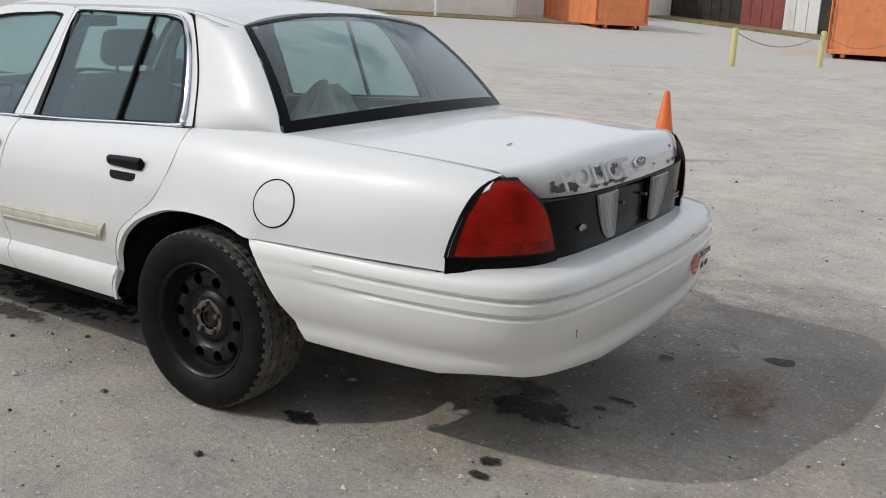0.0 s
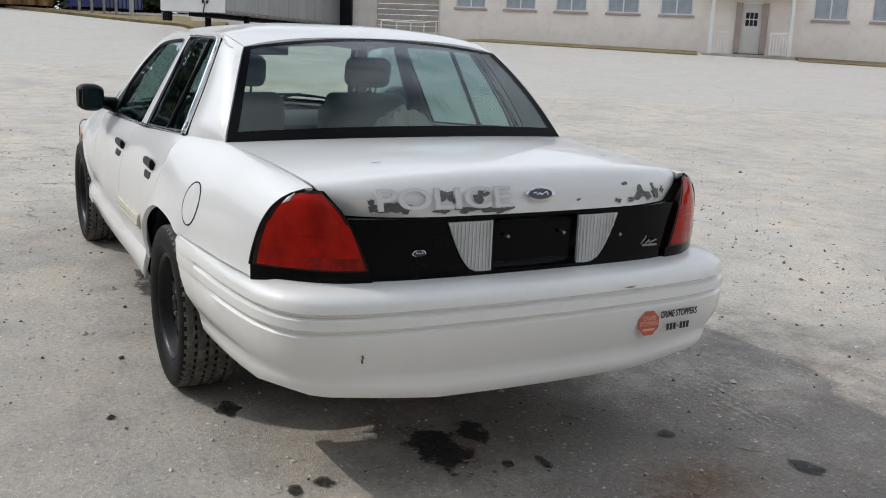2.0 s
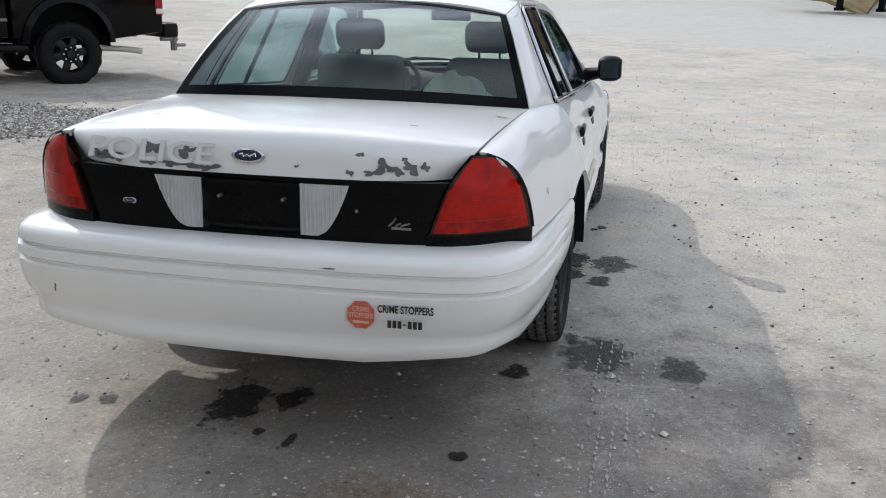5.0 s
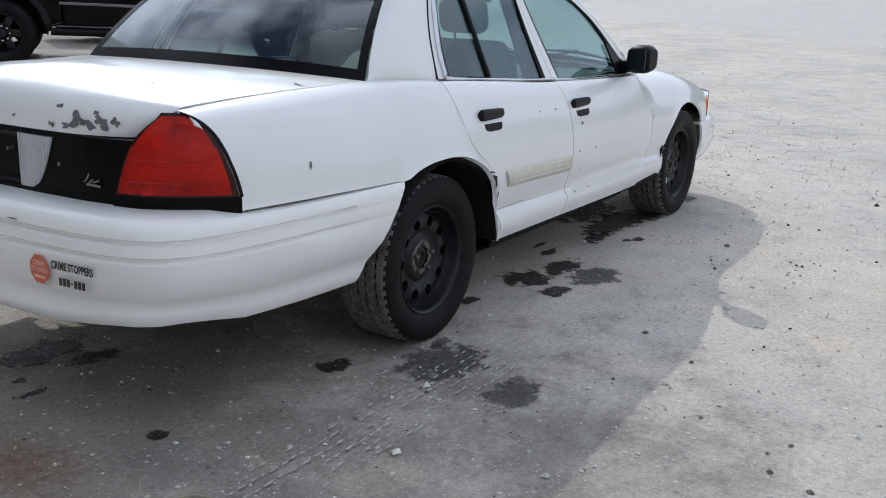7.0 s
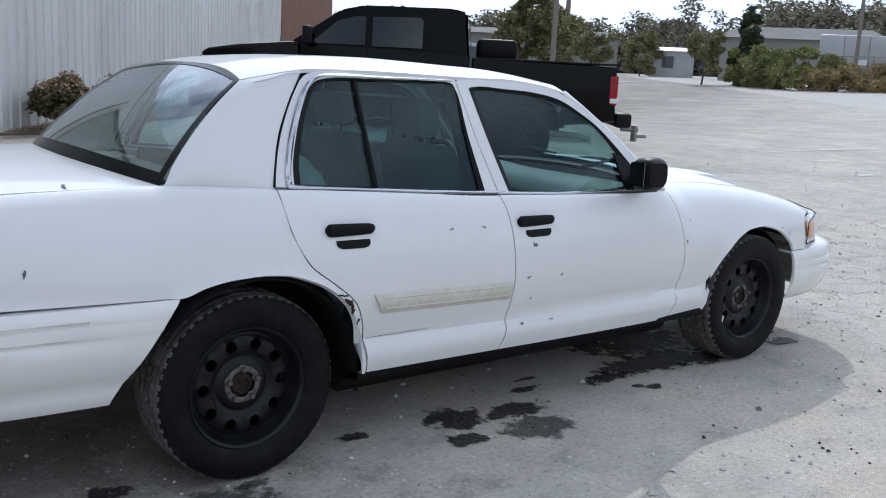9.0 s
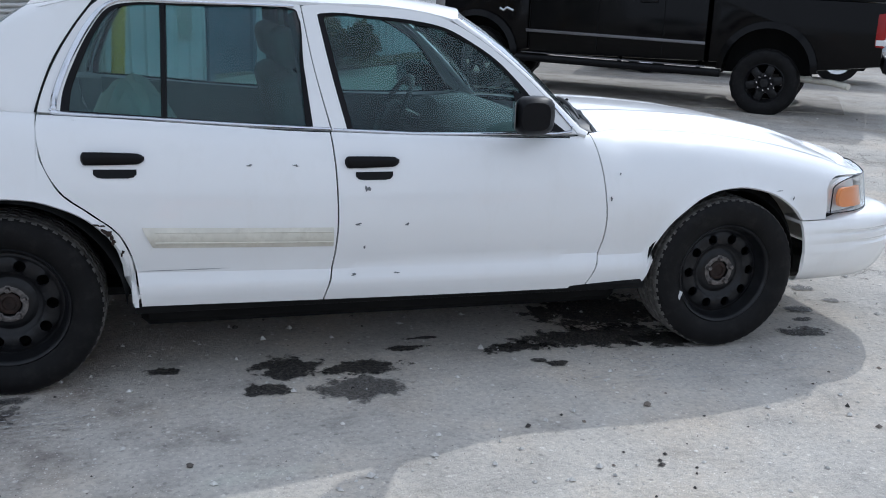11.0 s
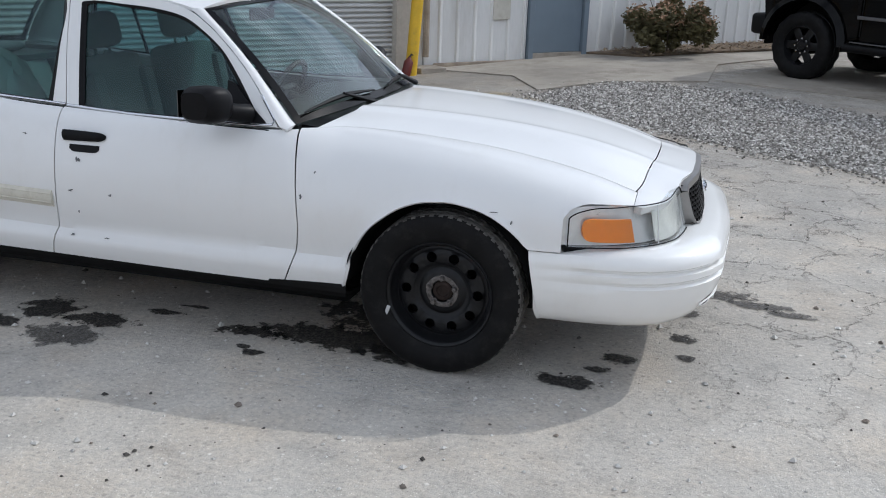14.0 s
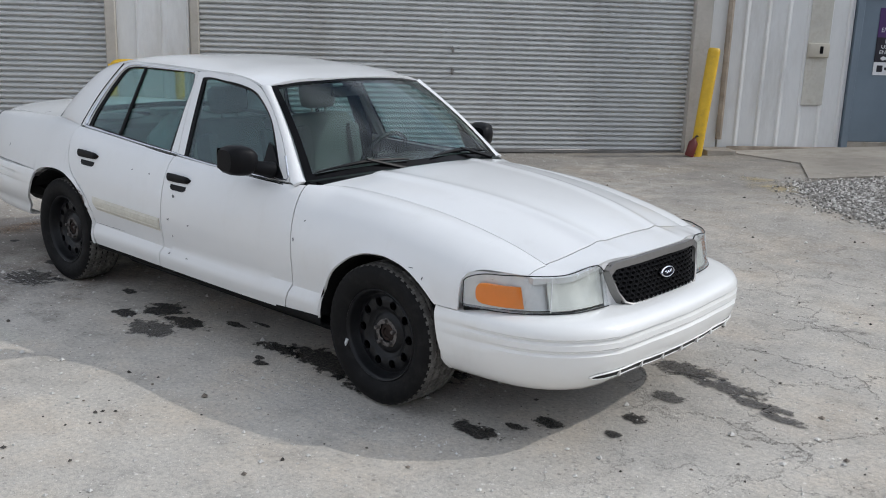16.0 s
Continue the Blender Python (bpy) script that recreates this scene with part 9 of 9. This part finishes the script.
for x, y, h in ((53.3, 27.5, 10.0), (24.8, 23.6, 9.0), (28.3, 26.5, 9.0), (49.4, 20.8, 10.0)):
    bm = bmesh.new()
    lathe(bm, [(0.12, -0.1), (0.09, h), (0.001, h)], 12, "z")
    ob = part("utility_pole", bm, M_WOODPOLE)
    ob.matrix_world = Matrix.Translation((x, y, gz(x, y)))
    tagged(ob, "weathered wooden utility pole by the street", "pole", "street poles")


def far_house(name, at, rz, L, W, H, ridge, wall, roof, label):
    hs = thing(name, label, "house", (*at, gz(*at)), rz=rz)
    bm = bmesh.new()
    box(bm, 0, L, 0, W, -0.3, H)
    part("wall", bm, wall, hs)
    bm = bmesh.new()
    a = [bm.verts.new(p) for p in ((-0.4, -0.4, H), (L + 0.4, -0.4, H), (L + 0.4, W + 0.4, H), (-0.4, W + 0.4, H), (1.0, W / 2, H + ridge), (L - 1.0, W / 2, H + ridge))]
    for f in ((0, 1, 5, 4), (2, 3, 4, 5), (3, 0, 4), (1, 2, 5), (0, 3, 2, 1)):
        bm.faces.new([a[k] for k in f])
    part("roof", bm, roof, hs, smooth=False)
    for k in range(max(2, int(L / 3.5))):
        bm = bmesh.new()
        x = 1.2 + 3.3 * k
        box(bm, x, x + 1.1, -0.03, 0.03, 0.9, 2.0)
        part("window", bm, M_TRUCKGLASS, hs)
    return hs


far_house("far_house", (65.2, 46.2), -58.5, 12.5, 9, 3.5, 1.1, M_HOUSEGREY, M_ROOFTILE, "low grey-brown building beyond the hedge")
far_house("far_house", (86.5, 77.5), 135, 30, 10, 3.8, 0.8, M_HOUSEGREY, M_ROOFTILE, "long low grey building at the end of the street")
far_house("far_house", (98.0, 47.5), -62, 9, 8, 5.4, 0.4, M_SHEET, M_TRIMWHITE, "pale two-storey building behind the lots")
far_house("far_shed", (72.2, 59.6), -51, 4.2, 3, 2.5, 0.4, M_TRAILER, M_TRIMWHITE, "small open shed with a white roof")
yard = thing("storage_trailer", "long grimy white storage trailer in the fenced yard", "trailer", (54.3, 30.6, gz(54.3, 30.6)), rz=-62)
bm = bmesh.new()
box(bm, 0, 8.6, 0, 2.5, 0.85, 3.3, 0.08, 2)
part("body", bm, M_TRAILER, yard)
for k in range(1, 6):
    bm = bmesh.new()
    box(bm, 1.43 * k - 0.02, 1.43 * k + 0.02, -0.025, 0.01, 0.9, 3.22)
    part("panel_joint", bm, M_HOUSEGREY, yard)
bm = bmesh.new()
box(bm, 4.1, 6.0, -0.05, 0.02, 1.0, 1.75, 0.02)
part("cover", bm, M_BLUESKIP, yard, "blue cover on the trailer's side")
for x in (0.8, 6.6, 7.7):
    bm = bmesh.new()
    lathe(bm, [(0.001, -0.1), (0.40, -0.1), (0.46, -0.06), (0.46, 0.06), (0.40, 0.1), (0.001, 0.1)], 20)
    w = part("wheel", bm, M_RUBBER, yard)
    w.matrix_basis = Matrix.Translation((x, 0.2, 0.45))
bm = bmesh.new()
box(bm, 0.3, 8.3, 0.15, 2.35, 0.42, 0.86)
part("chassis", bm, M_DARK, yard)

# wire fence along the yard: posts, rails, thin wires
yf = thing("wire_fence", "weathered chain-link fence with two small signs", "fence")
FA, FB = Vector((51.2, 27.6, 0)), Vector((54.8, 20.2, 0))
for k in range(5):
    p = FA.lerp(FB, k / 4)
    bm = bmesh.new()
    tube(bm, [(p.x, p.y, gz(p.x, p.y) - 0.1), (p.x, p.y, gz(p.x, p.y) + 2.0)], 0.04, 8)
    part("post", bm, M_DULLMETAL, yf)
for h in (0.08, 1.95):
    bm = bmesh.new()
    tube(bm, [(p.x, p.y, gz(p.x, p.y) + h) for p in (FA.lerp(FB, k / 8) for k in range(9))], 0.025, 6)
    part("rail", bm, M_DULLMETAL, yf)
verts, faces = [], []
n = 84
for k in range(-20, n):
    for lean in (-1, 1):
        ends = []
        for h in (0.08, 1.95):
            u = (k + (10 if lean < 0 else -10) * (h - 1.0) + 10) / n
            p = FA.lerp(FB, min(1.0, max(0.0, u)))
            ends.append((p, gz(p.x, p.y) + h))
        b0 = len(verts)
        for p, z in ends:
            verts += [(p.x + 0.003, p.y + 0.006, z), (p.x - 0.003, p.y - 0.006, z)]
        faces.append((b0, b0 + 1, b0 + 3, b0 + 2))
wires = from_lists("wire_mesh", verts, faces, M_DULLMETAL, yf, smooth=False)
for u in (0.18, 0.62):
    p = FA.lerp(FB, u)
    bm = bmesh.new()
    box(bm, -0.22, 0.22, -0.012, 0.012, -0.14, 0.14, 0.004)
    sg = part("sign_plate", bm, M_SIGNWHITE, yf, "small white sign plate")
    sg.matrix_basis = pose(p.x - 0.05, p.y - 0.03, gz(p.x, p.y) + 1.6, 0, 0, -64)
bm = bmesh.new()
box(bm, -2.9, 2.9, -0.2, 0.2, -0.1, 0.45, 0.03)
ob = part("low_wall", bm, M_CONCRETE)
ob.matrix_world = pose(54.2, 22.6, gz(54.2, 22.6), 0, 0, -25)
tagged(ob, "low dark kerb wall beside the hedge", "wall")

# ---- marks and litter on the lot ----
rs = random.Random(17)


def stain(x, y, rx, ry, mat, z=0.0035, grow=1.3, turn=0.0, label="dark oily stain on the concrete", warp=True):
    ca, sa = math.cos(turn), math.sin(turn)
    pts = []
    for a in lin(0, 2 * math.pi, 33)[:-1]:
        px, py = rx * grow * math.cos(a), ry * grow * math.sin(a)
        qx, qy = x + ca * px - sa * py, y + sa * px + ca * py
        if warp:
            qx, qy, _ = car_shape(qx, qy, 0.0)
        pts.append((qx, qy, gz(qx, qy) + z))
    cx, cy = (x, y) if not warp else car_shape(x, y, 0.0)[:2]
    ob = fan("stain", pts, (cx, cy, gz(cx, cy) + z), mat)
    return tagged(ob, label, "stain")


zs = 0.003
for x, y, rx, ry, mt in (
    (2.45, -0.72, 0.42, 0.14, M_OIL), (2.0, -0.80, 0.16, 0.07, M_OIL), (2.75, -0.80, 0.20, 0.10, M_OIL), (2.6, -0.35, 0.4, 0.25, M_OIL), (2.12, -1.02, 0.05, 0.035, M_OIL), (2.06, -0.97, 0.035, 0.02, M_OIL),
    (1.00, -0.86, 0.14, 0.13, M_OIL), (0.90, -1.08, 0.09, 0.07, M_OIL), (1.31, -0.92, 0.17, 0.08, M_OIL), (1.25, -1.14, 0.18, 0.13, M_DAMP), (1.52, -0.72, 0.10, 0.035, M_OIL), (1.62, -0.60, 0.07, 0.02, M_OIL),
    (0.53, -0.79, 0.075, 0.045, M_OIL), (-0.45, -0.78, 0.09, 0.06, M_OIL), (-0.17, -1.10, 0.20, 0.15, M_DAMP), (-0.28, -1.46, 0.15, 0.09, M_DAMP), (0.0, -0.98, 0.06, 0.04, M_DAMP),
    (3.42, -0.79, 0.13, 0.06, M_OIL), (3.60, -0.48, 0.07, 0.05, M_OIL), (3.52, -0.62, 0.05, 0.03, M_OIL), (3.84, -0.15, 0.05, 0.05, M_OIL), (3.82, 0.20, 0.08, 0.06, M_DAMP), (3.86, -0.37, 0.035, 0.03, M_OIL),
    (3.68, 0.60, 0.16, 0.10, M_DAMP), (3.95, 0.52, 0.22, 0.07, M_DAMP), (4.18, 0.43, 0.20, 0.055, M_DAMP), (4.36, 0.35, 0.14, 0.045, M_DAMP),
    (-1.0, 0.20, 0.20, 0.10, M_OIL), (-0.92, 0.02, 0.10, 0.06, M_OIL), (-0.36, 0.80, 0.09, 0.05, M_OIL), (-1.125, 0.765, 0.035, 0.03, M_OIL), (-1.10, 0.66, 0.05, 0.035, M_OIL), (-1.70, -0.98, 0.07, 0.05, M_OIL), (-1.22, -0.69, 0.035, 0.03, M_OIL), (-1.25, -0.10, 0.05, 0.02, M_OIL), (-1.22, 0.03, 0.025, 0.02, M_OIL),
    (1.50, 0.78, 0.24, 0.07, M_DAMP), (1.85, 0.76, 0.10, 0.05, M_DAMP), (1.5, 0.3, 0.6, 0.35, M_OIL),
):
    zs += 0.00008
    stain(x, y, rx, ry, mt, zs)
stain(-1.62, -0.52, 0.20, 0.26, M_RUSTSTAIN, z=0.0068, label="brown rust stain on the concrete")
stain(-1.72, -0.30, 0.12, 0.15, M_RUSTSTAIN, z=0.0075, label="brown rust stain on the concrete")
stain(1.80, 6.42, 0.34, 0.30, M_SANDSTAIN, z=0.006, label="yellow sandy patch on the concrete", warp=False)
stain(1.37, 6.75, 0.30, 0.14, M_SANDSTAIN, z=0.0068, turn=0.6, label="yellow sandy patch on the concrete", warp=False)
stain(-0.80, 0.395, 0.055, 0.035, M_PALESTAIN, z=0.008, label="pale scuffed patch on the concrete")
verts, faces = [], []
for x0, x1, y0, n_row, tilt in ((-1.45, 0.40, -1.085, 6, -0.005), (2.15, 3.25, -0.96, 6, -0.06)):
    for k in range(n_row):
        x = x0 + rs.uniform(0, 0.3)
        keep = rs.uniform(0.45, 0.85)
        while x < x1 - rs.uniform(0, 0.3):
            w = rs.uniform(0.010, 0.030)
            x += w + rs.uniform(0.004, 0.014)
            if rs.random() < keep:
                y = y0 - 0.047 * k + tilt * (x - x0) + rs.uniform(-0.004, 0.004)
                h = rs.uniform(0.003, 0.007)
                b0 = len(verts)
                verts += [(x - w, y - h * 0.4, 0.009), (x, y - h, 0.009), (x + w, y + h * 0.3, 0.009), (x, y + h, 0.009)]
                faces.append((b0, b0 + 1, b0 + 2, b0 + 3))
            x += w
ob = from_lists("tyre_scuffs", verts, faces, M_SCUFF, smooth=False)
tagged(ob, "pale broken tread marks left on the concrete", "scuff marks", kind="stuff")
for xa, ya, xb, yb in ((15.38, 7.42, 16.49, 7.32), (17.16, 7.40, 19.03, 7.16), (14.86, 6.04, 15.41, 5.91), (18.95, 8.12, 19.71, 8.07), (13.56, 4.45, 13.94, 4.41)):
    n = max(3, int(math.hypot(xb - xa, yb - ya) / 0.12))
    verts, faces = [], []
    for k in range(n + 1):
        u = k / n
        x, y = xa + (xb - xa) * u, ya + (yb - ya) * u
        half = 0.032 * rs.uniform(0.7, 1.15)
        verts += [(x, y - half, gz(x, y - half) + 0.022), (x, y + half, gz(x, y + half) + 0.022)]
        if k:
            faces.append((2 * k - 2, 2 * k, 2 * k + 1, 2 * k - 1))
    ob = from_lists("paint_mark", verts, faces, M_TRIMWHITE, smooth=False)
    tagged(ob, "short worn white paint line on the lot", "paint mark", "paint marks")
for x, y, L, a in ((-1.50, -0.89, 0.10, 0.75), (-1.47, -1.06, 0.09, -0.9), (-0.98, -0.43, 0.08, 0.6), (-0.98, -0.59, 0.03, -1.3), (-1.07, -0.28, 0.04, 0.7), (1.2, -2.9, 0.10, 0.5)):
    bm = bmesh.new()
    tube(bm, [(-L / 2, 0, 0.004), (0, 0.01, 0.006), (L / 2, 0, 0.004)], 0.0025, 5)
    ob = part("twig", bm, M_TWIG)
    ob.matrix_world = pose(x, y, gz(x, y), 0, 0, math.degrees(a))
    tagged(ob, "thin dry twig lying on the concrete", "twig", "twigs")

verts, faces = [], []
for k in range(12):
    x, y = 3.42 + rs.gauss(0, 0.10), -1.02 + rs.gauss(0, 0.035)
    a, h = rs.uniform(0, 6.28), rs.uniform(0.004, 0.011)
    b0 = len(verts)
    for q in range(4):
        verts.append((x + h * rs.uniform(0.5, 1.2) * math.cos(a + 1.57 * q), y + h * rs.uniform(0.3, 0.8) * math.sin(a + 1.57 * q), 0.010 + 0.004 * (q % 2)))
    faces.append((b0, b0 + 1, b0 + 2, b0 + 3))
ob = from_lists("paint_flakes", verts, faces, M_WHITE, smooth=False)
tagged(ob, "white paint flakes fallen beside the front tyre", "flakes", kind="stuff")
